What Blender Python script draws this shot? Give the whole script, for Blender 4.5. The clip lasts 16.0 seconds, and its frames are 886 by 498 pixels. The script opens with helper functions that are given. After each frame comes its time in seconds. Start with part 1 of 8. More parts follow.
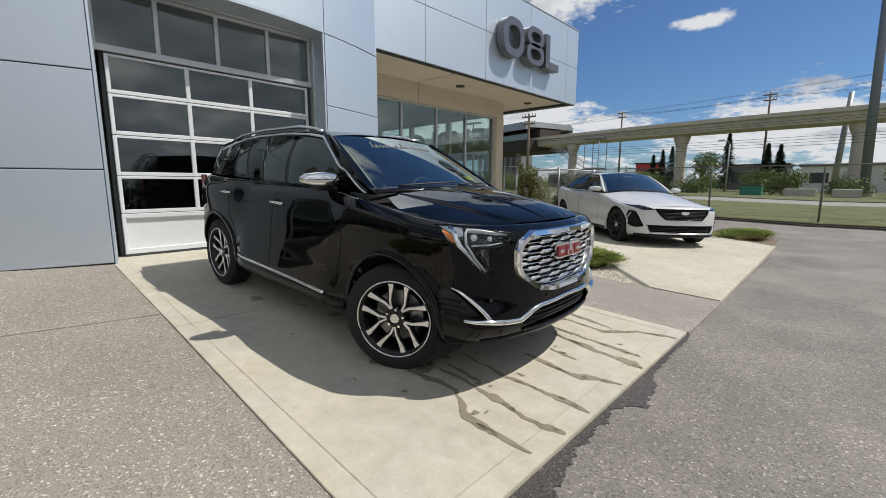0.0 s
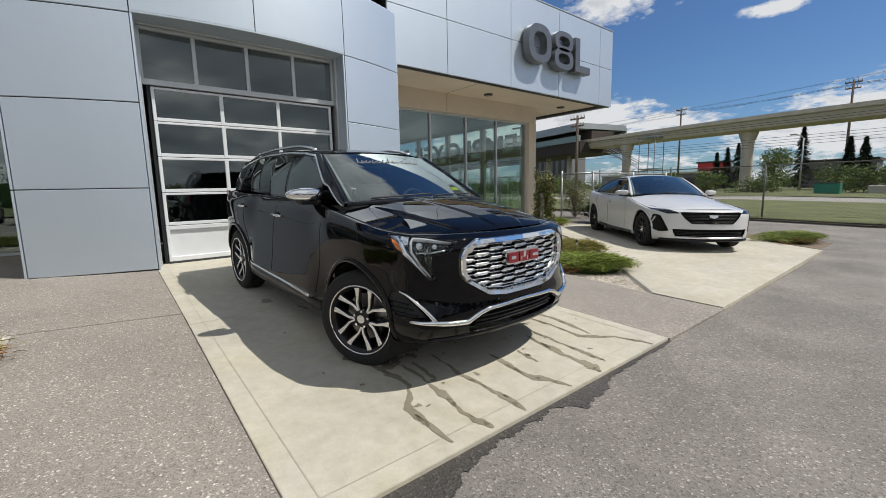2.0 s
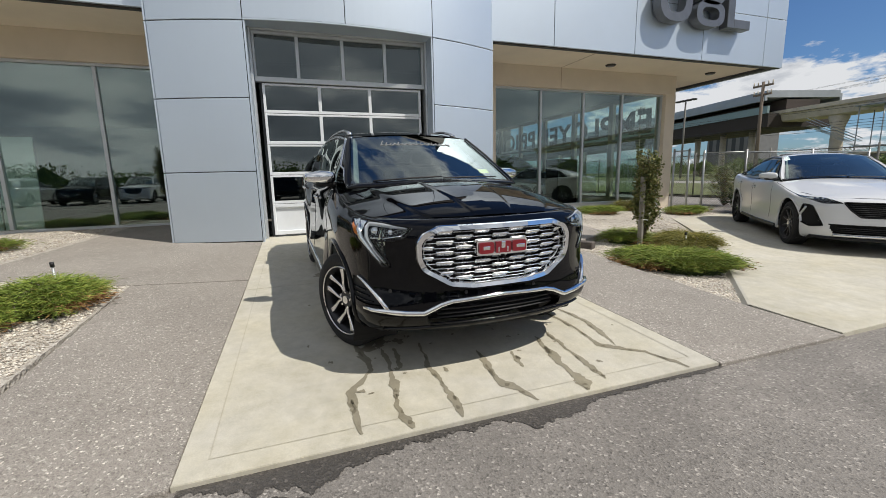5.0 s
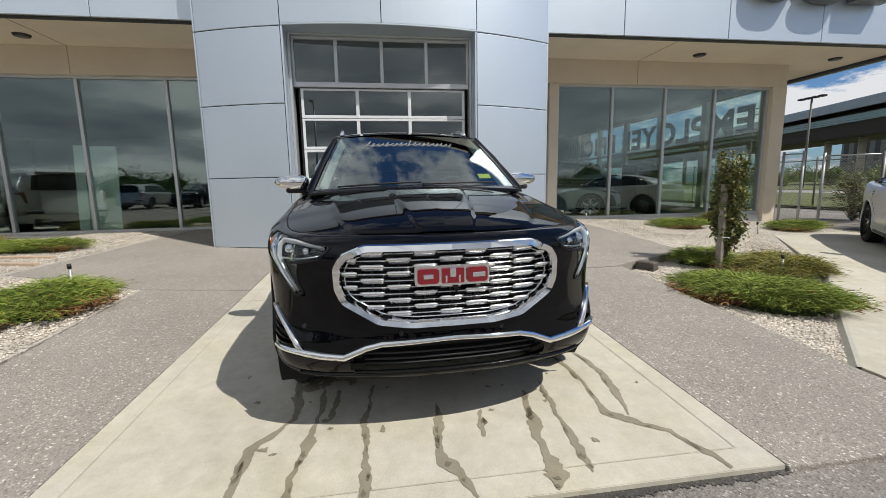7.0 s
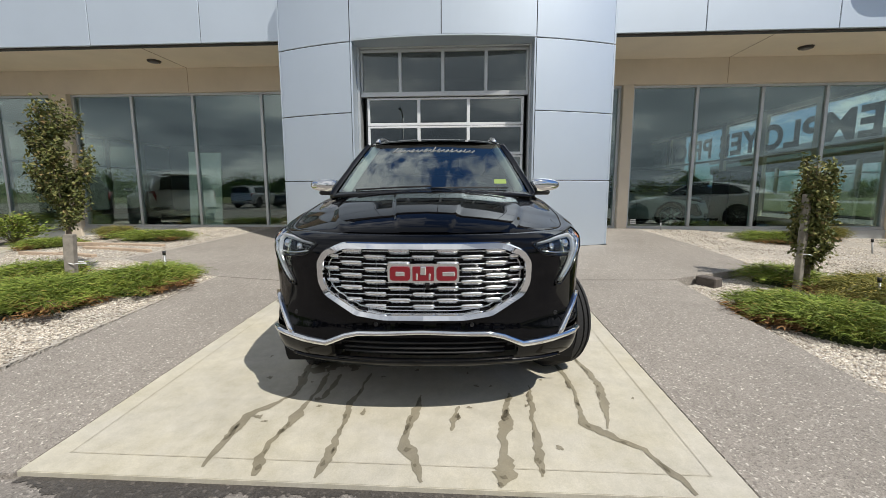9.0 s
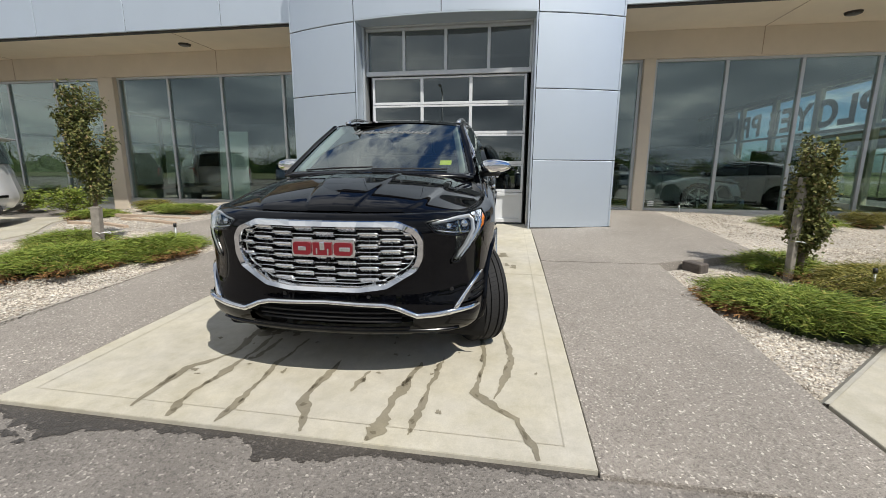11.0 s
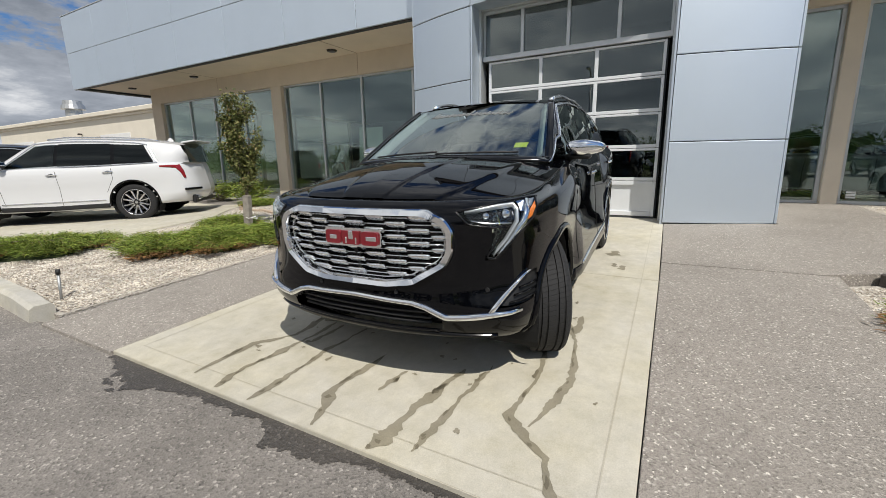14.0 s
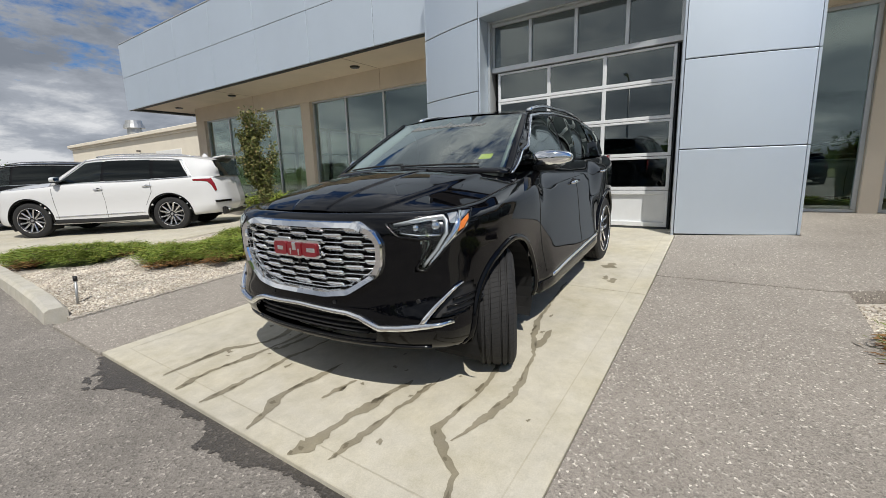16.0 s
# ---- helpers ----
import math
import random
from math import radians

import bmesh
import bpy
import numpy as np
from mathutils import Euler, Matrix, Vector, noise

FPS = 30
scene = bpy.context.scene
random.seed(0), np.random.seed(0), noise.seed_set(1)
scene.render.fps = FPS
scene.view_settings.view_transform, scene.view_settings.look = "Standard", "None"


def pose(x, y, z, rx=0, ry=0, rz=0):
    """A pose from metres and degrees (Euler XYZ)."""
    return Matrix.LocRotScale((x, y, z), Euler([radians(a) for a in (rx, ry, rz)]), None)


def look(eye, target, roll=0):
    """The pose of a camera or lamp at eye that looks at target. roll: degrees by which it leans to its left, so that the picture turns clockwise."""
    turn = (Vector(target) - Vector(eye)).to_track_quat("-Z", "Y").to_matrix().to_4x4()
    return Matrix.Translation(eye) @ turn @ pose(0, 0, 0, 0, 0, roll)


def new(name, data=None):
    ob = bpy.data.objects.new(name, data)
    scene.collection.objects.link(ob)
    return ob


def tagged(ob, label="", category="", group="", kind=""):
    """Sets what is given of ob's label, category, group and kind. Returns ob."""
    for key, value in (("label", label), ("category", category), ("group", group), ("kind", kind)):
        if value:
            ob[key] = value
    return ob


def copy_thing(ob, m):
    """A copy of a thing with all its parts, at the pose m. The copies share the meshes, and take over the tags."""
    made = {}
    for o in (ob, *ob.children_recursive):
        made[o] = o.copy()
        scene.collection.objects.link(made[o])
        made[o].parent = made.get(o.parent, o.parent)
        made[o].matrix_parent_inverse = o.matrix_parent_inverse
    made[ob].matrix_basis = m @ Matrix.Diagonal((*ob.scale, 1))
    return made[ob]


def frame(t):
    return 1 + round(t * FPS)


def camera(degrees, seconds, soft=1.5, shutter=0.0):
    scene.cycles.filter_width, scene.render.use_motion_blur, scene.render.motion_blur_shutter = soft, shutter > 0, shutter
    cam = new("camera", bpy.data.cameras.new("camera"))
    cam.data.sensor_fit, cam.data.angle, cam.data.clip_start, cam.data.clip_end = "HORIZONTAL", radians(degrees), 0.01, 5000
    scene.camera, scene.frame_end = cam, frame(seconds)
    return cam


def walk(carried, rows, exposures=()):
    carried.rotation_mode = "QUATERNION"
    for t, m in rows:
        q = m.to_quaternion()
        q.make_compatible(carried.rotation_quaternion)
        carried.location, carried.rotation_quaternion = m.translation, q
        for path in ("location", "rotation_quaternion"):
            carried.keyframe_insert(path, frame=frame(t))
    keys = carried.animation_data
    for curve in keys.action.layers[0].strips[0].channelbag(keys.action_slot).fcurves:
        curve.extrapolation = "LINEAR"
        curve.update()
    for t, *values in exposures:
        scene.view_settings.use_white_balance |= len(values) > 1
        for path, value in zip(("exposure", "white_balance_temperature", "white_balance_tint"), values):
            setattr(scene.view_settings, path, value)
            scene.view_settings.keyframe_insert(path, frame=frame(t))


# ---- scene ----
cam = camera(93.1, 16.0, soft=0.75)
PATH = [
    (0, (0.135, 0.365, 1.24), (-1.233, 1.792, 0.934), 0.1),
    (0.5, (0.245, 0.453, 1.247), (-1.148, 1.86, 0.964), 0.5),
    (1, (0.367, 0.632, 1.239), (-1.051, 2.02, 0.983), 0.0),
    (1.5, (0.516, 0.672, 1.257), (-0.949, 2.013, 1.021), -1.0),
    (2, (0.72, 0.662, 1.279), (-0.817, 1.912, 1.002), -1.3),
    (2.5, (0.825, 0.746, 1.298), (-0.761, 1.935, 1.028), -1.2),
    (3, (0.822, 0.993, 1.255), (-0.809, 2.126, 1.022), -0.5),
    (3.5, (0.949, 1.188, 1.253), (-0.748, 2.224, 1.039), -0.2),
    (4, (1.111, 1.301, 1.232), (-0.679, 2.152, 0.963), -0.5),
    (4.2, (1.162, 1.376, 1.24), (-0.656, 2.159, 0.952), -0.7),
    (6.3, (0.859, 2.293, 1.255), (-1.034, 2.823, 0.886), -1.6),
    (6.5, (0.797, 2.392, 1.247), (-1.12, 2.847, 0.9), -1.5),
    (7, (0.704, 2.585, 1.226), (-1.254, 2.866, 0.928), -1.0),
    (7.5, (0.832, 2.669, 1.197), (-1.14, 2.833, 0.905), -0.1),
    (8, (1.0, 2.766, 1.231), (-0.977, 2.837, 0.936), 0.6),
    (8.5, (0.985, 2.914, 1.243), (-0.995, 2.894, 0.958), 0.4),
    (9, (0.85, 3.11, 1.217), (-1.128, 2.991, 0.946), -0.1),
    (9.2, (0.851, 3.161, 1.235), (-1.124, 2.997, 0.966), -0.7),
    (11.3, (0.917, 3.975, 1.242), (-1.019, 3.645, 0.864), 0.5),
    (11.5, (0.83, 4.008, 1.203), (-1.108, 3.698, 0.819), 0.3),
    (12, (0.635, 4.033, 1.228), (-1.299, 3.704, 0.842), -0.6),
    (12.5, (0.401, 4.08, 1.191), (-1.482, 3.519, 0.816), -0.5),
    (13, (0.246, 4.159, 1.182), (-1.553, 3.363, 0.822), -0.6),
    (13.5, (0.328, 4.213, 1.16), (-1.404, 3.299, 0.752), -2.1),
    (14, (0.455, 4.319, 1.189), (-1.253, 3.362, 0.782), -1.0),
    (14.5, (0.406, 4.431, 1.208), (-1.306, 3.462, 0.848), 0.0),
    (15, (0.242, 4.527, 1.188), (-1.462, 3.533, 0.854), -0.2),
    (15.5, (0.151, 4.623, 1.192), (-1.526, 3.584, 0.86), -1.4),
    (16, (0.201, 4.764, 1.189), (-1.418, 3.646, 0.833), -1.7),
]
EXPOSURES = [(0, -0.15), (3.5, -0.15), (6.5, -0.08), (12.0, -0.06), (14.0, -0.10), (16, -0.15)]
walk(cam, [(t, look(eye, target, roll)) for t, eye, target, roll in PATH], exposures=EXPOSURES)

# ---- sky and sun ----
SUN_WAY = Vector((0.55, 0.60, 1.12)).normalized()
SUN_AZ = math.atan2(SUN_WAY.x, SUN_WAY.y)
SUN_EL = math.asin(SUN_WAY.z)
world = bpy.data.worlds.new("sky")
scene.world = world
world.use_nodes = True
wt = world.node_tree
wt.nodes.clear()
w_out = wt.nodes.new("ShaderNodeOutputWorld")
w_bg = wt.nodes.new("ShaderNodeBackground")
w_sky = wt.nodes.new("ShaderNodeTexSky")
w_sky.sky_type, w_sky.sun_disc = "NISHITA", False
w_sky.sun_elevation, w_sky.sun_rotation = SUN_EL, SUN_AZ
w_sky.air_density, w_sky.dust_density, w_sky.ozone_density = 1.0, 0.6, 1.6
w_co = wt.nodes.new("ShaderNodeTexCoord")
w_sep = wt.nodes.new("ShaderNodeSeparateXYZ")
wt.links.new(w_co.outputs["Generated"], w_sep.inputs[0])


def w_math(op, a, b=None, clamp=False):
    n = wt.nodes.new("ShaderNodeMath")
    n.operation, n.use_clamp = op, clamp
    for i, v in enumerate((a, b)):
        if v is None:
            continue
        if isinstance(v, (int, float)):
            n.inputs[i].default_value = v
        else:
            wt.links.new(v, n.inputs[i])
    return n.outputs[0]


# clouds lie on a flat layer overhead: the way is divided by its height
w_h = w_math("MAXIMUM", w_sep.outputs[2], 0.02)
w_h = w_math("ADD", w_h, 0.22)
w_cx = w_math("DIVIDE", w_sep.outputs[0], w_h)
w_cy = w_math("DIVIDE", w_sep.outputs[1], w_h)
w_comb = wt.nodes.new("ShaderNodeCombineXYZ")
wt.links.new(w_cx, w_comb.inputs[0])
wt.links.new(w_cy, w_comb.inputs[1])


def w_noise(scale, detail, rough, offset):
    m = wt.nodes.new("ShaderNodeMapping")
    m.inputs["Location"].default_value = offset
    wt.links.new(w_comb.outputs[0], m.inputs[0])
    n = wt.nodes.new("ShaderNodeTexNoise")
    n.inputs["Scale"].default_value, n.inputs["Detail"].default_value = scale, detail
    n.inputs["Roughness"].default_value = rough
    wt.links.new(m.outputs[0], n.inputs["Vector"])
    return n.outputs[0]


CLOUD_SHIFT = (3.1, 7.4, 0.0)
w_n = w_math("ADD", w_math("MULTIPLY", w_noise(0.95, 10, 0.62, CLOUD_SHIFT), 1.35), -0.175)
w_grey = w_noise(1.3, 6, 0.6, (11.0, 2.0, 3.0))
# more cloud towards the south and the east
w_south = w_math("MULTIPLY", w_sep.outputs[1], -0.17)
w_east = w_math("MULTIPLY", w_sep.outputs[0], 0.33)
w_fine = w_math("MULTIPLY", w_math("SUBTRACT", w_noise(4.5, 8, 0.65, (5.0, 1.0, 2.0)), 0.5), 0.50)
w_fine = w_math("ADD", w_fine, w_math("MULTIPLY", w_math("SUBTRACT", w_noise(13.0, 6, 0.6, (2.0, 9.0, 4.0)), 0.5), 0.26))
w_cover = w_math("ADD", w_math("ADD", w_n, w_fine), w_math("ADD", w_south, w_east))
# a bank of cloud low over the horizon, single heaps in the clear north, and others out of view
w_low = w_math("MULTIPLY", w_math("DIVIDE", w_math("SUBTRACT", 0.20, w_sep.outputs[2]), 0.11, True), 0.34)
w_cover = w_math("ADD", w_cover, w_low)
# the last five heaps are unseen, added for reflections in windscreen and bonnet
HEAPS = [(-0.81, 1.41, 0.34, 0.27, 0.36), (-0.50, 1.79, 0.16, 0.11, 0.37), (-2.1, 2.1, 0.9, 0.6, 0.3), (-0.12, 1.74, 0.36, 0.16, 0.38), (-0.23, 2.78, 0.45, 0.30, 0.20), (-1.22, 2.38, 0.7, 0.5, 0.32), (0.9, 1.9, 0.5, 0.3, 0.25), (-0.40, -0.48, 0.5, 0.5, 0.24), (0.22, -0.1, 0.2, 0.2, 0.2), (-0.55, 0.29, 0.34, 0.26, 0.32), (-0.62, -0.10, 0.22, 0.26, 0.13), (-1.25, 0.0, 0.55, 0.75, 0.20)]
for hx, hy, ra, rb, amp in HEAPS:
    w_map = wt.nodes.new("ShaderNodeMapping")
    w_map.vector_type = "TEXTURE"
    w_map.inputs["Location"].default_value, w_map.inputs["Scale"].default_value = (hx, hy, 0), (ra, rb, 1)
    wt.links.new(w_comb.outputs[0], w_map.inputs[0])
    w_len = wt.nodes.new("ShaderNodeVectorMath")
    w_len.operation = "LENGTH"
    wt.links.new(w_map.outputs[0], w_len.inputs[0])
    w_heap = w_math("MULTIPLY", w_math("SUBTRACT", 1.25, w_len.outputs["Value"], True), amp)
    w_cover = w_math("ADD", w_cover, w_heap)
w_ramp = wt.nodes.new("ShaderNodeValToRGB")
w_ramp.color_ramp.elements[0].position, w_ramp.color_ramp.elements[1].position = 0.535, 0.64
wt.links.new(w_cover, w_ramp.inputs[0])
w_tone = wt.nodes.new("ShaderNodeValToRGB")
for pos, tone in ((0.58, (5.0, 5.4, 6.1, 1)), (0.78, (2.8, 3.15, 3.75, 1))):
    w_el = w_tone.color_ramp.elements.new(pos)
    w_el.color = tone
w_tone.color_ramp.elements[0].position = 0.44
w_tone.color_ramp.elements[0].color = (9.5, 9.7, 10.0, 1)
w_tone.color_ramp.elements[-1].color = (2.5, 2.85, 3.4, 1)
w_thick = w_math("ADD", w_math("ADD", w_math("ADD", w_n, w_math("MULTIPLY", w_south, 0.65)), w_math("MULTIPLY", w_east, 0.22)), w_math("MULTIPLY", w_math("SUBTRACT", w_grey, 0.5), 0.7))
w_side = w_math("MULTIPLY", w_math("MAXIMUM", w_sep.outputs[0], 0.0), w_sep.outputs[1])
w_thick = w_math("ADD", w_thick, w_math("MULTIPLY", w_side, 0.24))
wt.links.new(w_thick, w_tone.inputs[0])
w_blue = wt.nodes.new("ShaderNodeMix")
w_blue.data_type, w_blue.blend_type = "RGBA", "MULTIPLY"
w_blue.inputs["Factor"].default_value = 1.0
w_blue.inputs["B"].default_value = (0.58, 0.82, 1.12, 1)
wt.links.new(w_sky.outputs[0], w_blue.inputs["A"])
w_mix = wt.nodes.new("ShaderNodeMix")
w_mix.data_type = "RGBA"
wt.links.new(w_ramp.outputs[0], w_mix.inputs["Factor"])
wt.links.new(w_blue.outputs["Result"], w_mix.inputs["A"])
wt.links.new(w_tone.outputs[0], w_mix.inputs["B"])
wt.links.new(w_mix.outputs["Result"], w_bg.inputs[0])
w_bg.inputs[1].default_value = 0.084
wt.links.new(w_bg.outputs[0], w_out.inputs[0])

sun = new("sun", bpy.data.lights.new("sun", "SUN"))
sun.data.energy, sun.data.angle, sun.data.color = 4.8, radians(0.53), (1.0, 0.955, 0.88)
sun.matrix_world = look(SUN_WAY * 60, (0, 0, 0))


# ---- materials ----
def mat(name, rough=0.5, metal=0.0, color=(0.5, 0.5, 0.5)):
    m = bpy.data.materials.new(name)
    m.use_nodes = True
    b = m.node_tree.nodes["Principled BSDF"]
    b.inputs["Base Color"].default_value = (*color, 1)
    b.inputs["Roughness"].default_value, b.inputs["Metallic"].default_value = rough, metal
    return m


def bsdf(m):
    return m.node_tree.nodes["Principled BSDF"]


def node(m, kind, **inputs):
    n = m.node_tree.nodes.new(kind)
    for k, v in inputs.items():
        n.inputs[k].default_value = v
    return n


def link(m, a, b):
    m.node_tree.links.new(a, b)


def noise_tex(m, scale, detail=4, rough=0.6, stretch=None):
    co = node(m, "ShaderNodeNewGeometry")
    mp = node(m, "ShaderNodeMapping")
    link(m, co.outputs["Position"], mp.inputs[0])
    if stretch:
        mp.inputs["Scale"].default_value = stretch
    n = node(m, "ShaderNodeTexNoise", Scale=scale, Detail=detail, Roughness=rough)
    link(m, mp.outputs[0], n.inputs["Vector"])
    return n


def ramp(m, source, stops):
    r = node(m, "ShaderNodeValToRGB")
    e = r.color_ramp.elements
    while len(e) < len(stops):
        e.new(0.5)
    for el, (p, c) in zip(e, stops):
        el.position, el.color = p, (*c, 1) if len(c) == 3 else c
    link(m, source, r.inputs[0])
    return r


def mixc(m, fac, a, b, blend="MIX"):
    n = node(m, "ShaderNodeMix")
    n.data_type, n.blend_type = "RGBA", blend
    for key, v in (("Factor", fac), ("A", a), ("B", b)):
        if isinstance(v, (int, float)):
            n.inputs[key].default_value = v
        elif isinstance(v, tuple):
            n.inputs[key].default_value = (*v, 1)
        else:
            link(m, v, n.inputs[key])
    return n.outputs["Result"]


def bump(m, height, strength=0.3, dist=0.01):
    b = node(m, "ShaderNodeBump", Strength=strength, Distance=dist)
    link(m, height, b.inputs["Height"])
    link(m, b.outputs[0], bsdf(m).inputs["Normal"])


def plain(name, color, rough=0.5, metal=0.0, var=0.12, scale=6.0, bumpy=0.0, bscale=60.0, coat=0.0):
    """A surface with soft variation in tone and gloss, and a fine relief."""
    m = mat(name, rough, metal, color)
    n = noise_tex(m, scale, 5)
    lo = tuple(c * (1 - var) for c in color)
    hi = tuple(min(1, c * (1 + var)) for c in color)
    link(m, ramp(m, n.outputs[0], [(0.3, lo), (0.7, hi)]).outputs[0], bsdf(m).inputs["Base Color"])
    if bumpy:
        bump(m, noise_tex(m, bscale, 4).outputs[0], bumpy, 0.004)
    if coat:
        bsdf(m).inputs["Coat Weight"].default_value = coat
        bsdf(m).inputs["Coat Roughness"].default_value = 0.03
    return m


def speckled(name, base, dark, light, size, amount, rough=0.85, patch=0.12, bumpy=0.6, grain=0.35):
    """Small stones in a binder, with larger soft patches of tone."""
    m = mat(name, rough)
    co = node(m, "ShaderNodeNewGeometry")
    v = node(m, "ShaderNodeTexVoronoi", Scale=1 / size, Randomness=1.0)
    link(m, co.outputs["Position"], v.inputs["Vector"])
    pick = ramp(m, v.outputs["Color"], [(0.0, dark), (0.45, base), (amount, base), (1.0, light)])
    fine = noise_tex(m, 1 / size * 2.2, 3)
    tone = mixc(m, grain, pick.outputs[0], ramp(m, fine.outputs[0], [(0.3, dark), (0.7, light)]).outputs[0])
    big = noise_tex(m, 0.9, 5)
    low, high = 1 - patch, 1 + patch
    tone = mixc(m, 1.0, tone, ramp(m, big.outputs[0], [(0.3, (low, low, low)), (0.7, (high, high, high))]).outputs[0], "MULTIPLY")
    link(m, tone, bsdf(m).inputs["Base Color"])
    bump(m, v.outputs["Distance"], bumpy, size * 0.5)
    return m


def glass(name, tint, base=0.045, rough=0.0):
    """A clear pane: what lies behind, tinted, under a mirror that grows at grazing angles."""
    m = bpy.data.materials.new(name)
    m.use_nodes = True
    t = m.node_tree
    t.nodes.clear()
    out = t.nodes.new("ShaderNodeOutputMaterial")
    mix = t.nodes.new("ShaderNodeMixShader")
    lw = t.nodes.new("ShaderNodeLayerWeight")
    lw.inputs["Blend"].default_value = 0.5
    power = t.nodes.new("ShaderNodeMath")
    power.operation = "POWER"
    power.inputs[1].default_value = 4.0
    scale = t.nodes.new("ShaderNodeMath")
    scale.operation = "MULTIPLY_ADD"
    scale.inputs[1].default_value, scale.inputs[2].default_value = 1 - base, base
    clear = t.nodes.new("ShaderNodeBsdfTransparent")
    clear.inputs[0].default_value = (*tint, 1)
    gloss = t.nodes.new("ShaderNodeBsdfGlossy")
    gloss.inputs["Color"].default_value = (0.92, 1.0, 0.955, 1)
    gloss.inputs["Roughness"].default_value = rough
    t.links.new(lw.outputs["Facing"], power.inputs[0])
    t.links.new(power.outputs[0], scale.inputs[0])
    t.links.new(scale.outputs[0], mix.inputs[0])
    t.links.new(clear.outputs[0], mix.inputs[1])
    t.links.new(gloss.outputs[0], mix.inputs[2])
    t.links.new(mix.outputs[0], out.inputs[0])
    return m


def island_mat(name, stops, rough=0.7, trans=0.0):
    """One tone for each loose piece, drawn at random."""
    m = mat(name, rough)
    g = node(m, "ShaderNodeNewGeometry")
    r = ramp(m, g.outputs["Random Per Island"], stops)
    n = noise_tex(m, 3.0, 3)
    c = mixc(m, 1.0, r.outputs[0], ramp(m, n.outputs[0], [(0.3, (0.7, 0.7, 0.7)), (0.7, (1.2, 1.2, 1.2))]).outputs[0], "MULTIPLY")
    link(m, c, bsdf(m).inputs["Base Color"])
    if trans:
        bsdf(m).inputs["Subsurface Weight"].default_value = 0.0
        bsdf(m).inputs["Specular IOR Level"].default_value = 0.25
    return m


M_ASPHALT = speckled("asphalt", (0.180, 0.164, 0.146), (0.045, 0.039, 0.035), (0.55, 0.505, 0.45), 0.0105, 0.77, patch=0.27, grain=0.24)
M_AGGREGATE = speckled("exposed_aggregate", (0.215, 0.191, 0.165), (0.055, 0.046, 0.038), (0.86, 0.80, 0.71), 0.0092, 0.78, patch=0.12, grain=0.26)
M_GRAVEL_BED = speckled("gravel_bed", (0.43, 0.39, 0.33), (0.16, 0.135, 0.11), (0.62, 0.58, 0.52), 0.022, 0.6, bumpy=0.9)
M_PEBBLE = island_mat("pebbles", [(0.0, (0.22, 0.18, 0.14)), (0.25, (0.45, 0.395, 0.32)), (0.7, (0.60, 0.545, 0.455)), (1.0, (0.75, 0.71, 0.635))], 0.7)


def concrete(name, color, patch=0.14):
    m = mat(name, 0.75)
    a, b, c = noise_tex(m, 0.8, 6, 0.65), noise_tex(m, 9, 6, 0.7), noise_tex(m, 160, 2)
    one = ramp(m, a.outputs[0], [(0.32, tuple(v * (1 - patch) for v in color)), (0.68, tuple(v * (1 + patch * 0.7) for v in color))])
    two = ramp(m, b.outputs[0], [(0.32, (0.86, 0.855, 0.83)), (0.66, (1.05, 1.05, 1.04))])
    tint = ramp(m, noise_tex(m, 1.7, 7, 0.7).outputs[0], [(0.36, (1.03, 1.03, 1.04)), (0.56, (1.0, 0.985, 0.93)), (0.70, (0.93, 0.90, 0.80))])
    three = ramp(m, c.outputs[0], [(0.3, (0.90, 0.90, 0.90)), (0.7, (1.06, 1.06, 1.06))])
    t = mixc(m, 1.0, mixc(m, 1.0, one.outputs[0], two.outputs[0], "MULTIPLY"), three.outputs[0], "MULTIPLY")
    link(m, mixc(m, 1.0, t, tint.outputs[0], "MULTIPLY"), bsdf(m).inputs["Base Color"])
    bump(m, c.outputs[0], 0.25, 0.003)
    return m


M_CONCRETE = concrete("broom_concrete", (0.505, 0.478, 0.410))
M_STAIN = concrete("wet_stain", (0.255, 0.23, 0.175), 0.30)
M_STAIN_DARK = concrete("damp_core", (0.165, 0.145, 0.105), 0.30)
M_WET = speckled("wet_asphalt", (0.046, 0.041, 0.036), (0.020, 0.018, 0.016), (0.19, 0.17, 0.15), 0.013, 0.72, rough=0.5, patch=0.35)
M_KERB = concrete("kerb_concrete", (0.50, 0.48, 0.43))
M_FAR_CONCRETE = concrete("guideway_concrete", (0.62, 0.565, 0.50))
M_PANEL = plain("aluminium_panel", (0.615, 0.69, 0.77), 0.44, 0.70, var=0.025, scale=0.7)
M_REVEAL = plain("panel_reveal", (0.05, 0.055, 0.06), 0.7)
M_BEIGE = plain("beige_stucco", (0.66, 0.575, 0.46), 0.85, var=0.06, scale=1.2, bumpy=0.25, bscale=140)
M_SOFFIT = plain("beige_soffit", (0.80, 0.70, 0.56), 0.8, var=0.06, scale=1.0)
M_FRAME = plain("anodised_frame", (0.55, 0.57, 0.58), 0.4, 0.6, var=0.05)
M_DOORWHITE = plain("white_door_frame", (0.74, 0.76, 0.78), 0.38, 0.1, var=0.03)
M_BRONZE = plain("dark_bronze_trim", (0.05, 0.042, 0.038), 0.5, 0.4)
M_SIGN = plain("brushed_steel_sign", (0.20, 0.205, 0.215), 0.38, 0.75, var=0.12, scale=3)
M_GLASS = glass("shop_glass", (0.80, 0.89, 0.86), 0.15)
M_SIDEGLASS = glass("side_glass", (0.90, 0.94, 0.92), 0.06)
# same glazing as the north side, with the dimness behind put into the tint
M_SOUTHGLASS = glass("south_side_glass", (0.36, 0.40, 0.39), 0.10)
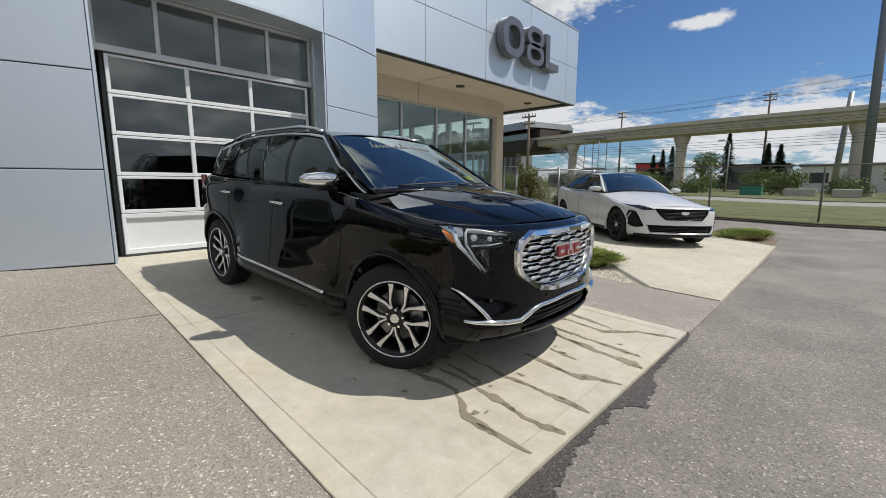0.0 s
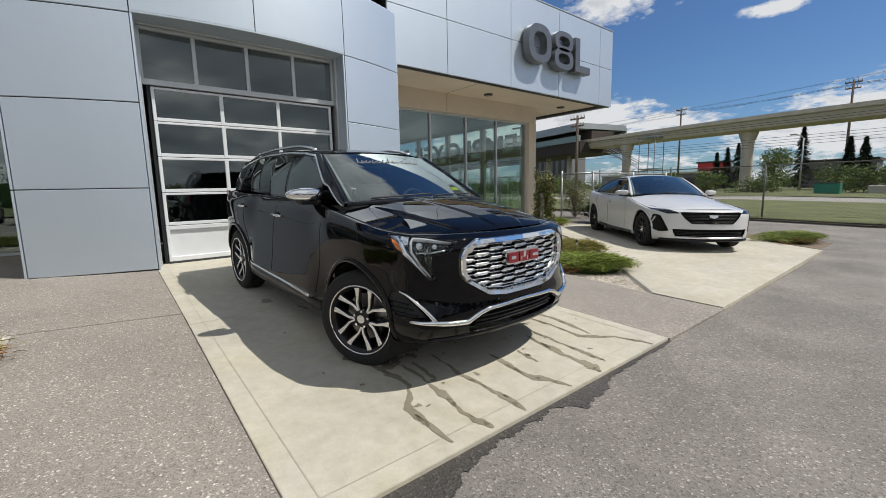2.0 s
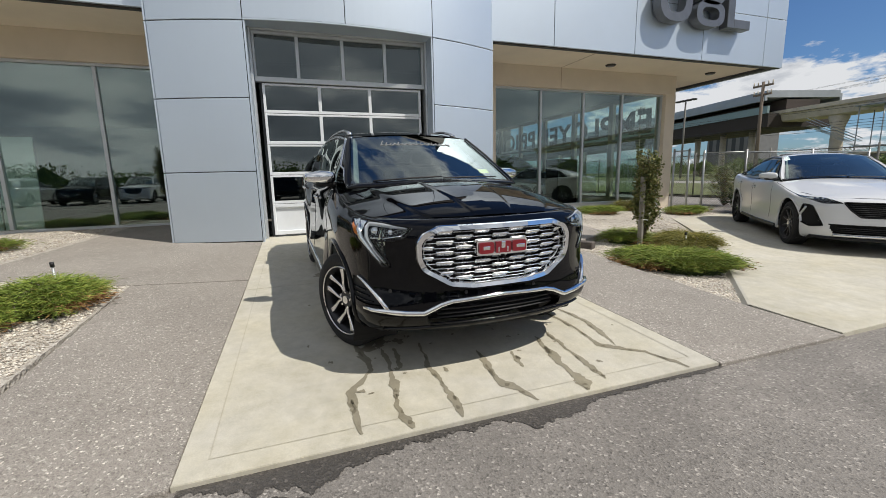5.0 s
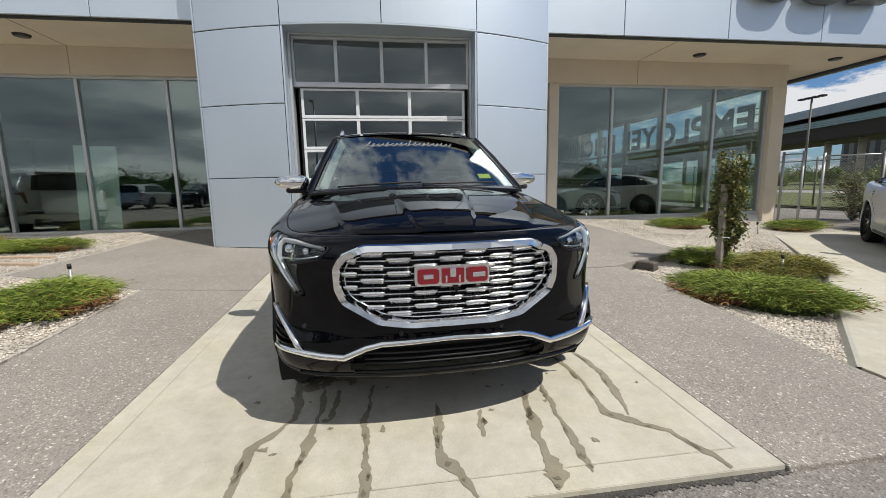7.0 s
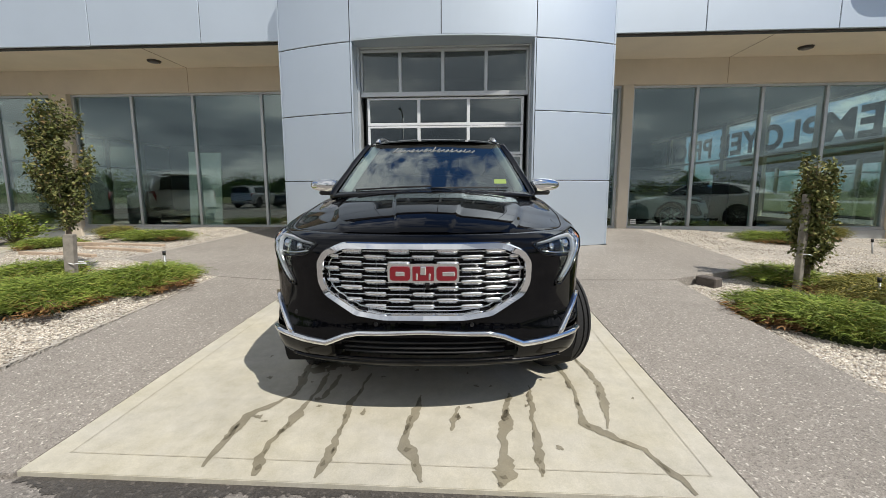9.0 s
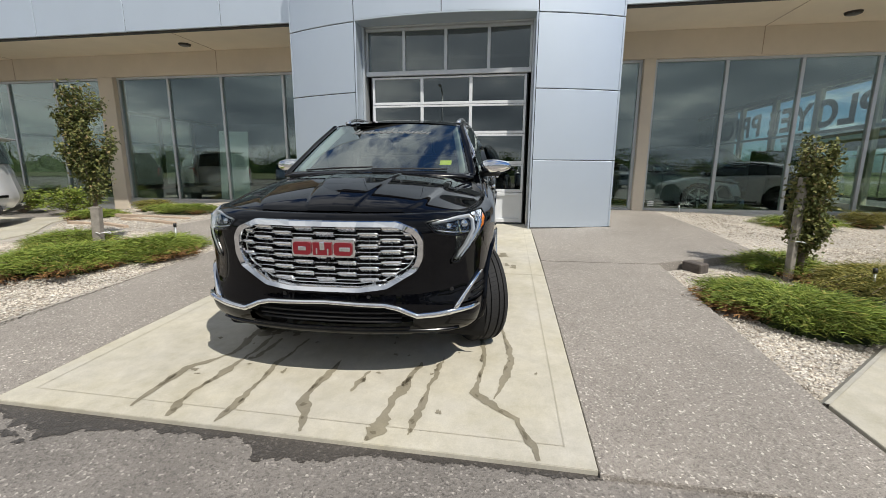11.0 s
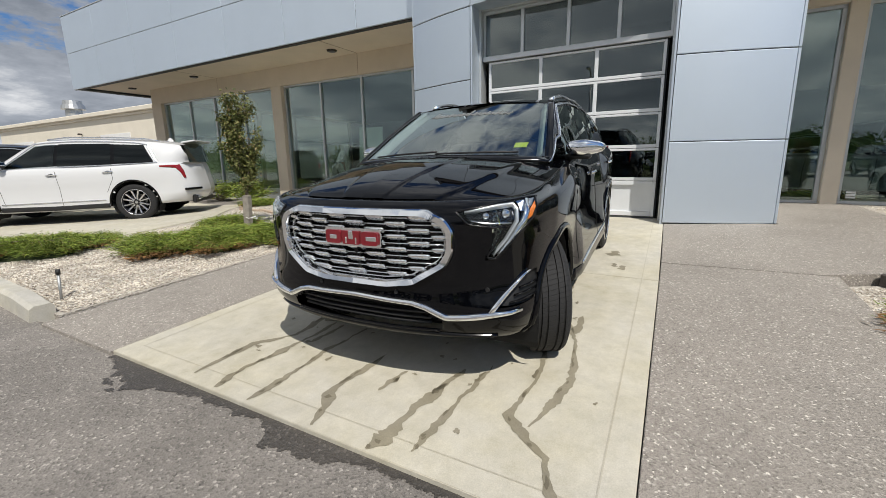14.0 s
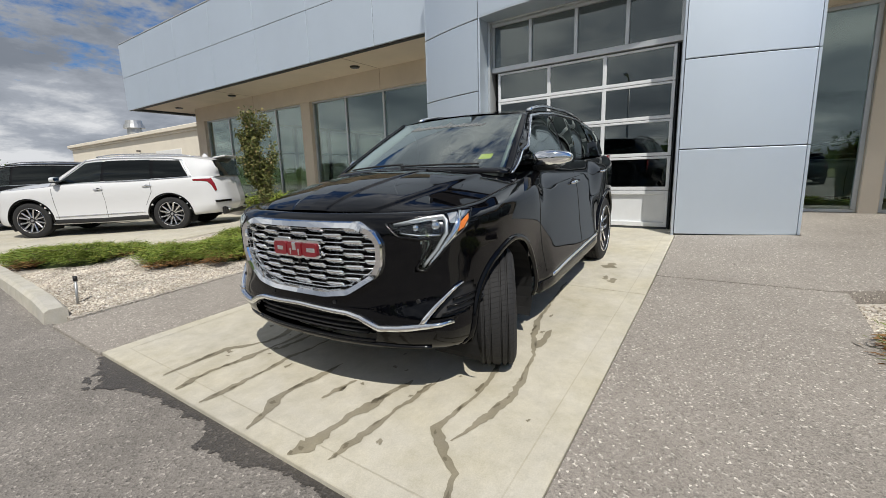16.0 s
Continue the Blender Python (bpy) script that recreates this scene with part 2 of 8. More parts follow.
M_DOORGLASS = glass("door_glass", (0.34, 0.37, 0.38), 0.15)
# room surfaces toned dark: the showroom's dimness is put into these two colours
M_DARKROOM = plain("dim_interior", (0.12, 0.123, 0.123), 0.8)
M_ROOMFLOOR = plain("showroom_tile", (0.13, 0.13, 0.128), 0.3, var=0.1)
M_WHITE = plain("white_paint", (0.78, 0.78, 0.76), 0.6, var=0.04)
M_LETTER = plain("dark_vinyl", (0.03, 0.035, 0.04), 0.6)
M_GALV = plain("galvanised_steel", (0.42, 0.43, 0.43), 0.45, 0.7)
M_FENCE = plain("dull_fence_steel", (0.15, 0.145, 0.13), 0.7, 0.2, var=0.25, scale=8)
M_WOOD = plain("weathered_stake", (0.26, 0.235, 0.20), 0.85, var=0.25, scale=14, bumpy=0.5, bscale=90)
M_TIMBER = plain("edging_timber", (0.44, 0.34, 0.25), 0.85, var=0.2, scale=12, bumpy=0.5, bscale=70)
M_BARK = plain("bark", (0.17, 0.135, 0.105), 0.9, var=0.35, scale=25, bumpy=0.8, bscale=60)
M_JUNIPER = island_mat("juniper_needles", [(0.0, (0.085, 0.13, 0.022)), (0.5, (0.19, 0.26, 0.042)), (0.93, (0.30, 0.35, 0.065)), (1.0, (0.38, 0.26, 0.08))], 0.65, 1)
M_JUNIPER_GOLD = island_mat("golden_juniper", [(0.0, (0.09, 0.10, 0.025)), (0.5, (0.19, 0.19, 0.04)), (1.0, (0.38, 0.31, 0.08))], 0.65, 1)
M_JUNIPER_DEAD = island_mat("brown_needles", [(0.0, (0.14, 0.07, 0.03)), (1.0, (0.36, 0.20, 0.08))], 0.8, 1)
M_LEAF = island_mat("young_tree_leaves", [(0.0, (0.06, 0.078, 0.025)), (0.6, (0.145, 0.158, 0.046)), (0.9, (0.23, 0.215, 0.075)), (1.0, (0.27, 0.19, 0.09))], 0.55, 1)
M_SPRUCE = island_mat("spruce_foliage", [(0.0, (0.012, 0.025, 0.014)), (1.0, (0.035, 0.06, 0.028))], 0.8, 1)
M_FARLEAF = island_mat("far_foliage", [(0.0, (0.06, 0.10, 0.028)), (0.6, (0.13, 0.19, 0.045)), (1.0, (0.22, 0.26, 0.08))], 0.7, 1)
M_GRASS = island_mat("grass_blades", [(0.0, (0.08, 0.12, 0.03)), (0.6, (0.15, 0.18, 0.05)), (1.0, (0.27, 0.25, 0.10))], 0.8, 1)
# dark green: the shade deep inside the shrubs is put into this colour
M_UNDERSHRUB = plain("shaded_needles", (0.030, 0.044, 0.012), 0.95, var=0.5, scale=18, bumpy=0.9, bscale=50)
M_TURF = plain("turf", (0.115, 0.128, 0.046), 0.95, var=0.3, scale=0.7, bumpy=0.25, bscale=30)
M_SOIL = plain("dry_soil", (0.17, 0.13, 0.095), 0.95, var=0.3, scale=5, bumpy=0.6, bscale=40)


# ---- mesh helpers ----
def mesh_of(name, verts, faces, material, smooth=False):
    me = bpy.data.meshes.new(name)
    me.from_pydata([tuple(v) for v in verts], [], [tuple(f) for f in faces])
    me.materials.append(material)
    if smooth:
        me.polygons.foreach_set("use_smooth", [True] * len(me.polygons))
    me.update()
    return me


def thing(name, label, category, m=None, group="", kind=""):
    ob = new(name)
    ob.empty_display_size = 0.1
    if m is not None:
        ob.matrix_world = m
    return tagged(ob, label, category, group, kind)


def piece(name, me, parent=None, label="", m=None):
    ob = new(name, me)
    if parent is not None:
        ob.parent = parent
    if m is not None:
        ob.matrix_local = m
    if label:
        ob["label"] = label
    return ob


def part(name, bm, material, parent, label="", smooth=False):
    """Links a bmesh as one mesh object under a thing or a part."""
    me = bpy.data.meshes.new(name)
    bm.to_mesh(me)
    bm.free()
    me.materials.append(material)
    if smooth:
        me.polygons.foreach_set("use_smooth", [True] * len(me.polygons))
    return piece(name, me, parent, label)


def box_bm(x0, x1, y0, y1, z0, z1, bevel=0.0):
    bm = bmesh.new()
    bmesh.ops.create_cube(bm, size=1)
    for v in bm.verts:
        v.co = Vector((x0 + (v.co.x + 0.5) * (x1 - x0), y0 + (v.co.y + 0.5) * (y1 - y0), z0 + (v.co.z + 0.5) * (z1 - z0)))
    if bevel:
        bmesh.ops.bevel(bm, geom=bm.edges[:], offset=bevel, segments=1, affect="EDGES")
    return bm


def box(name, x0, x1, y0, y1, z0, z1, material, parent=None, bevel=0.004, label=""):
    return part(name, box_bm(x0, x1, y0, y1, z0, z1, bevel), material, parent, label)


def tube_data(points, radius, sides=8, cap=True):
    """Verts and faces of a round bar along points; radius is a number or a list."""
    pts = [Vector(p) for p in points]
    rad = radius if isinstance(radius, (list, tuple)) else [radius] * len(pts)
    verts, faces = [], []
    for i, p in enumerate(pts):
        d = (pts[min(i + 1, len(pts) - 1)] - pts[max(i - 1, 0)]).normalized()
        up = Vector((0, 0, 1)) if abs(d.z) < 0.9 else Vector((1, 0, 0))
        a = d.cross(up).normalized()
        b = a.cross(d)
        for k in range(sides):
            t = 2 * math.pi * k / sides
            verts.append(p + (a * math.cos(t) + b * math.sin(t)) * rad[i])
    n = sides
    for i in range(len(pts) - 1):
        for k in range(n):
            faces.append((i * n + k, i * n + (k + 1) % n, (i + 1) * n + (k + 1) % n, (i + 1) * n + k))
    if cap:
        faces.append(tuple(reversed(range(n))))
        faces.append(tuple((len(pts) - 1) * n + k for k in range(n)))
    return verts, faces


def tube(name, points, radius, material, parent=None, sides=8, label=""):
    v, f = tube_data(points, radius, sides)
    return piece(name, mesh_of(name, v, f, material, True), parent, label)


SLOPE, FRONT_X, BACK_X = 0.0535, -0.735, -8.6


def h(x, y=2.5):
    """Height of the forecourt: level with the road in front, rising to the building, flatter past both ends."""
    up = SLOPE * (FRONT_X - min(max(x, BACK_X), FRONT_X))
    if y < -3.0:
        return up * (1 - 0.70 * min(1.0, (-3.0 - y) / 4.0))
    return up * (1 - 0.48 * min(1.0, max(0.0, y - 7.5) / 3.0))


def sink(x, y):
    """How far the north gravel bed lies under the walk beside it."""
    if x > -0.9 or y < 5.3 or y > 12:
        return 0.0
    deep = 0.035 + 0.055 * min(1.0, max(0.0, (-2.0 - x) / 2.0))
    return -deep * min(1.0, max(0.12, (x + 6.2) / 1.2)) * min(1.0, max(0.3, (9.0 - y) / 1.6))


def flat(name, outline, top, deep, material, parent=None, bevel=0.012, label=""):
    """A slab over an outline in plan, whose top follows the forecourt's slope."""
    bm = bmesh.new()
    f = bm.faces.new([bm.verts.new((x, y, 0)) for x, y in outline])
    for axis in (0, 1):
        lo, hi = min(p[axis] for p in outline), max(p[axis] for p in outline)
        if axis == 0 and hi < 6.0 and min(p[1] for p in outline) > -3.0 and max(p[1] for p in outline) < 6.0:
            continue
        k = math.floor(lo) + 1
        while k < hi:
            co, no = [0, 0, 0], [0, 0, 0]
            co[axis], no[axis] = k, 1
            bmesh.ops.bisect_plane(bm, geom=bm.verts[:] + bm.edges[:] + bm.faces[:], plane_co=co, plane_no=no, dist=0.002)
            k += 1
    low = bm.faces[:]
    ext = bmesh.ops.extrude_face_region(bm, geom=low)
    upper = set(v for v in ext["geom"] if isinstance(v, bmesh.types.BMVert))
    for v in bm.verts:
        v.co.z = h(v.co.x, v.co.y) + (top(v.co.x, v.co.y) if callable(top) else top) - (0 if v in upper else deep)
    bmesh.ops.recalc_face_normals(bm, faces=bm.faces[:])
    if bevel:
        edges = [e for e in bm.edges if all(v in upper for v in e.verts) and any(not all(v in upper for v in f.verts) for f in e.link_faces)]
        bmesh.ops.bevel(bm, geom=edges, offset=bevel, segments=2, affect="EDGES")
    return part(name, bm, material, parent, label)


# ---- ground ----
def ground_sheet():
    xs = [-2500, -600, -150, -40, -14, -8.6, -8, -7, -6, -5, -4, -3, -2, -1, -0.735, 0, 2, 5, 12, 40, 150, 600, 2500]
    ys = [-2500, -600, -150, -40, -14] + [float(k) for k in range(-8, -2)] + [0] + [float(k) for k in range(7, 13)] + [17.5, 40, 150, 600, 2500]
    verts = [(x, y, h(x, y) - (0.20 if -7 <= x <= -1 and -2 <= y <= 9 else 0.028)) for x in xs for y in ys]
    n = len(ys)
    faces = [(i * n + j, (i + 1) * n + j, (i + 1) * n + j + 1, i * n + j + 1) for i in range(len(xs) - 1) for j in range(n - 1)]
    ob = new("ground", mesh_of("ground", verts, faces, M_ASPHALT))
    tagged(ob, "grey worn asphalt yard sloping up to the dealership", "ground", kind="structure")


ground_sheet()

# the slab that the black car stands on, in two pours
pad = thing("concrete_pad", "pale broom-finished concrete pad with water streaks", "concrete slab", kind="structure")
flat("concrete_bay", [(-0.735, 1.130), (-0.735, 4.283), (-3.50, 4.235), (-3.50, 1.175)], 0.0, 0.12, M_CONCRETE, pad, 0.003)
flat("concrete_bay", [(-3.507, 1.175), (-3.507, 4.235), (-6.52, 4.16), (-6.52, 1.205)], 0.0, 0.12, M_CONCRETE, pad, 0.003)

M_TOOLED = concrete("tooled_line", (0.44, 0.412, 0.345))
for name, x0, y0, x1, y1 in (("side", -0.86, 1.255, -6.45, 1.325), ("side", -0.86, 4.158, -6.45, 4.040), ("front", -0.865, 1.25, -0.865, 4.16)):
    dx, dy = (0.0, 0.0035) if name == "side" else (0.0035, 0.0)
    piece("tooled_line", mesh_of("tooled_line", [(x0 - dx, y0 - dy, h(x0) + 0.002), (x1 - dx, y1 - dy, h(x1) + 0.002), (x1 + dx, y1 + dy, h(x1) + 0.002), (x0 + dx, y0 + dy, h(x0) + 0.002)], [(0, 1, 2, 3)], M_TOOLED), pad)

walk_way = thing("pavement", "grey-brown exposed aggregate walk beside the concrete pad", "pavement", kind="structure")
flat("aggregate_bay", [(-0.72, 0.02), (-0.72, 1.125), (-3.88, 1.174), (-4.10, 0.0), (-1.0, 0.03)], -0.004, 0.12, M_AGGREGATE, walk_way, 0.003)
flat("aggregate_bay", [(-4.106, -0.005), (-3.886, 1.174), (-6.42, 1.199), (-6.46, -0.1), (-8.62, -0.3), (-8.62, -1.25), (-6.3, -1.72), (-5.08, -2.03)], 0.0, 0.16, M_AGGREGATE, walk_way, 0.003)
flat("aggregate_bay", [(-0.72, 4.289), (-4.10, 4.231), (-4.15, 5.57), (-1.41, 5.54), (-0.72, 5.59)], -0.004, 0.12, M_AGGREGATE, walk_way, 0.003)
flat("aggregate_bay", [(-4.106, 4.231), (-6.42, 4.168), (-6.46, 5.50), (-8.62, 5.5), (-8.62, 6.75), (-6.5, 6.95), (-4.86, 6.98), (-4.156, 5.46)], 0.0, 0.16, M_AGGREGATE, walk_way, 0.003)

ct_pad = thing("concrete_pad", "pale concrete display pad under the white sedan", "concrete slab", kind="structure")
flat("concrete_bay", [(-0.735, 5.60), (-0.82, 11.1), (-3.0, 12.5), (-6.6, 12.2), (-6.3, 10.0), (-3.26, 7.57), (-2.15, 6.36), (-1.41, 5.56)], 0.004, 0.2, M_CONCRETE, ct_pad, 0.003)


def pad_edge():
    """The display pad's edge above the gravel, its face sloped to catch sun and look pale."""
    line = [(-3.26, 7.57), (-2.15, 6.36), (-1.41, 5.56)]
    verts, faces = [], []
    for x, y in line:
        for off, dz in ((0.004, 0.008), (-0.020, 0.004), (-0.065, -0.045), (-0.075, -0.13)):
            px, py = x - 0.735 * -off, y - 0.678 * -off
            verts.append((px, py, h(x, y) + dz))
    for i in range(2):
        faces += [(i * 4 + k, i * 4 + k + 1, i * 4 + k + 5, i * 4 + k + 4) for k in range(3)]
    piece("pad_edge", mesh_of("pad_edge", verts, faces, M_KERB), ct_pad)


pad_edge()
xt_pad = thing("concrete_pad", "pale concrete display pad under the white vehicle", "concrete slab", kind="structure")
flat("concrete_bay", [(-1.0, -4.15), (-3.0, -3.45), (-4.6, -3.75), (-5.75, -4.85), (-6.6, -5.1), (-7.0, -9.0), (-0.9, -11.5)], 0.012, 0.2, M_CONCRETE, xt_pad, 0.012)

bed_n = flat("gravel_bed", [(-1.41, 5.54), (-4.15, 5.58), (-4.86, 6.95), (-8.62, 6.7), (-8.62, 12.3), (-6.6, 12.2), (-6.3, 10.0), (-3.26, 7.57), (-2.15, 6.36)], sink, 0.10, M_GRAVEL_BED, None, 0)
tagged(bed_n, "pale pea gravel planting bed with dark patches", "gravel bed", kind="structure")
bed_s = flat("gravel_bed", [(-0.86, -0.05), (-0.95, -4.2), (-3.0, -3.45), (-4.6, -3.75), (-5.75, -4.85), (-8.62, -6.0), (-8.62, -1.2), (-6.3, -1.72), (-5.08, -2.03), (-4.11, 0.0)], -0.004, 0.10, M_GRAVEL_BED, None, 0)
tagged(bed_s, "pale pea gravel planting bed along the walk", "gravel bed", kind="structure")
bed_e = flat("planting_bed", [(-0.9, 11.4), (-0.9, 12.6), (-2.2, 13.3), (-6.6, 13.2), (-6.6, 12.25), (-3.0, 12.55)], -0.02, 0.10, M_SOIL, None, 0)
tagged(bed_e, "brown soil planting strip beyond the sedan", "planting bed", kind="structure")

# kerb at the foot of the south bed, with a rounded end
kerb = thing("kerb", "pale rounded concrete kerb edging the gravel bed", "kerb", kind="structure")


def kerb_run():
    prof = [(-0.08, -0.10), (-0.08, 0.095), (-0.055, 0.13), (0.05, 0.13), (0.085, 0.10), (0.105, -0.10)]
    path = [(-0.80, -0.16), (-0.83, -0.6), (-0.88, -1.6), (-0.93, -3.0), (-0.97, -6.0), (-1.0, -12.0)]
    verts, faces = [], []
    for i, (x, y) in enumerate(path):
        s = 0.75 if i == 0 else 1.0
        verts += [(x + px, y, pz * (s if pz > 0 else 1)) for px, pz in prof]
    n = len(prof)
    for i in range(len(path) - 1):
        faces += [(i * n + k, i * n + k + 1, (i + 1) * n + k + 1, (i + 1) * n + k) for k in range(n - 1)]
    faces.append(tuple(range(n)))
    piece("kerb_stone", mesh_of("kerb_stone", verts, faces, M_KERB), kerb)


kerb_run()


def streak(path, width, seed, name, material, parent, lift=0.0025):
    """A stain that wanders along a path, ragged at its edges, with a few islands of its own."""
    rnd = random.Random(seed)
    pts = []
    for (xa, ya), (xb, yb) in zip(path, path[1:]):
        k = max(3, int(math.dist((xa, ya), (xb, yb)) / 0.018))
        pts += [(xa + (xb - xa) * t / k, ya + (yb - ya) * t / k) for t in range(k)]
    pts.append(path[-1])
    n = len(pts)
    verts, faces = [], []
    wob, side_w = 0.0, [0.0, 0.0]
    for i, (x, y) in enumerate(pts):
        t = i / (n - 1)
        wob = wob * 0.88 + rnd.uniform(-1, 1) * 0.005
        base = width * (0.55 + 0.55 * math.sin(t * 7 + seed) ** 2) * (0.65 + 0.55 * t) * min(1.0, 0.25 + 8 * t, 0.25 + 8 * (1 - t))
        a, b = Vector(pts[max(i - 2, 0)]), Vector(pts[min(i + 2, n - 1)])
        d = (b - a).normalized()
        for q, s in enumerate((-1, 1)):
            side_w[q] = side_w[q] * 0.6 + rnd.uniform(-1, 1) * 0.32
            wl = base * max(0.15, 1 + side_w[q])
            px, py = x - d.y * s * wl - d.y * wob, y + d.x * s * wl + d.x * wob
            verts.append((px, py, h(px, py) + lift))
    faces = [(2 * i, 2 * i + 1, 2 * i + 3, 2 * i + 2) for i in range(n - 1)]
    return piece(name, mesh_of(name, verts, faces, material), parent)


SPOTS = []
wet = thing("water_streaks", "dried brown water runs on the concrete pad", "stain", kind="structure")
RUNS = [
    ([(-1.9, 2.05), (-1.43, 2.09), (-1.19, 1.93), (-0.80, 1.94)], 0.026),
    ([(-1.7, 2.22), (-1.19, 2.20), (-0.99, 2.16), (-0.76, 2.19)], 0.024),
    ([(-1.7, 2.49), (-1.3, 2.46), (-0.99, 2.48), (-0.76, 2.46)], 0.020),
    ([(-1.45, 2.84), (-1.03, 2.80), (-0.89, 2.87), (-0.76, 2.92)], 0.028),
    ([(-1.35, 3.07), (-1.12, 3.04)], 0.018),
    ([(-1.5, 3.36), (-1.07, 3.28), (-0.84, 3.29), (-0.75, 3.25)], 0.036),
    ([(-1.6, 3.48), (-1.23, 3.45), (-0.97, 3.44), (-0.82, 3.44)], 0.022),
    ([(-1.95, 3.69), (-1.56, 3.734), (-1.30, 3.725), (-1.22, 3.71), (-1.12, 3.80), (-1.02, 3.94), (-0.75, 4.04)], 0.022),
    ([(-3.58, 3.55), (-3.02, 3.61), (-2.55, 3.665), (-2.34, 3.72), (-2.10, 3.83), (-1.655, 3.905), (-1.437, 3.87), (-1.277, 3.85), (-1.18, 3.82)], 0.020),
]
for i, (run, wd) in enumerate(RUNS):
    streak(run, wd, i + 3, "streak", M_STAIN, wet)
    # darker damp cores where the water stood longest
    core = random.Random(900 + i)
    whole = [Vector(p) for p in run]
    for k in range(2 + len(run)):
        j = core.randrange(len(run) - 1)
        f = core.uniform(0.0, 0.75)
        p, q = whole[j].lerp(whole[j + 1], f), whole[j].lerp(whole[j + 1], f + core.uniform(0.12, 0.25))
        streak([tuple(p), tuple(q)], wd * core.uniform(0.30, 0.62), 950 + 20 * i + k, "streak", M_STAIN_DARK, wet, 0.0045)
rnd = random.Random(8)
for i in range(16):
    x, y = rnd.uniform(-4.6, -1.6), rnd.uniform(1.9, 3.9)
    streak([(x, y), (x + rnd.uniform(0.1, 0.35), y + rnd.uniform(-0.06, 0.06))], rnd.uniform(0.02, 0.06), 40 + i, "streak", M_STAIN, wet)
for i in range(60):
    big = i % 6 == 0
    blob_at = (rnd.gauss(-2.0, 0.45), rnd.gauss(2.75, 0.55), (rnd.uniform(0.03, 0.07) if big else rnd.uniform(0.006, 0.022)), (rnd.uniform(0.02, 0.05) if big else rnd.uniform(0.006, 0.02)))
    SPOTS.append(blob_at)
damp = thing("wet_patch", "dark wet asphalt along the pad's front edge", "puddle", kind="structure")


def blob(name, cx, cy, rx, ry, seed, material, parent, lift):
    """A flat patch with a ragged edge."""
    r = random.Random(seed)
    ph = [r.uniform(0, 6.28) for _ in range(6)]
    pts = []
    for k in range(72):
        a = 2 * math.pi * k / 72
        s = 1 + sum(math.sin(a * (n + 2) + ph[n]) * 0.26 / (1 + 0.45 * n) for n in range(6)) + r.uniform(-0.05, 0.05)
        px, py = cx + rx * s * math.cos(a), cy + ry * s * math.sin(a)
        pts.append((px, py, lift + h(px, py) - h(cx, cy)))
    piece(name, mesh_of(name, pts, [tuple(range(72))], material), parent)


for i, (px, py, ra, rb) in enumerate(SPOTS):
    blob("spot", px, py, ra, rb, 200 + i, M_STAIN, wet, h(px, py) + 0.0032)


def damp_edge():
    """A ragged wet strip on the asphalt along the slab's front."""
    r = random.Random(77)
    ctrl_y = [1.15, 1.4, 1.72, 2.0, 2.35, 2.65, 2.92, 3.2, 3.6, 4.0, 4.3]
    ctrl_w = [0.010, 0.06, 0.115, 0.03, 0.015, 0.035, 0.095, 0.03, 0.010, 0.005, 0.0]
    verts, faces = [], []
    jag = 0.0
    n, fine = 700, 0.0
    for i in range(n):
        y = 1.15 + 3.15 * i / (n - 1)
        jag = jag * 0.93 + r.uniform(-1, 1) * 0.007
        fine = fine * 0.45 + r.uniform(-1, 1) * 0.007
        w = max(0.012, float(np.interp(y, ctrl_y, ctrl_w)) * (1.35 + 0.25 * math.sin(y * 23) + 0.2 * math.sin(y * 57)) + 0.025 + jag + fine)
        verts += [(FRONT_X - 0.02, y, -0.0238), (FRONT_X + w, y, -0.0238)]
    faces = [(2 * i, 2 * i + 2, 2 * i + 3, 2 * i + 1) for i in range(n - 1)]
    faces = [f[::-1] for f in faces]
    piece("damp_patch", mesh_of("damp_patch", verts, faces, M_WET), damp)


damp_edge()
for i, (cx, cy, rx, ry) in enumerate([(0.20, 1.52, 0.022, 0.05), (0.24, 1.64, 0.014, 0.03), (0.16, 2.80, 0.012, 0.03)]):
    blob("damp_patch", FRONT_X + cx, cy, rx, ry, 70 + i, M_WET, damp, -0.0241)


# ---- the dealership ----
ARC_R, ARC_Y, ARC_X = 7.2, 2.68, -5.94


def arc_x(y):
    """Front of the bowed tower at y."""
    return ARC_X - (ARC_R - math.sqrt(ARC_R ** 2 - (y - ARC_Y) ** 2))


def curved_panel(name, y0, y1, z0, z1, parent, deep=0.05, gap=0.007, material=None, steps=10, back=0.0):
    a, b = y0 + gap, y1 - gap
    verts, faces = [], []
    ys = [a + (b - a) * i / steps for i in range(steps + 1)]
    e = 0.006
    for y in ys:
        x = arc_x(y) - back
        verts += [(x - deep, y, z0 + gap), (x - e, y, z0 + gap), (x, y, z0 + gap + e), (x, y, z1 - gap - e), (x - e, y, z1 - gap), (x - deep, y, z1 - gap)]
    for i in range(steps):
        faces += [(i * 6 + k, (i + 1) * 6 + k, (i + 1) * 6 + (k + 1) % 6, i * 6 + (k + 1) % 6) for k in range(6)]
    faces += [tuple(reversed(range(6))), tuple(steps * 6 + k for k in range(6))]
    return piece(name, mesh_of(name, verts, faces, material or M_PANEL), parent)


tower = thing("entrance_tower", "bowed light grey aluminium panel tower round a glazed overhead door", "building", kind="structure")
Y0, Y1, Y2, Y3 = -0.108, 1.213, 4.15, 5.461
ROWS_Z = [0.30, 1.397, 2.489, 3.58, 4.675]
for za, zb in zip(ROWS_Z, ROWS_Z[1:]):
    curved_panel("panel", Y0, Y1, za, zb, tower)
    curved_panel("panel", Y2, Y3, za, zb, tower)
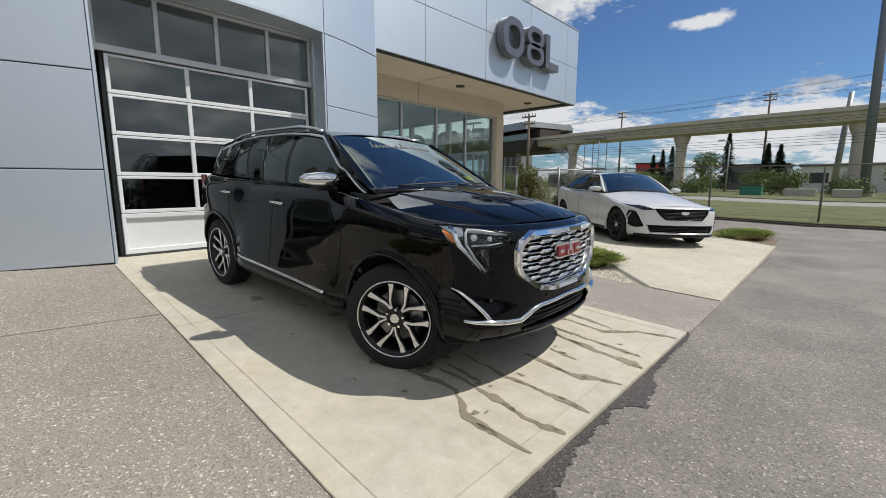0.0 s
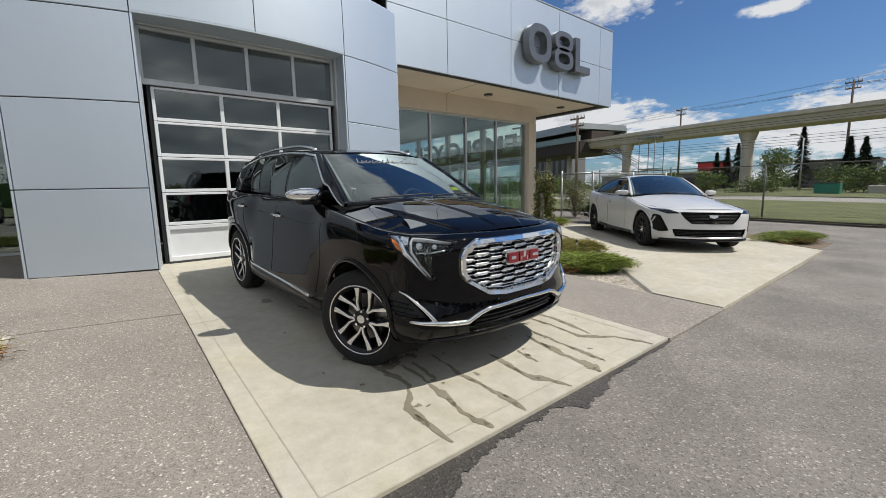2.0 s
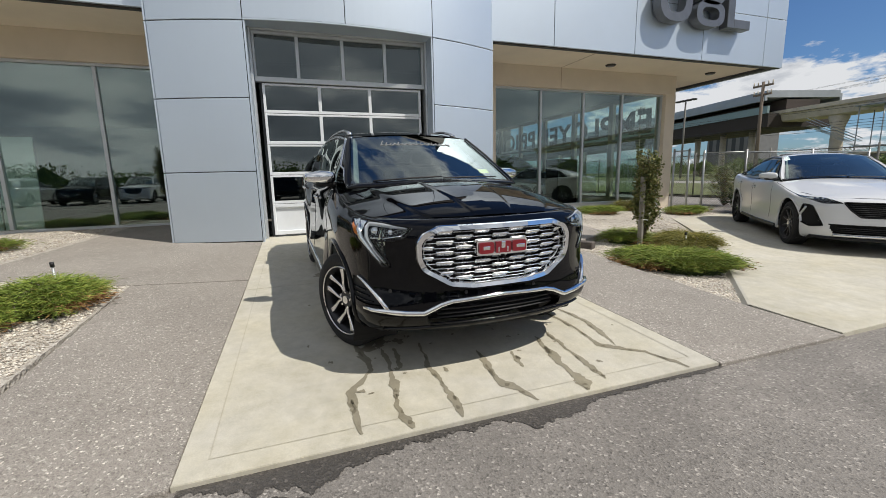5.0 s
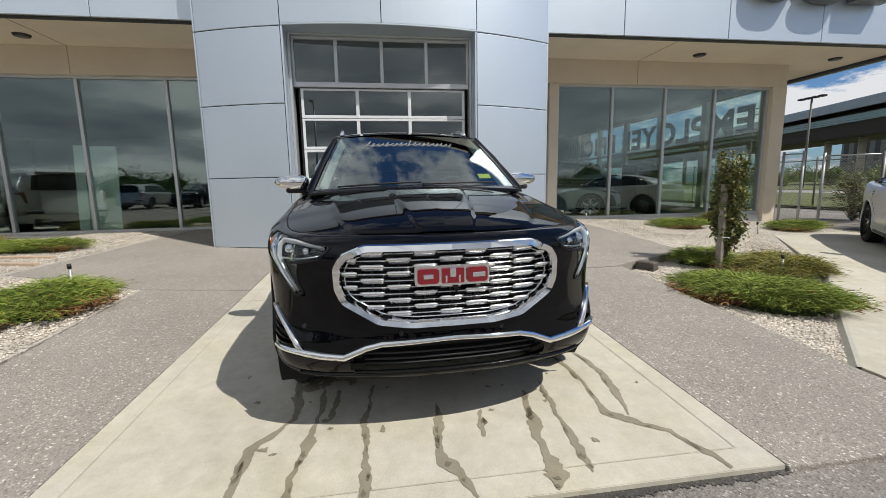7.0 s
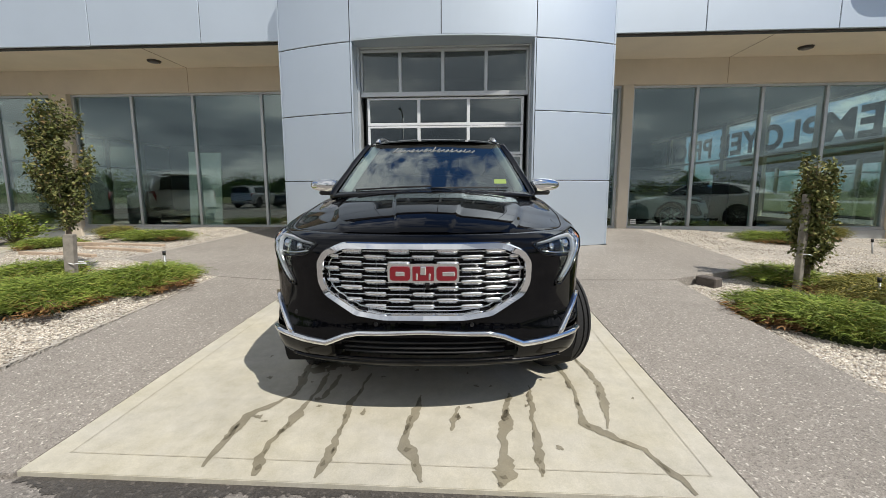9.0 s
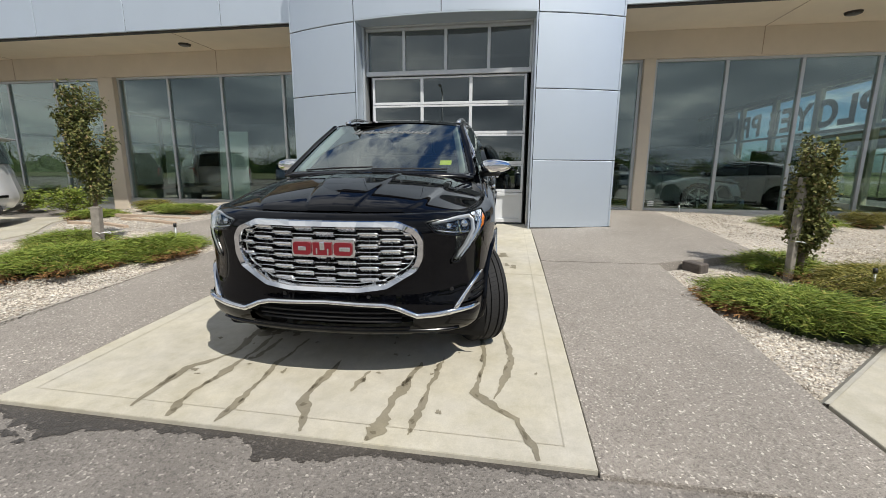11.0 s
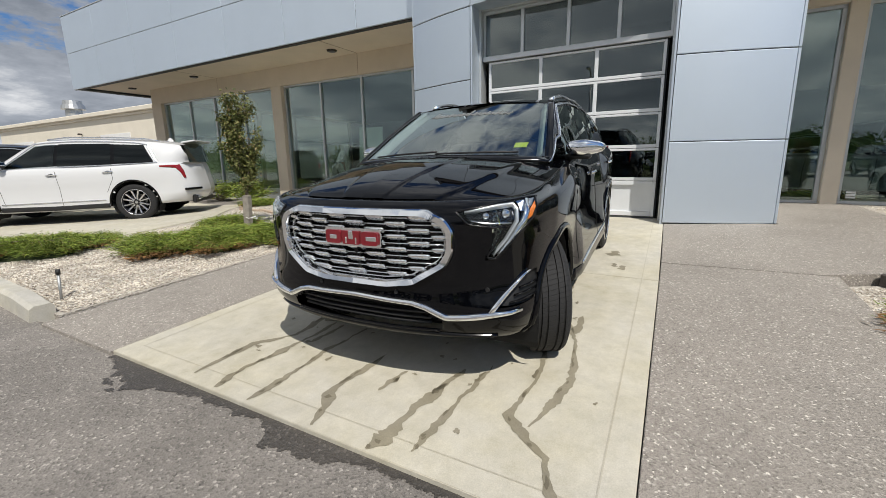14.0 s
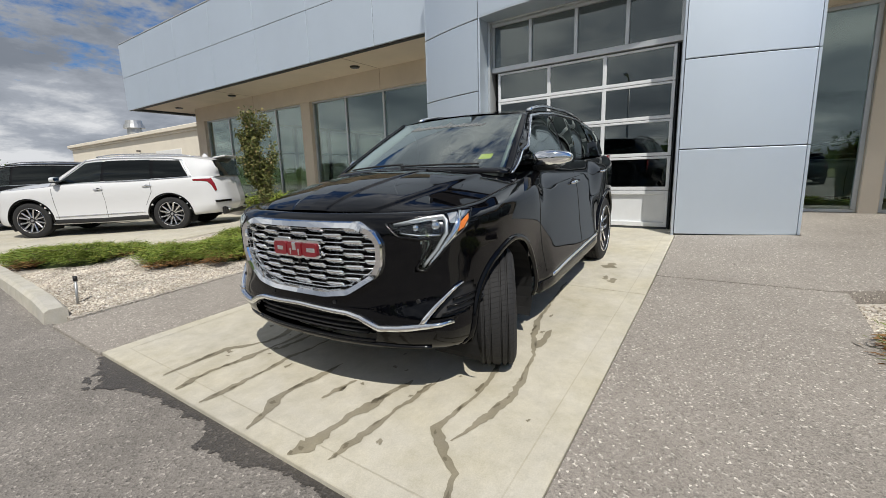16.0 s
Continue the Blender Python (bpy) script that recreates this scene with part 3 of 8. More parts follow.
curved_panel("panel", Y1, ARC_Y, 3.60, 4.675, tower)
curved_panel("panel", ARC_Y, Y2, 3.60, 4.675, tower)
# backing of the panels, side cheeks and door reveals
for ya, yb in ((Y0, Y1), (Y2, Y3)):
    curved_panel("backing", ya + 0.004, yb - 0.004, 0.22, 4.66, tower, 0.30, 0.0, M_REVEAL, back=0.02)
for y, s in ((Y0, -1), (Y3, 1)):
    xa = arc_x(y)
    for za, zb in zip(ROWS_Z, ROWS_Z[1:]):
        box("panel", -8.64, xa - 0.01, min(y, y + s * 0.03), max(y, y + s * 0.03), za + 0.007, zb - 0.007, M_PANEL, tower)
    box("core", -8.6, xa - 0.12, min(y - s * 0.02, y - s * 0.28), max(y - s * 0.02, y - s * 0.28), 0.2, 4.66, M_REVEAL, tower)
for y, s in ((Y1, 1), (Y2, -1)):
    box("door_reveal", -6.62, arc_x(y) - 0.004, min(y + s * 0.002, y + s * 0.03), max(y + s * 0.002, y + s * 0.03), 0.24, 3.62, M_PANEL, tower)
curved_panel("lintel_backing", Y1 + 0.004, Y2 - 0.004, 3.62, 4.66, tower, 0.6, 0.0, M_REVEAL, back=0.02)
curved_panel("lintel_soffit", Y1 + 0.004, Y2 - 0.004, 3.585, 3.612, tower, 0.62, 0.0, M_PANEL)
box("jamb", -6.60, -6.36, Y1 + 0.032, Y1 + 0.074, 0.24, 3.584, M_FRAME, tower)
box("jamb", -6.60, -6.36, Y2 - 0.066, Y2 - 0.032, 0.24, 3.584, M_FRAME, tower)
box("header", -6.60, -6.38, Y1 + 0.075, Y2 - 0.067, 3.562, 3.584, M_FRAME, tower)
box("tower_back", -8.6, -7.05, Y0 + 0.3, Y3 - 0.3, 4.60, 5.08, M_BEIGE, tower)
box("tower_cap", -8.6, -6.72, Y0 - 0.05, Y3 + 0.03, 5.08, 5.45, M_BRONZE, tower, 0.02)

# transom lights over the door
DX = -6.47
transom = thing("window_1", "four-light transom window over the overhead door", "window", kind="structure")
TY = [1.289, 1.955, 2.672, 3.388, 4.082]
box("rail", DX - 0.05, DX + 0.03, TY[0] + 0.001, TY[-1] - 0.001, 3.515, 3.56, M_FRAME, transom)
box("rail", DX - 0.05, DX + 0.05, TY[0] + 0.001, TY[-1] - 0.001, 2.80, 2.875, M_FRAME, transom)
for i, y in enumerate(TY):
    wd = 0.026 if 0 < i < 4 else 0.018
    ya, yb = (y - wd, y + wd) if 0 < i < 4 else ((y, y + 2 * wd) if i == 0 else (y - 2 * wd, y))
    box("mullion", DX - 0.045, DX + 0.025, ya, yb, 2.876, 3.514, M_FRAME, transom)
for a, b in zip(TY, TY[1:]):
    box("pane", DX - 0.012, DX - 0.004, a + 0.027, b - 0.027, 2.877, 3.513, M_DOORGLASS, transom, 0)

door = thing("door_1", "white aluminium overhead door with tinted glass panes", "garage door", kind="structure")
DY = [1.385, 2.262, 3.10, 4.02]
DZ = [0.335, 0.86, 1.335, 1.835, 2.325, 2.79]
for i, (za, zb) in enumerate(zip(DZ, DZ[1:])):
    # behind the glazed rows this dark sheet is added for the unlit room
    section = box("section", DX - 0.045, DX - 0.03, DY[0], DY[-1], za + 0.004, zb - 0.004, M_REVEAL if i else M_DOORWHITE, door)
    for y in DY:
        wd = 0.04 if y in (DY[0], DY[-1]) else 0.026
        ya, yb = max(y - wd, DY[0]), min(y + wd, DY[-1])
        if i or y in (DY[0], DY[-1]):
            box("stile", DX - 0.05, DX + 0.008, ya, yb, za + 0.004, zb - 0.004, M_DOORWHITE, section)
    box("rail", DX - 0.05, DX + 0.005, DY[0] + 0.041, DY[-1] - 0.041, za + 0.004, za + (0.05 if i else 0.07), M_DOORWHITE, section)
    box("rail", DX - 0.05, DX + 0.005, DY[0] + 0.041, DY[-1] - 0.041, zb - (0.035 if i else 0.06), zb - 0.004, M_DOORWHITE, section)
    if i:
        for a, b in zip(DY, DY[1:]):
            box("pane", DX - 0.02, DX - 0.012, a + 0.027, b - 0.027, za + 0.05, zb - 0.035, M_DOORGLASS, section, 0)
box("weather_seal", DX - 0.04, DX, DY[0], DY[-1], 0.30, 0.336, M_REVEAL, door)
box("track", -6.66, DX - 0.05, 1.344, 1.383, 0.28, 2.8, M_REVEAL, door)
box("track", -6.66, DX - 0.05, 4.022, 4.04, 0.28, 2.8, M_REVEAL, door)

# fascia panels on both wings
FX, FZ = -6.79, (3.845, 5.0, 6.163)


def fascia(name, ys, label):
    f = thing(name, label, "facade", kind="structure")
    for za, zb in zip(FZ, FZ[1:]):
        for a, b in zip(ys, ys[1:]):
            box("panel", FX - 0.05, FX, a + 0.006, b - 0.006, za + 0.006, zb - 0.006, M_PANEL, f, 0.005)
    box("backing", FX - 0.25, FX - 0.015, ys[0] + 0.02, ys[-1] - 0.02, FZ[0] + 0.02, FZ[-1] - 0.02, M_REVEAL, f)
    box("coping", FX - 0.3, FX + 0.012, ys[0], ys[-1], FZ[-1], FZ[-1] + 0.03, M_FRAME, f)
    box("drip_edge", FX - 0.10, FX - 0.052, ys[0] + 0.01, ys[-1] - 0.01, FZ[0] - 0.005, FZ[0] + 0.05, M_BRONZE, f)
    return f


fascia("wall_north_fascia", [5.47, 7.03, 9.13, 11.14, 13.25, 13.99], "light grey aluminium panel fascia with dark reveals")
fascia("wall_south_fascia", [-14.35, -12.3, -10.15, -8.0, -5.85, -3.75, -1.67, -0.115], "light grey aluminium panel fascia in shade of cloud")
ends = thing("wall_end_fascia", "light grey aluminium panel returns at the wing ends", "facade", kind="structure")
for y, s in ((13.99, 1), (-14.35, -1)):
    for za, zb in zip(FZ, FZ[1:]):
        for k in range(6):
            box("panel", FX - 0.055 - 2.4 * (k + 1), FX - 0.06 - 2.4 * k, min(y, y - s * 0.05), max(y, y - s * 0.05), za + 0.006, zb - 0.006, M_PANEL, ends, 0.005)
    box("backing", FX - 14.4, FX - 0.1, min(y - s * 0.052, y - s * 0.2), max(y - s * 0.052, y - s * 0.2), FZ[0] + 0.02, FZ[-1] - 0.02, M_REVEAL, ends)

# soffits, window heads, piers and glazing
WX, W_LO, W_HI = -8.65, 0.43, 3.37
for name, ya, yb in (("ceiling_north_soffit", 5.5, 13.95), ("ceiling_south_soffit", -14.3, -0.15)):
    tagged(box(name, -9.0, FX - 0.165, ya, yb, 3.93, 4.0, M_SOFFIT), "beige stucco soffit under the overhanging fascia", "soffit", kind="structure")
tagged(box("ceiling_north_return", -21.0, -9.002, 12.32, 13.95, 3.93, 4.0, M_SOFFIT), "beige stucco soffit along the north side", "soffit", kind="structure")
tagged(box("ceiling_south_return", -21.0, -9.002, -14.3, -12.87, 3.93, 4.0, M_SOFFIT), "beige stucco soffit along the south side", "soffit", kind="structure")
wall = thing("wall_front", "beige stucco wall and piers between showroom windows", "wall", kind="structure")
box("window_head", WX - 0.2, WX + 0.14, 5.5, 12.30, W_HI + 0.05, 3.93, M_BEIGE, wall)
box("window_head", WX - 0.2, WX + 0.14, -12.85, -0.15, W_HI + 0.05, 3.93, M_BEIGE, wall)
for a, b in ((6.331, 6.55), (11.93, 12.30), (-6.42, -5.99), (-12.85, -12.24)):
    box("pier", WX - 0.2, WX + 0.16, a, b, -0.05, W_HI + 0.049, M_BEIGE, wall, 0.01)
box("plinth", WX - 0.2, WX + 0.10, 5.5, 12.29, -0.05, W_LO - 0.03, M_FRAME, wall)
box("plinth", WX - 0.2, WX + 0.10, -12.84, -0.15, -0.05, W_LO - 0.03, M_FRAME, wall)


def shopfront(name, ys, label):
    w = thing(name, label, "window", kind="structure")
    box("head", WX - 0.06, WX + 0.05, ys[0], ys[-1], W_HI, W_HI + 0.05, M_FRAME, w)
    box("sill", WX - 0.06, WX + 0.06, ys[0], ys[-1], W_LO - 0.03, W_LO + 0.03, M_FRAME, w)
    for i, y in enumerate(ys):
        a = y if i == 0 else y - (0.06 if i == len(ys) - 1 else 0.03)
        box("mullion", WX - 0.06, WX + 0.045, a, a + 0.06, W_LO + 0.031, W_HI - 0.001, M_FRAME, w)
    for a, b in zip(ys, ys[1:]):
        box("pane", WX - 0.006, WX + 0.006, a + 0.03, b - 0.03, W_LO + 0.03, W_HI, M_GLASS, w, 0)
    return w


shopfront("window_2", [5.50, 6.33], "narrow tall showroom window in a metal frame")
n_glass = shopfront("window_3", [6.551, 7.90, 9.22, 10.5, 11.929], "tall showroom windows in metal frames reflecting cloud")
shopfront("window_4", [-5.989, -4.56, -3.11, -1.52, -0.16], "tall showroom windows in metal frames reflecting cloud")
shopfront("window_5", [-12.239, -10.7, -9.33, -7.86, -6.421], "tall showroom windows in metal frames near the south end")

for k in range(3):
    box("notice", WX + 0.008, WX + 0.010, 6.68, 6.80, 0.50 + 0.04 * k, 0.53 + 0.04 * k, M_WHITE, n_glass, 0, "small white notice on the glass")

# side glazing with the lettering on it
SY = 12.2
side = thing("window_6", "north side showroom glazing with large dark lettering", "window", kind="structure")
SX = [-8.9 - 2.05 * k for k in range(7)]
for x in SX:
    box("mullion", x - 0.10, x + 0.10, SY - 0.05, SY + 0.08, -0.05, 3.9, M_BEIGE, side)
for a, b in zip(SX, SX[1:]):
    box("pane", b + 0.10, a - 0.10, SY - 0.006, SY + 0.006, 0.45, 3.5, M_SIDEGLASS, side, 0)
    box("rail", b + 0.10, a - 0.10, SY - 0.04, SY + 0.04, 2.28, 2.36, M_FRAME, side)
    box("rail", b + 0.10, a - 0.10, SY - 0.04, SY + 0.04, 3.5, 3.9, M_BEIGE, side)
    box("rail", b + 0.10, a - 0.10, SY - 0.04, SY + 0.04, -0.05, 0.45, M_BEIGE, side)
cu = bpy.data.curves.new("lettering", "FONT")
cu.body, cu.size, cu.extrude, cu.space_character = "EMPLOYEE PRICING", 0.98, 0.003, 1.10
cu.offset = 0.036
cu.align_x = "LEFT"
txt = new("lettering_curve", cu)
deps = bpy.context.evaluated_depsgraph_get()
text_mesh = bpy.data.meshes.new_from_object(txt.evaluated_get(deps))
bpy.data.objects.remove(txt)
text_mesh.materials.clear()
text_mesh.materials.append(M_LETTER)
wide = max(v.co.x for v in text_mesh.vertices)
lettering = piece("lettering", text_mesh, side, "large dark capital letters on the glass")
lettering.matrix_local = Matrix.Translation((-9.2, SY + 0.014, 2.48)) @ pose(0, 0, 0, 90, 0, 180) @ Matrix.Diagonal((11.6 / wide, 1, 1, 1))

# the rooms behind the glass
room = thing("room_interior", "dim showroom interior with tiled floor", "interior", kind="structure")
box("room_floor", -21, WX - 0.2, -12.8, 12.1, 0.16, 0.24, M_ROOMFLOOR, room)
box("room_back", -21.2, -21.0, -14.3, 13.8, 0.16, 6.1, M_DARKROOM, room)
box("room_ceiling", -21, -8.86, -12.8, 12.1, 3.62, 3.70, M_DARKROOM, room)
# south side glazing, through which the service building shows
s_side = thing("window_7", "south side showroom glazing in beige mullions", "window", kind="structure")
for x in SX:
    box("mullion", x - 0.10, x + 0.10, -12.86, -12.74, -0.05, 3.9, M_BEIGE, s_side)
for a, b in zip(SX, SX[1:]):
    box("pane", b + 0.10, a - 0.10, -12.806, -12.794, 0.45, 3.5, M_SOUTHGLASS, s_side, 0)
    box("rail", b + 0.10, a - 0.10, -12.84, -12.76, 2.28, 2.36, M_FRAME, s_side)
    box("rail", b + 0.10, a - 0.10, -12.84, -12.76, 3.5, 3.9, M_BEIGE, s_side)
    box("rail", b + 0.10, a - 0.10, -12.84, -12.76, -0.05, 0.45, M_BEIGE, s_side)
tagged(box("roof", -21.2, FX - 0.26, -14.2, 13.9, 5.95, 6.05, M_BRONZE), "flat dark roof behind the fascia parapet", "roof", kind="structure")

# control joints in the stucco
joints = thing("trim", "thin dark control joints in the beige stucco", "joint", kind="structure")
for y in (-8.9, -3.11, 8.42):
    box("joint", WX + 0.14, FX - 0.17, y - 0.006, y + 0.006, 3.924, 3.9295, M_TIMBER, joints, 0)
    box("joint", WX + 0.1405, WX + 0.146, y - 0.006, y + 0.006, W_HI + 0.06, 3.923, M_TIMBER, joints, 0)

# recessed soffit lamps
def soffit_lamp(y, x=-7.96):
    s = thing("soffit_light", "round dark bronze recessed soffit light", "light fixture", pose(x, y, 3.93), "soffit lights")
    bm = bmesh.new()
    bmesh.ops.create_cone(bm, cap_ends=True, segments=20, radius1=0.115, radius2=0.13, depth=0.03, matrix=pose(0, 0, -0.017))
    part("trim_ring", bm, M_BRONZE, s)
    bm = bmesh.new()
    bmesh.ops.create_cone(bm, cap_ends=True, segments=20, radius1=0.085, radius2=0.085, depth=0.012, matrix=pose(0, 0, -0.038))
    part("lens", bm, M_SIGN, s)


for y in (-12.9, -9.2, -3.44, 9.49, 12.9):
    soffit_lamp(y)

# ---- the raised sign: three plain steel forms ----
sign = thing("wall_sign", "three thick brushed steel sign forms on the fascia", "sign")


def ring_form(cy, cz, ry, rz, wy, wz, parent, n=40):
    """A rounded upright ring, proud of the wall."""
    verts, faces = [], []
    def se(a, r1, r2):
        c, s = math.cos(a), math.sin(a)
        return (math.copysign(abs(c) ** 0.75, c) * r1, math.copysign(abs(s) ** 0.75, s) * r2)
    for k in range(n):
        a = 2 * math.pi * k / n
        o, i = se(a, ry, rz), se(a, ry - wy, rz - wz)
        for x in (FX + 0.04, FX + 0.26):
            verts += [(x, cy + o[0], cz + o[1]), (x, cy + i[0], cz + i[1])]
    for k in range(n):
        a, b = 4 * k, 4 * ((k + 1) % n)
        faces += [(a + 2, b + 2, b + 3, a + 3), (a, a + 1, b + 1, b), (a, b, b + 2, a + 2), (a + 1, a + 3, b + 3, b + 1)]
    piece("sign_form", mesh_of("sign_form", verts, faces, M_SIGN), parent)


ring_form(9.98, 5.00, 0.46, 0.47, 0.19, 0.19, sign)
ring_form(11.02, 5.235, 0.41, 0.255, 0.17, 0.13, sign)
ring_form(11.02, 4.785, 0.43, 0.275, 0.17, 0.14, sign)
bm = box_bm(FX + 0.04, FX + 0.26, 11.56, 11.78, 4.54, 5.46, 0.008)
part("sign_form", bm, M_SIGN, sign)
bm = box_bm(FX + 0.04, FX + 0.26, 11.781, 12.30, 4.54, 4.74, 0.008)
part("sign_form", bm, M_SIGN, sign)


# ---- vehicles ----
def paint(name, color, rough=0.3, metal=0.0, flake=0.0, coat_ior=1.5):
    m = mat(name, rough, metal, color)
    b = bsdf(m)
    b.inputs["Coat Weight"].default_value, b.inputs["Coat Roughness"].default_value = 1.0, 0.012
    b.inputs["Coat IOR"].default_value = coat_ior
    b.inputs["Specular IOR Level"].default_value = 0.0 if coat_ior < 1.45 else 0.1
    n = noise_tex(m, 900, 2)
    hi = tuple(min(1, c + flake) for c in color)
    link(m, ramp(m, n.outputs[0], [(0.45, color), (0.75, hi)]).outputs[0], b.inputs["Base Color"])
    return m


M_BLACKPAINT = paint("black_metallic_paint", (0.0012, 0.0014, 0.0022), 0.4, 0.0, 0.002, 1.35)
M_WHITEPAINT = paint("white_car_paint", (0.61, 0.615, 0.62), 0.4)
M_GREYPAINT = paint("grey_car_paint", (0.40, 0.41, 0.42), 0.35, 0.5, 0.05)
M_SILVERPAINT = paint("silver_car_paint", (0.40, 0.41, 0.42), 0.35, 0.6, 0.06)
M_CHROME = plain("chrome", (0.82, 0.83, 0.84), 0.06, 1.0, var=0.03, scale=20)
M_SATIN = plain("satin_chrome", (0.70, 0.71, 0.72), 0.22, 1.0, var=0.05, scale=20)
M_MACHINED = plain("machined_alloy", (0.72, 0.72, 0.73), 0.24, 1.0, var=0.06, scale=30)
M_DARKALLOY = plain("dark_alloy", (0.016, 0.016, 0.018), 0.35, 0.3)
M_TRIM = plain("black_plastic", (0.011, 0.011, 0.0115), 0.55, var=0.15, scale=30, bumpy=0.15, bscale=300)
M_GLOSSBLACK = plain("gloss_black_plastic", (0.003, 0.003, 0.0035), 0.18)
bsdf(M_GLOSSBLACK).inputs["IOR"].default_value = 1.38
M_GAP = plain("panel_gap", (0.002, 0.002, 0.002), 0.9)
def tyre_material():
    """Black rubber with cross cuts round the tread."""
    m = mat("tyre_rubber", 0.8, 0.0, (0.013, 0.013, 0.0135))
    co = node(m, "ShaderNodeTexCoord")
    mp = node(m, "ShaderNodeMapping")
    mp.inputs["Rotation"].default_value = (math.pi / 2, 0, 0)
    link(m, co.outputs["Object"], mp.inputs[0])
    g = node(m, "ShaderNodeTexGradient")
    g.gradient_type = "RADIAL"
    link(m, mp.outputs[0], g.inputs[0])
    sep = node(m, "ShaderNodeSeparateXYZ")
    link(m, co.outputs["Object"], sep.inputs[0])
    slant = node(m, "ShaderNodeMath")
    slant.operation = "MULTIPLY_ADD"
    slant.inputs[1].default_value = 0.12
    link(m, sep.outputs[1], slant.inputs[0])
    link(m, g.outputs["Fac"], slant.inputs[2])
    many = node(m, "ShaderNodeMath")
    many.operation = "MULTIPLY"
    many.inputs[1].default_value = 78.0
    link(m, slant.outputs[0], many.inputs[0])
    fr = node(m, "ShaderNodeMath")
    fr.operation = "FRACT"
    link(m, many.outputs[0], fr.inputs[0])
    cut = ramp(m, fr.outputs[0], [(0.0, (0, 0, 0)), (0.10, (0, 0, 0)), (0.16, (1, 1, 1))])
    # the shade down in the cuts is multiplied into the rubber's colour
    link(m, mixc(m, 1.0, (0.014, 0.014, 0.0145), ramp(m, fr.outputs[0], [(0.0, (0.25, 0.25, 0.25)), (0.12, (0.25, 0.25, 0.25)), (0.16, (1, 1, 1))]).outputs[0], "MULTIPLY"), bsdf(m).inputs["Base Color"])
    bump(m, cut.outputs[0], 0.6, 0.004)
    return m


M_TYRE = tyre_material()
M_DISC = plain("brake_steel", (0.30, 0.29, 0.28), 0.4, 0.9)
M_CARGLASS = glass("windscreen_glass", (0.70, 0.82, 0.79), 0.25)
M_TINTGLASS = glass("tinted_side_glass", (0.34, 0.39, 0.38), 0.06)
M_PRIVACY = glass("privacy_glass", (0.03, 0.033, 0.035), 0.05)
M_LENS = glass("lamp_lens", (0.88, 0.90, 0.91), 0.04)
M_LAMPBOWL = plain("lamp_bowl", (0.02, 0.02, 0.023), 0.25, 0.5)
M_AMBER = plain("amber_lens", (0.75, 0.20, 0.02), 0.25, coat=0.6)
M_REDLENS = plain("red_lens", (0.22, 0.006, 0.010), 0.2, coat=0.8)
M_DRL = plain("light_guide", (0.60, 0.62, 0.64), 0.25, 0.5)
M_RED = plain("red_enamel", (0.17, 0.006, 0.013), 0.3, coat=0.4)
M_SEAT = plain("dark_leather", (0.022, 0.022, 0.024), 0.5, bumpy=0.2)
M_CABIN = plain("cabin_trim", (0.03, 0.03, 0.032), 0.7)
M_HEADLINER = plain("headliner", (0.045, 0.045, 0.046), 0.9)
M_PILLARTRIM = plain("pale_pillar_trim", (0.36, 0.36, 0.34), 0.8)
M_SCRIPT = plain("grey_script", (0.17, 0.175, 0.175), 0.6)
M_YELLOW = plain("yellow_sticker", (0.75, 0.78, 0.04), 0.6)
M_BAR = plain("satin_chrome_bar", (0.80, 0.81, 0.82), 0.24, 1.0, var=0.03)
M_UNDER = plain("underbody", (0.005, 0.005, 0.005), 0.95)


def spline(ctrl, n):
    """Catmull-Rom through the rows of ctrl, n samples."""
    c = np.asarray(ctrl, float)
    k = len(c)
    ext = np.vstack([2 * c[0] - c[1], c, 2 * c[-1] - c[-2]])
    out = []
    for t in np.linspace(0, k - 1 - 1e-9, n):
        i = int(t)
        f = t - i
        p0, p1, p2, p3 = ext[i], ext[i + 1], ext[i + 2], ext[i + 3]
        out.append(0.5 * (2 * p1 + (p2 - p0) * f + (2 * p0 - 5 * p1 + 4 * p2 - p3) * f * f + (3 * p1 - p0 - 3 * p2 + p3) * f ** 3))
    return np.array(out)


def grid_mesh(name, P, material, keep=None, flip=False, both=False):
    """A smooth sheet over a grid of points; both: mirrored in y too."""
    P = np.asarray(P)
    m, n = P.shape[:2]
    verts, faces = [], []
    for side in ((1, -1) if both else (1,)):
        off = len(verts)
        verts += [(p[0], p[1] * side, p[2]) for p in P.reshape(-1, 3)]
        for i in range(m - 1):
            for j in range(n - 1):
                q = [off + i * n + j, off + i * n + j + 1, off + (i + 1) * n + j + 1, off + (i + 1) * n + j]
                if keep is not None:
                    c = (P[i, j] + P[i, j + 1] + P[i + 1, j + 1] + P[i + 1, j]) / 4
                    if not keep(c[0], c[1] * side, c[2]):
                        continue
                faces.append(q if (side > 0) != flip else q[::-1])
    return mesh_of(name, verts, faces, material, True)


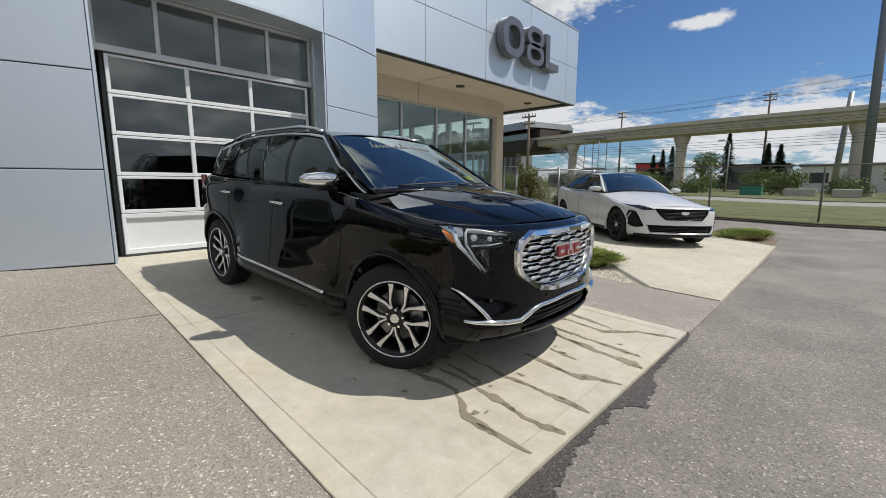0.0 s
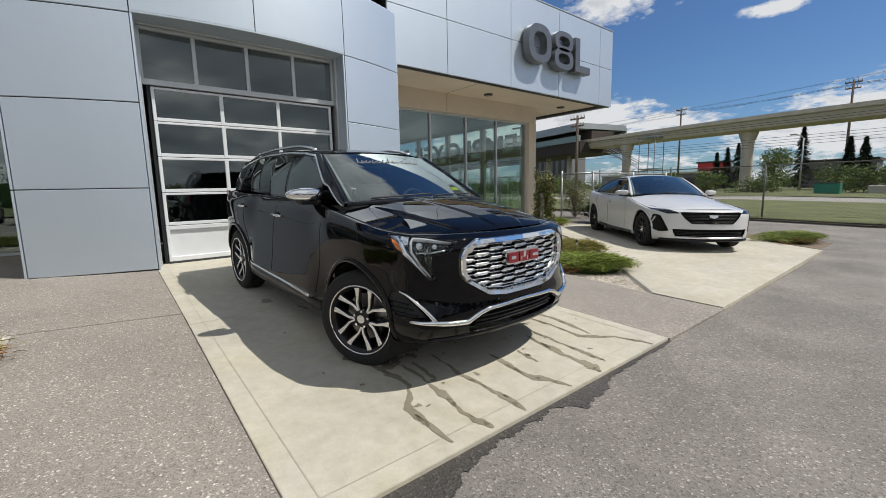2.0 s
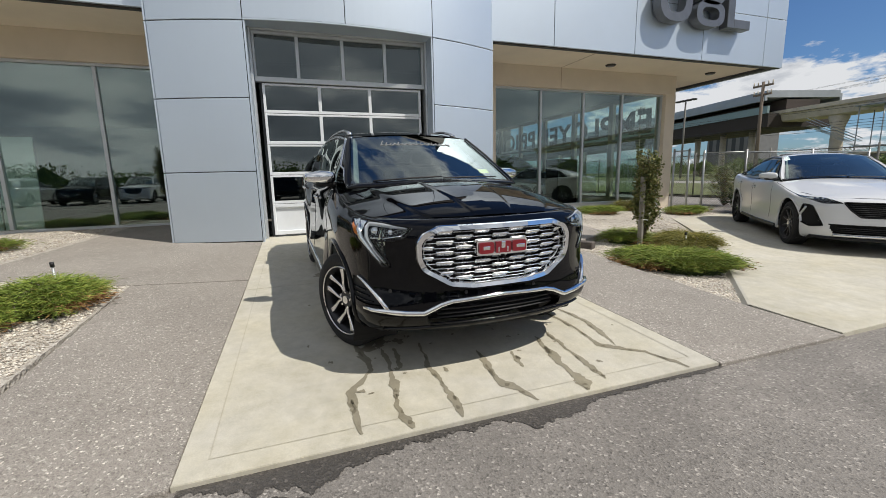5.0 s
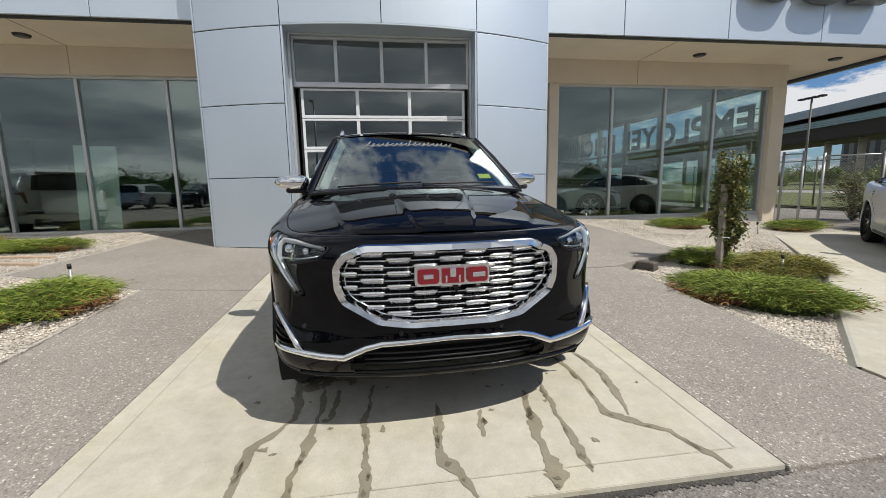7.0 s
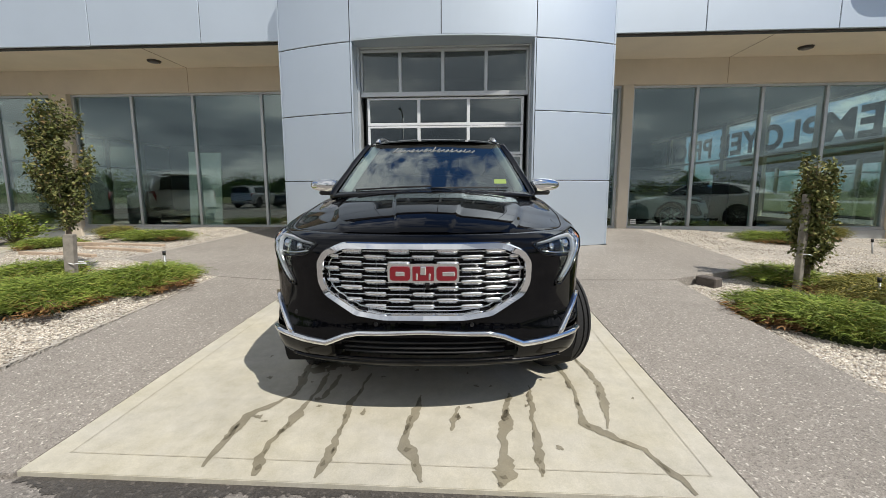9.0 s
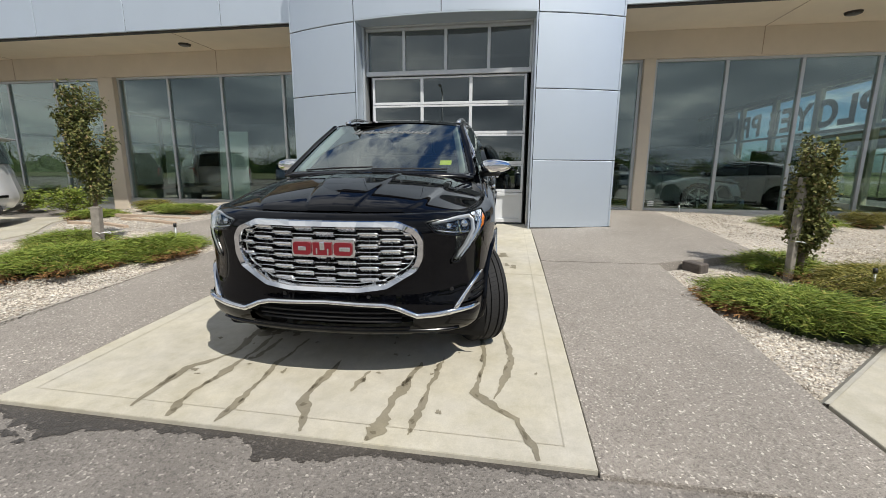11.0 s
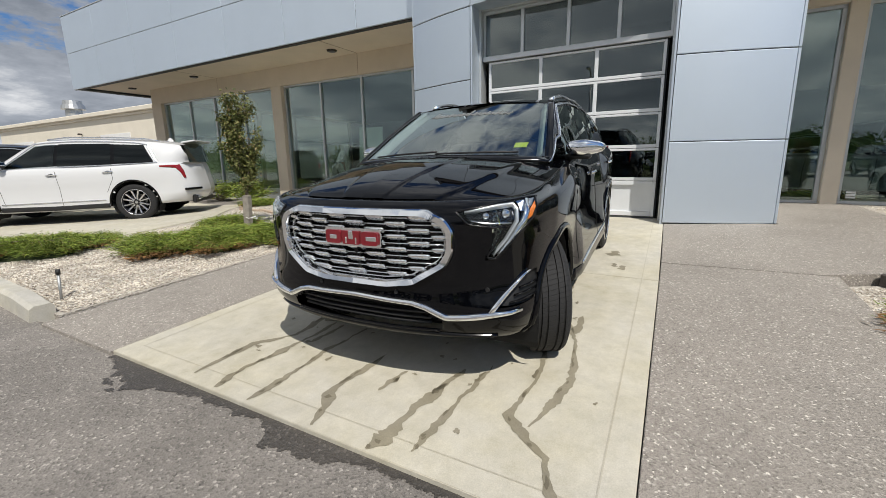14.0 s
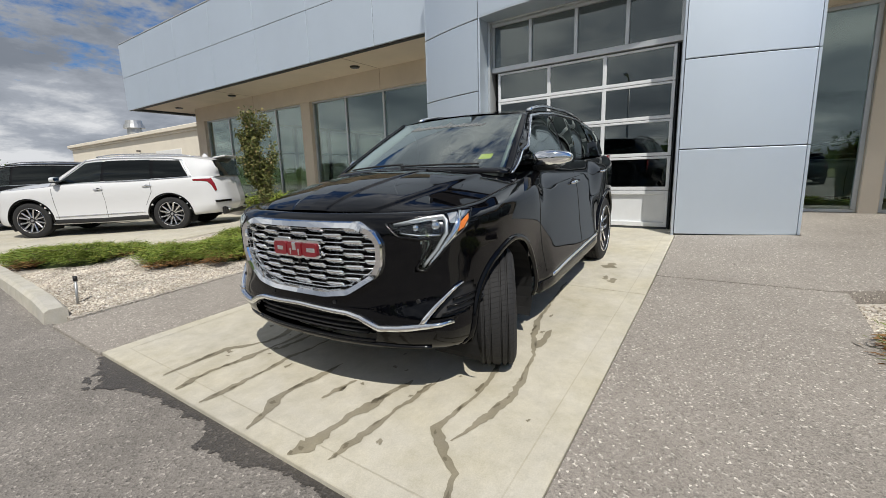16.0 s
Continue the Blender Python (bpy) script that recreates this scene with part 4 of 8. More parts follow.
class Shell:
    """The lower body: level lines from the nose round the side to the tail."""

    def __init__(self, plan, levels, n=150, m=54, wheels=(), arch=0.4, hub=0.345, tuck=None):
        rows = []
        ks = np.linspace(0, 1, len(plan))
        for zf, zs, zr, df, wy, dr, *bluff in levels:
            row = []
            for k, (x, y) in zip(ks, plan):
                px, py = x, y
                fr = max(0.0, min(1.0, (x - 0.6) / 1.3))
                re = max(0.0, min(1.0, (-x - 0.9) / 1.2))
                z = zs + (zf - zs) * fr * fr * (3 - 2 * fr) + (zr - zs) * re * re * (3 - 2 * re)
                push = bluff[0] * math.exp(-((py - 0.82) / 0.13) ** 2) * (px > 1.5) if bluff else 0.0
                row.append((x + df * fr + dr * re + push, y * wy, z))
            rows.append(spline(row, n))
        rows = np.array(rows)
        self.P = np.array([spline(rows[:, j], m) for j in range(n)]).transpose(1, 0, 2)
        if tuck:
            # the doors lean towards or away from the sill
            z0, z1, deep, x0, x1 = tuck
            X, Z = self.P[..., 0], self.P[..., 2]
            ends = np.clip((X - x0) / 0.30, 0, 1) * np.clip((x1 - X) / 0.30, 0, 1)
            ends = ends * ends * (3 - 2 * ends)
            lean = np.clip((z1 - Z) / (z1 - z0), 0, 1)
            self.P[..., 1] -= deep * (lean - 0.35) * ends * (self.P[..., 1] > 0.6)
        self.nose = int(n * 0.46)
        self.wheels, self.arch, self.hub = wheels, arch, hub
        # draw the edge of each wheel arch onto a clean circle
        for wx in wheels:
            dx, dz = self.P[..., 0] - wx, self.P[..., 2] - hub
            r = np.hypot(dx, dz)
            near = (r < arch) & (r > arch - 0.035) & (np.abs(self.P[..., 1]) > 0.55)
            s = np.where(near, arch / np.maximum(r, 1e-6), 1.0)
            self.P[..., 0] = wx + dx * s
            self.P[..., 2] = hub + dz * s

    def open_arch(self, x, y, z):
        return any(math.hypot(x - wx, z - self.hub) < self.arch - 0.006 and abs(y) > 0.5 for wx in self.wheels)

    def front(self, y, z):
        """x of the nose at y, z."""
        a = abs(y)
        xs, zs = [], []
        for row in self.P:
            f = row[: self.nose]
            top = int(np.argmax(f[:, 1])) + 1
            yy = f[:top, 1]
            xs.append(np.interp(a, yy, f[:top, 0]))
            zs.append(np.interp(a, yy, f[:top, 2]))
        return float(np.interp(z, np.maximum.accumulate(zs), xs))

    def flank(self, x, z):
        """half width at x, z."""
        ys, zs = [], []
        for row in self.P:
            i = np.argsort(row[:, 0])
            xx, keepers = row[i, 0], row[i]
            sel = keepers[:, 1] > 0.25
            ys.append(np.interp(x, xx[sel], keepers[sel, 1]))
            zs.append(np.interp(x, xx[sel], keepers[sel, 2]))
        return float(np.interp(z, np.maximum.accumulate(zs), ys))


def ribbon(name, pts, normals, half, thick, material, parent, closed=False, label=""):
    """A strip of given half width (a number or list) along pts, standing thick above the surface. normals: outward."""
    pts = [Vector(p) for p in pts]
    n = len(pts)
    verts, faces = [], []
    for i, p in enumerate(pts):
        a = pts[(i - 1) % n] if closed or i else pts[i]
        b = pts[(i + 1) % n] if closed or i < n - 1 else pts[i]
        d = (b - a).normalized()
        nn = Vector(normals[i]).normalized()
        s = d.cross(nn).normalized()
        w = half[i] if isinstance(half, (list, tuple)) else half
        t = thick
        verts += [p - s * w - nn * 0.01, p - s * w + nn * t * 0.5, p - s * w * 0.6 + nn * t, p + s * w * 0.6 + nn * t, p + s * w + nn * t * 0.5, p + s * w - nn * 0.01]
    for i in range(n if closed else n - 1):
        j = (i + 1) % n
        faces += [(i * 6 + k, j * 6 + k, j * 6 + k + 1, i * 6 + k + 1) for k in range(5)]
    if not closed:
        faces += [tuple(range(6)), tuple((n - 1) * 6 + k for k in reversed(range(6)))]
    me = mesh_of(name, verts, faces, material, True)
    return piece(name, me, parent, label)


def dense(pts, step=0.03, closed=False):
    out = []
    seq = list(zip(pts, pts[1:] + (pts[:1] if closed else [])))[: len(pts) if closed else len(pts) - 1]
    for a, b in seq:
        d = math.dist(a, b)
        k = max(1, int(d / step))
        out += [tuple(a[i] + (b[i] - a[i]) * t / k for i in range(len(a))) for t in range(k)]
    if not closed:
        out.append(pts[-1])
    return out


def rounded(pts, r=0.02, steps=4):
    """Rounds the corners of a closed outline in two dimensions."""
    out = []
    n = len(pts)
    for i in range(n):
        p, a, b = Vector(pts[i]), Vector(pts[i - 1]), Vector(pts[(i + 1) % n])
        ra = min(r, (a - p).length * 0.45)
        rb = min(r, (b - p).length * 0.45)
        u, v = p + (a - p).normalized() * ra, p + (b - p).normalized() * rb
        for k in range(steps + 1):
            t = k / steps
            q = u * (1 - t) ** 2 + p * 2 * t * (1 - t) + v * t * t
            out.append((q.x, q.y))
    return out


def inside(pts, y, z):
    hit = False
    n = len(pts)
    for i in range(n):
        (ya, za), (yb, zb) = pts[i], pts[(i + 1) % n]
        if (za > z) != (zb > z) and y < (yb - ya) * (z - za) / (zb - za) + ya:
            hit = not hit
    return hit


def nose_patch(name, sh, outline, off, material, parent, label="", fine=0.02, deep=0.0):
    """A panel on the nose, filling an outline given in (y, z); deep: set back by so much, flat."""
    bm = bmesh.new()
    pts = dense(outline, fine, True)
    vs = [bm.verts.new((0, y, z)) for y, z in pts]
    f = bm.faces.new(vs)
    bmesh.ops.triangulate(bm, faces=[f])
    bmesh.ops.subdivide_edges(bm, edges=[e for e in bm.edges if e.calc_length() > 0.05], cuts=3, use_grid_fill=True)
    bmesh.ops.triangulate(bm, faces=bm.faces[:])
    for v in bm.verts:
        v.co.x = sh.front(v.co.y, v.co.z) + off
    bmesh.ops.recalc_face_normals(bm, faces=bm.faces[:])
    if sum(f.normal.x for f in bm.faces) < 0:
        bmesh.ops.reverse_faces(bm, faces=bm.faces[:])
    return part(name, bm, material, parent, label, True)


def nose_normal(sh, y, z):
    e = 0.02
    dy = (sh.front(y + e, z) - sh.front(y - e, z)) / (2 * e)
    dz = (sh.front(y, z + e) - sh.front(y, z - e)) / (2 * e)
    return Vector((1, -dy, -dz)).normalized()


def nose_strip(name, sh, line, half, thick, material, parent, closed=False, off=0.0, label="", step=0.03, tilt=0.0):
    pts = dense(line, step, closed)
    P = [(sh.front(y, z) + off, y, z) for y, z in pts]
    N = [nose_normal(sh, y, z) + Vector((0, 0, tilt)) for y, z in pts]
    hw = half
    if isinstance(half, (list, tuple)):
        ctrl = np.linspace(0, 1, len(half))
        hw = [float(np.interp(t, ctrl, half)) for t in np.linspace(0, 1, len(pts))]
    return ribbon(name, P, N, hw, thick, material, parent, closed, label)


def flank_strip(name, sh, line, half, thick, material, parent, sign, off=0.0, closed=False, label="", step=0.05):
    pts = dense(line, step, closed)
    P = [(x, sign * (sh.flank(x, z) + off), z) for x, z in pts]
    N = [(0, sign, 0.05)] * len(P)
    return ribbon(name, P, N, half, thick, material, parent, closed, label)


def wheel(parent, at, R, rim_r, width, style, steer, side, label=""):
    """A tyre and alloy wheel; the face looks along +y before it is turned. side: 1 left, -1 right."""
    w = thing_part("wheel", parent, Matrix.Translation(at) @ pose(0, 0, 0, 0, 0, steer + (0 if side > 0 else 180)))
    n = 64
    prof = [(rim_r - 0.012, -width / 2 + 0.012), (rim_r + 0.03, -width / 2), (R - 0.045, -width / 2 + 0.002), (R - 0.014, -width / 2 + 0.016), (R, -width / 2 + 0.036)]
    groove = [-0.062, -0.028, 0.028, 0.062]
    tread = []
    for g in groove:
        gg = g * width / 0.225
        tread += [(R, gg - 0.006), (R - 0.009, gg - 0.004), (R - 0.009, gg + 0.004), (R, gg + 0.006)]
    prof = prof + tread + [(p[0], -p[1]) for p in reversed(prof)]
    verts, faces = [], []
    k = len(prof)
    for i in range(n):
        a = 2 * math.pi * i / n
        for r, y in prof:
            verts.append((r * math.sin(a), y, r * math.cos(a)))
    for i in range(n):
        j = (i + 1) % n
        faces += [(i * k + q, i * k + q + 1, j * k + q + 1, j * k + q) for q in range(k - 1)]
    piece("tyre", mesh_of("tyre", verts, faces, M_TYRE, False), w, "black rubber tyre with grooved tread")
    # rim barrel and lip
    rp = [(rim_r - 0.012, width / 2 - 0.010), (rim_r + 0.004, width / 2 - 0.004), (rim_r + 0.002, width / 2 - 0.016), (rim_r - 0.022, width / 2 - 0.024), (rim_r - 0.03, width / 2 - 0.06), (rim_r - 0.045, 0.0), (rim_r - 0.05, -width / 2 + 0.02)]
    verts, faces = [], []
    k = len(rp)
    for i in range(n):
        a = 2 * math.pi * i / n
        verts += [(r * math.sin(a), y, r * math.cos(a)) for r, y in rp]
    for i in range(n):
        j = (i + 1) % n
        faces += [(i * k + q, j * k + q, j * k + q + 1, i * k + q + 1) for q in range(k - 1)]
    dark = style.get("dark", M_DARKALLOY)
    piece("barrel", mesh_of("barrel", verts, faces, dark, True), w)
    v, f = tube_data([((rim_r - 0.003) * math.sin(2 * math.pi * i / 48), width / 2 - 0.006, (rim_r - 0.003) * math.cos(2 * math.pi * i / 48)) for i in range(49)], 0.0065, 6, False)
    piece("rim_lip", mesh_of("rim_lip", v, f, style.get("bright", M_MACHINED), True), w)
    bm = bmesh.new()
    bmesh.ops.create_cone(bm, cap_ends=True, segments=32, radius1=rim_r * 0.66, radius2=rim_r * 0.66, depth=0.022, matrix=pose(0, -0.01, 0, 90))
    part("brake_disc", bm, M_DISC, w)
    bm = bmesh.new()
    bmesh.ops.create_cone(bm, cap_ends=True, segments=24, radius1=rim_r - 0.03, radius2=rim_r - 0.03, depth=0.01, matrix=pose(0, -width / 2 + 0.03, 0, 90))
    part("backplate", bm, M_UNDER, w)
    bm = box_bm(-0.06, 0.06, -0.03, 0.045, -rim_r * 0.68, -rim_r * 0.36, 0.012)
    bm.transform(pose(0, 0, 0, 0, 65, 0))
    part("caliper", bm, M_DARKALLOY, w)
    face_y = width / 2 - 0.022
    bright, faceted = style.get("bright", M_MACHINED), style["spokes"]
    for ang, spread, w0, w1 in faceted:
        # a spoke from the hub to the lip: bright face over a darker, wider body
        for mtl, grow, drop in ((dark, 0.006, 0.004), (bright, 0.0, 0.0)):
            r0, r1 = 0.045, rim_r - 0.004
            vs = []
            for t in (0.0, 0.35, 0.62, 0.82, 1.0):
                r = r0 + (r1 - r0) * t
                wd = (w0 + (w1 - w0) * (0.15 * t + 0.85 * t ** 3)) / 2 + grow
                a = radians(ang + spread * min(1.0, t / 0.72))
                y = face_y - 0.020 * (1 - t) ** 2 - 0.010 * math.sin(t * math.pi) - drop
                c, s = math.cos(a), math.sin(a)
                for e, yy in ((-wd, y - 0.03), (-wd, y - 0.004), (-wd + 0.004, y), (wd - 0.004, y), (wd, y - 0.004), (wd, y - 0.03)):
                    vs.append((r * s + e * c, yy, r * c - e * s))
            fs = [(i * 6 + q, i * 6 + q + 1, (i + 1) * 6 + q + 1, (i + 1) * 6 + q) for i in range(4) for q in range(5)]
            fs += [(0, 1, 2, 3, 4, 5), (29, 28, 27, 26, 25, 24)]
            piece("spoke", mesh_of("spoke", vs, fs, mtl), w)
    bm = bmesh.new()
    bmesh.ops.create_cone(bm, cap_ends=True, segments=24, radius1=0.075, radius2=0.062, depth=0.05, matrix=pose(0, face_y - 0.042, 0, -90))
    part("hub", bm, dark, w)
    bm = bmesh.new()
    bmesh.ops.create_cone(bm, cap_ends=True, segments=20, radius1=0.034, radius2=0.03, depth=0.02, matrix=pose(0, face_y - 0.014, 0, -90))
    part("centre_cap", bm, M_SATIN, w)
    for i in range(5):
        a = radians(72 * i + style.get("lug", 36))
        bm = bmesh.new()
        bmesh.ops.create_cone(bm, cap_ends=True, segments=6, radius1=0.011, radius2=0.009, depth=0.03, matrix=pose(0.057 * math.sin(a), face_y - 0.018, 0.057 * math.cos(a), -90))
        part("lug_nut", bm, M_CHROME, w)
    if label:
        w["label"] = label
    return w


def thing_part(name, parent, m):
    ob = new(name)
    ob.empty_display_size = 0.1
    ob.parent = parent
    ob.matrix_local = m
    return ob


def seat(parent, x, y, wide=0.5):
    s = thing_part("seat", parent, pose(x, y, 0.62))
    bm = box_bm(-0.26, 0.26, -wide / 2, wide / 2, -0.12, 0.08, 0.05)
    part("cushion", bm, M_SEAT, s, smooth=True)
    bm = box_bm(-0.07, 0.07, -wide / 2 + 0.02, wide / 2 - 0.02, 0.0, 0.60, 0.05)
    bm.transform(pose(-0.26, 0, 0.02, 0, -14, 0))
    part("backrest", bm, M_SEAT, s, smooth=True)
    if wide < 0.7:
        bm = box_bm(-0.05, 0.05, -0.13, 0.13, 0.0, 0.18, 0.04)
        bm.transform(pose(-0.42, 0, 0.63, 0, -10, 0))
        part("headrest", bm, M_SEAT, s, smooth=True)
    return s


def slant(S, xs, h0, h1, hh):
    """x at height hh on the side surface of an edge that runs straight from xs[0] at h0 to xs[1] at h1."""
    if abs(xs[1] - xs[0]) < 0.3 or hh <= h0 or hh >= h1:
        return xs[0] + (xs[1] - xs[0]) * min(1.0, max(0.0, (hh - h0) / (h1 - h0)))
    p, q = S(xs[0], h0), S(xs[1], h1)
    lo, hi = xs[1], xs[0]
    for _ in range(30):
        x = (lo + hi) / 2
        line = p[2] + (q[2] - p[2]) * (x - p[0]) / (q[0] - p[0])
        lo, hi = (lo, x) if S(x, hh)[2] > line else (x, hi)
    return (lo + hi) / 2


def strip_patch(name, S, xs0, xs1, h0, h1, material, parent, sign, off=0.004, label="", n=14):
    """A pane or pillar on the upper side surface S(x, t) between two slanting edges: xs0 and xs1 give x at the foot and at the head."""
    P = []
    for i in range(17):
        t = i / 16
        hh = h0 + (h1 - h0) * t
        a, b = slant(S, xs0, h0, h1, hh), slant(S, xs1, h0, h1, hh)
        P.append([S(a + (b - a) * j / n, hh) for j in range(n + 1)])
    P = np.array(P)
    P[..., 1] += off
    P[..., 1] *= sign
    return piece(name, grid_mesh(name, P, material, flip=(sign < 0)), parent, label)


def half_of(sp, x):
    """Half width over the wheels of one axle."""
    return sp["half"][0 if x > 0 else 1] if isinstance(sp["half"], tuple) else sp["half"]


def vehicle(name, spec, label, m, group=""):
    """A passenger car from its figures. Nose along +x, wheels' feet at z = 0, left is +y. Returns the thing and its shell."""
    car = thing(name, label, "car", m, group)
    sp = spec
    sh = Shell(sp["plan"], sp["levels"], wheels=sp["axles"], arch=sp["arch"], hub=sp["R"], tuck=sp.get("tuck"))
    cuts = sp.get("cuts", [])

    def keep(x, y, z):
        if sh.open_arch(x, y, z):
            return False
        if x > 1.2:
            for c in cuts:
                if inside(c, y, z):
                    return False
        return True

    body = piece("body", grid_mesh("body", sh.P, sp["paint"], keep, flip=True, both=True), car)
    # dark floor and wheel housings
    lo = sp["levels"][0][1]
    fl = [(x, y) for x, y in sp["plan"]]
    verts = [(x * 0.93, y * s * 0.62, lo + 0.06) for s in (1, -1) for x, y in (fl if s > 0 else fl[::-1])]
    piece("underbody", mesh_of("underbody", verts, [tuple(range(len(verts)))], M_UNDER), car)
    for wx in sp["axles"]:
        for s in (1, -1):
            vs, fs = [], []
            for i in range(25):
                a = radians(-30 + 240 * i / 24)
                r = sp["arch"] + 0.002
                for yy in (half_of(sp, wx) - 0.06, half_of(sp, wx) - 0.36):
                    vs.append((wx + r * math.cos(a), s * yy, max(sp["R"] + r * math.sin(a), 0.16)))
            fs = [(2 * i, 2 * i + 1, 2 * i + 3, 2 * i + 2) for i in range(24)]
            fs.append(tuple(2 * i + 1 for i in range(25)))
            piece("wheel_housing", mesh_of("wheel_housing", vs, fs, M_UNDER), car)
            # arch lip
            line = [(wx + (sp["arch"] + sp.get("lip", 0.012)) * math.cos(radians(a)), sp["R"] + (sp["arch"] + sp.get("lip", 0.012)) * math.sin(radians(a))) for a in range(sp.get("lip_a", -8), 189 - sp.get("lip_a", -8), 7)]
            line = [(x, z) for x, z in line if z > sp["levels"][1][1]]
            P = [(x, s * (sh.flank(x, z) + 0.001), z) for x, z in line]
            ribbon("arch_lip", P, [(0, s, 0)] * len(P), sp.get("lip", 0.012), 0.012, sp.get("lip_mat", sp["paint"]), car)
    # bonnet: spans the rounded top edge of the body
    hd = sp["hood"]
    nv, nt = hd.get("grid", (65, 24))
    lv = len(sp["levels"])
    E = sh.P[round((lv - 2) / (lv - 1) * (len(sh.P) - 1))]
    ky = int(np.argmax(E[:, 1]))

    def edge_front(y):
        return Vector((np.interp(abs(y), E[:ky, 1], E[:ky, 0]), y, np.interp(abs(y), E[:ky, 1], E[:ky, 2])))

    def edge_side(x):
        q = E[sh.nose * 2:0:-1]
        return Vector((x, np.interp(x, q[:, 0], q[:, 1]), np.interp(x, q[:, 0], q[:, 2])))

    corner = edge_front(hd["wf"])
    rows = []
    for i in range(nt + 1):
        t = i / nt
        row = []
        sx = corner.x + (hd["xb"] - corner.x) * t
        se = edge_side(sx) if t > 0 else corner
        for j in range(nv):
            v = -1 + 2 * j / (nv - 1)
            F = edge_front(v * hd["wf"])
            w_end = edge_side(hd["xb"])
            B = Vector((hd["xb"] + hd["bow"] * (1 - v * v), v * w_end.y, w_end.z + (hd["zb"] - w_end.z) * (1 - abs(v) ** 2.4)))
            side_p = Vector((se.x, se.y * (1 if v > 0 else -1), se.z))
            base_v = F.lerp(B, t)
            c_f, c_b = Vector((corner.x, corner.y * (1 if v > 0 else -1), corner.z)), Vector((w_end.x, w_end.y * (1 if v > 0 else -1), w_end.z))
            q = base_v + (side_p - c_f.lerp(c_b, t)) * abs(v)
            q.z += hd["crown"] * math.sin(math.pi * min(1, t ** 0.6)) * (1 - abs(v) ** 3)
            for vc, wd, amp in hd["creases"]:
                q.z += amp / (1 + math.exp((abs(v) - vc - 0.1 * t) / wd)) * math.sin(math.pi * min(1.0, 0.06 + t * 0.90)) ** 0.5
            row.append(tuple(q))
        rows.append(row)
    bonnet = piece("bonnet", grid_mesh("bonnet", rows, sp["paint"]), car)
    for j, s in ((0, -1), (nv - 1, 1)):
        ribbon("bonnet_gap", [rows[i][j] for i in range(nt + 1)], [(0.1, s * 0.7, 0.7)] * (nt + 1), 0.004, 0.002, M_GAP, car)
    # upper body: windscreen, roof, sides
    g = sp["cabin"]

    def roofline(x):
        return float(np.interp(x, [p[0] for p in g["top"]], [p[1] for p in g["top"]]))

    def roof_half(x):
        return float(np.interp(x, [p[0] for p in g["width"]], [p[1] for p in g["width"]]))

    def belt(x):
        return float(np.interp(x, [p[0] for p in g["belt"]], [p[1] for p in g["belt"]]))

    def S(x, t):
        """The side above the belt: t = 0 at the belt, 1 at the gutter."""
        zb, zt = belt(x), roofline(x) - g["shoulder"]
        yb, yt = sh.flank(x, min(zb - 0.01, sh.P[..., 2].max() - 0.01)) - 0.03, roof_half(x)
        return (x, yb + (yt - yb) * t + 0.035 * math.sin(math.pi * t), zb - 0.02 + (zt - zb + 0.02) * t)

    ws = g["screen"]  # foot: x centre, x side, half width, z; head: the same
    P = []
    for i in range(17):
        t = i / 16
        row = []
        for j in range(25):
            v = -1 + 2 * j / 24
            f, hh = ws[0], ws[1]
            x = (f[0] + (f[1] - f[0]) * v * v) * (1 - t) + (hh[0] + (hh[1] - hh[0]) * v * v) * t
            y = v * (f[2] * (1 - t) + hh[2] * t)
            z = (f[3] - 0.03 * v * v) * (1 - t) + (hh[3] - hh[4] * v * v) * t + g.get("bulge", 0.03) * math.sin(math.pi * t)
            row.append((x, y, z))
        P.append(row)
    screen = piece("windscreen", grid_mesh("windscreen", P, M_CARGLASS), car, "clear laminated windscreen reflecting sky")
    # dark band round the screen
    edge = [P[0][j] for j in range(25)]
    ribbon("cowl", [(p[0] + 0.022, p[1], p[2] - 0.004) for p in edge], [(0.4, 0, 1)] * 25, 0.034, 0.008, M_GLOSSBLACK, car)
    # each screen pillar spans from the edge of the glass to the front edge of the side
    for s, j in ((-1, 0), (1, 24)):
        rows_p = []
        for i in range(17):
            hh = i / 16
            q = S(slant(S, g["side"][1], 0.0, 1.0, hh), hh)
            # the nearest height on the glass edge, so that the bars of the grid lie across the pillar
            t_g = min(1.0, max(0.0, (q[2] - P[0][j][2]) / (P[16][j][2] - P[0][j][2])))
            k = min(15, int(t_g * 16))
            e = Vector(P[k][j]).lerp(Vector(P[k + 1][j]), t_g * 16 - k)
            o = Vector((q[0], s * q[1], q[2]))
            a = e + (e - Vector(P[k][j + (1 if j == 0 else -1)])) * -0.35
            rows_p.append([a + Vector((0.004, 0, 0.006))] + [e.lerp(o, f) + Vector((0.45, s * 0.65, 0.4)) * (0.008 + 0.020 * math.sin(math.pi * f)) for f in (0.0, 0.25, 0.5, 0.75)] + [o + Vector((0, s * 0.001, 0))])
        piece("screen_pillar", grid_mesh("screen_pillar", rows_p, sp["pillar"], flip=(s < 0)), car)
    for s, j in ((-1, 1), (1, 23)):
        ribbon("pillar_trim", [(P[i][j][0] - 0.045, P[i][j][1] - s * 0.012, P[i][j][2] - 0.02) for i in range(1, 17)], [(0.8, -s * 0.6, 0.2)] * 16, 0.030, 0.006, M_PILLARTRIM, car)
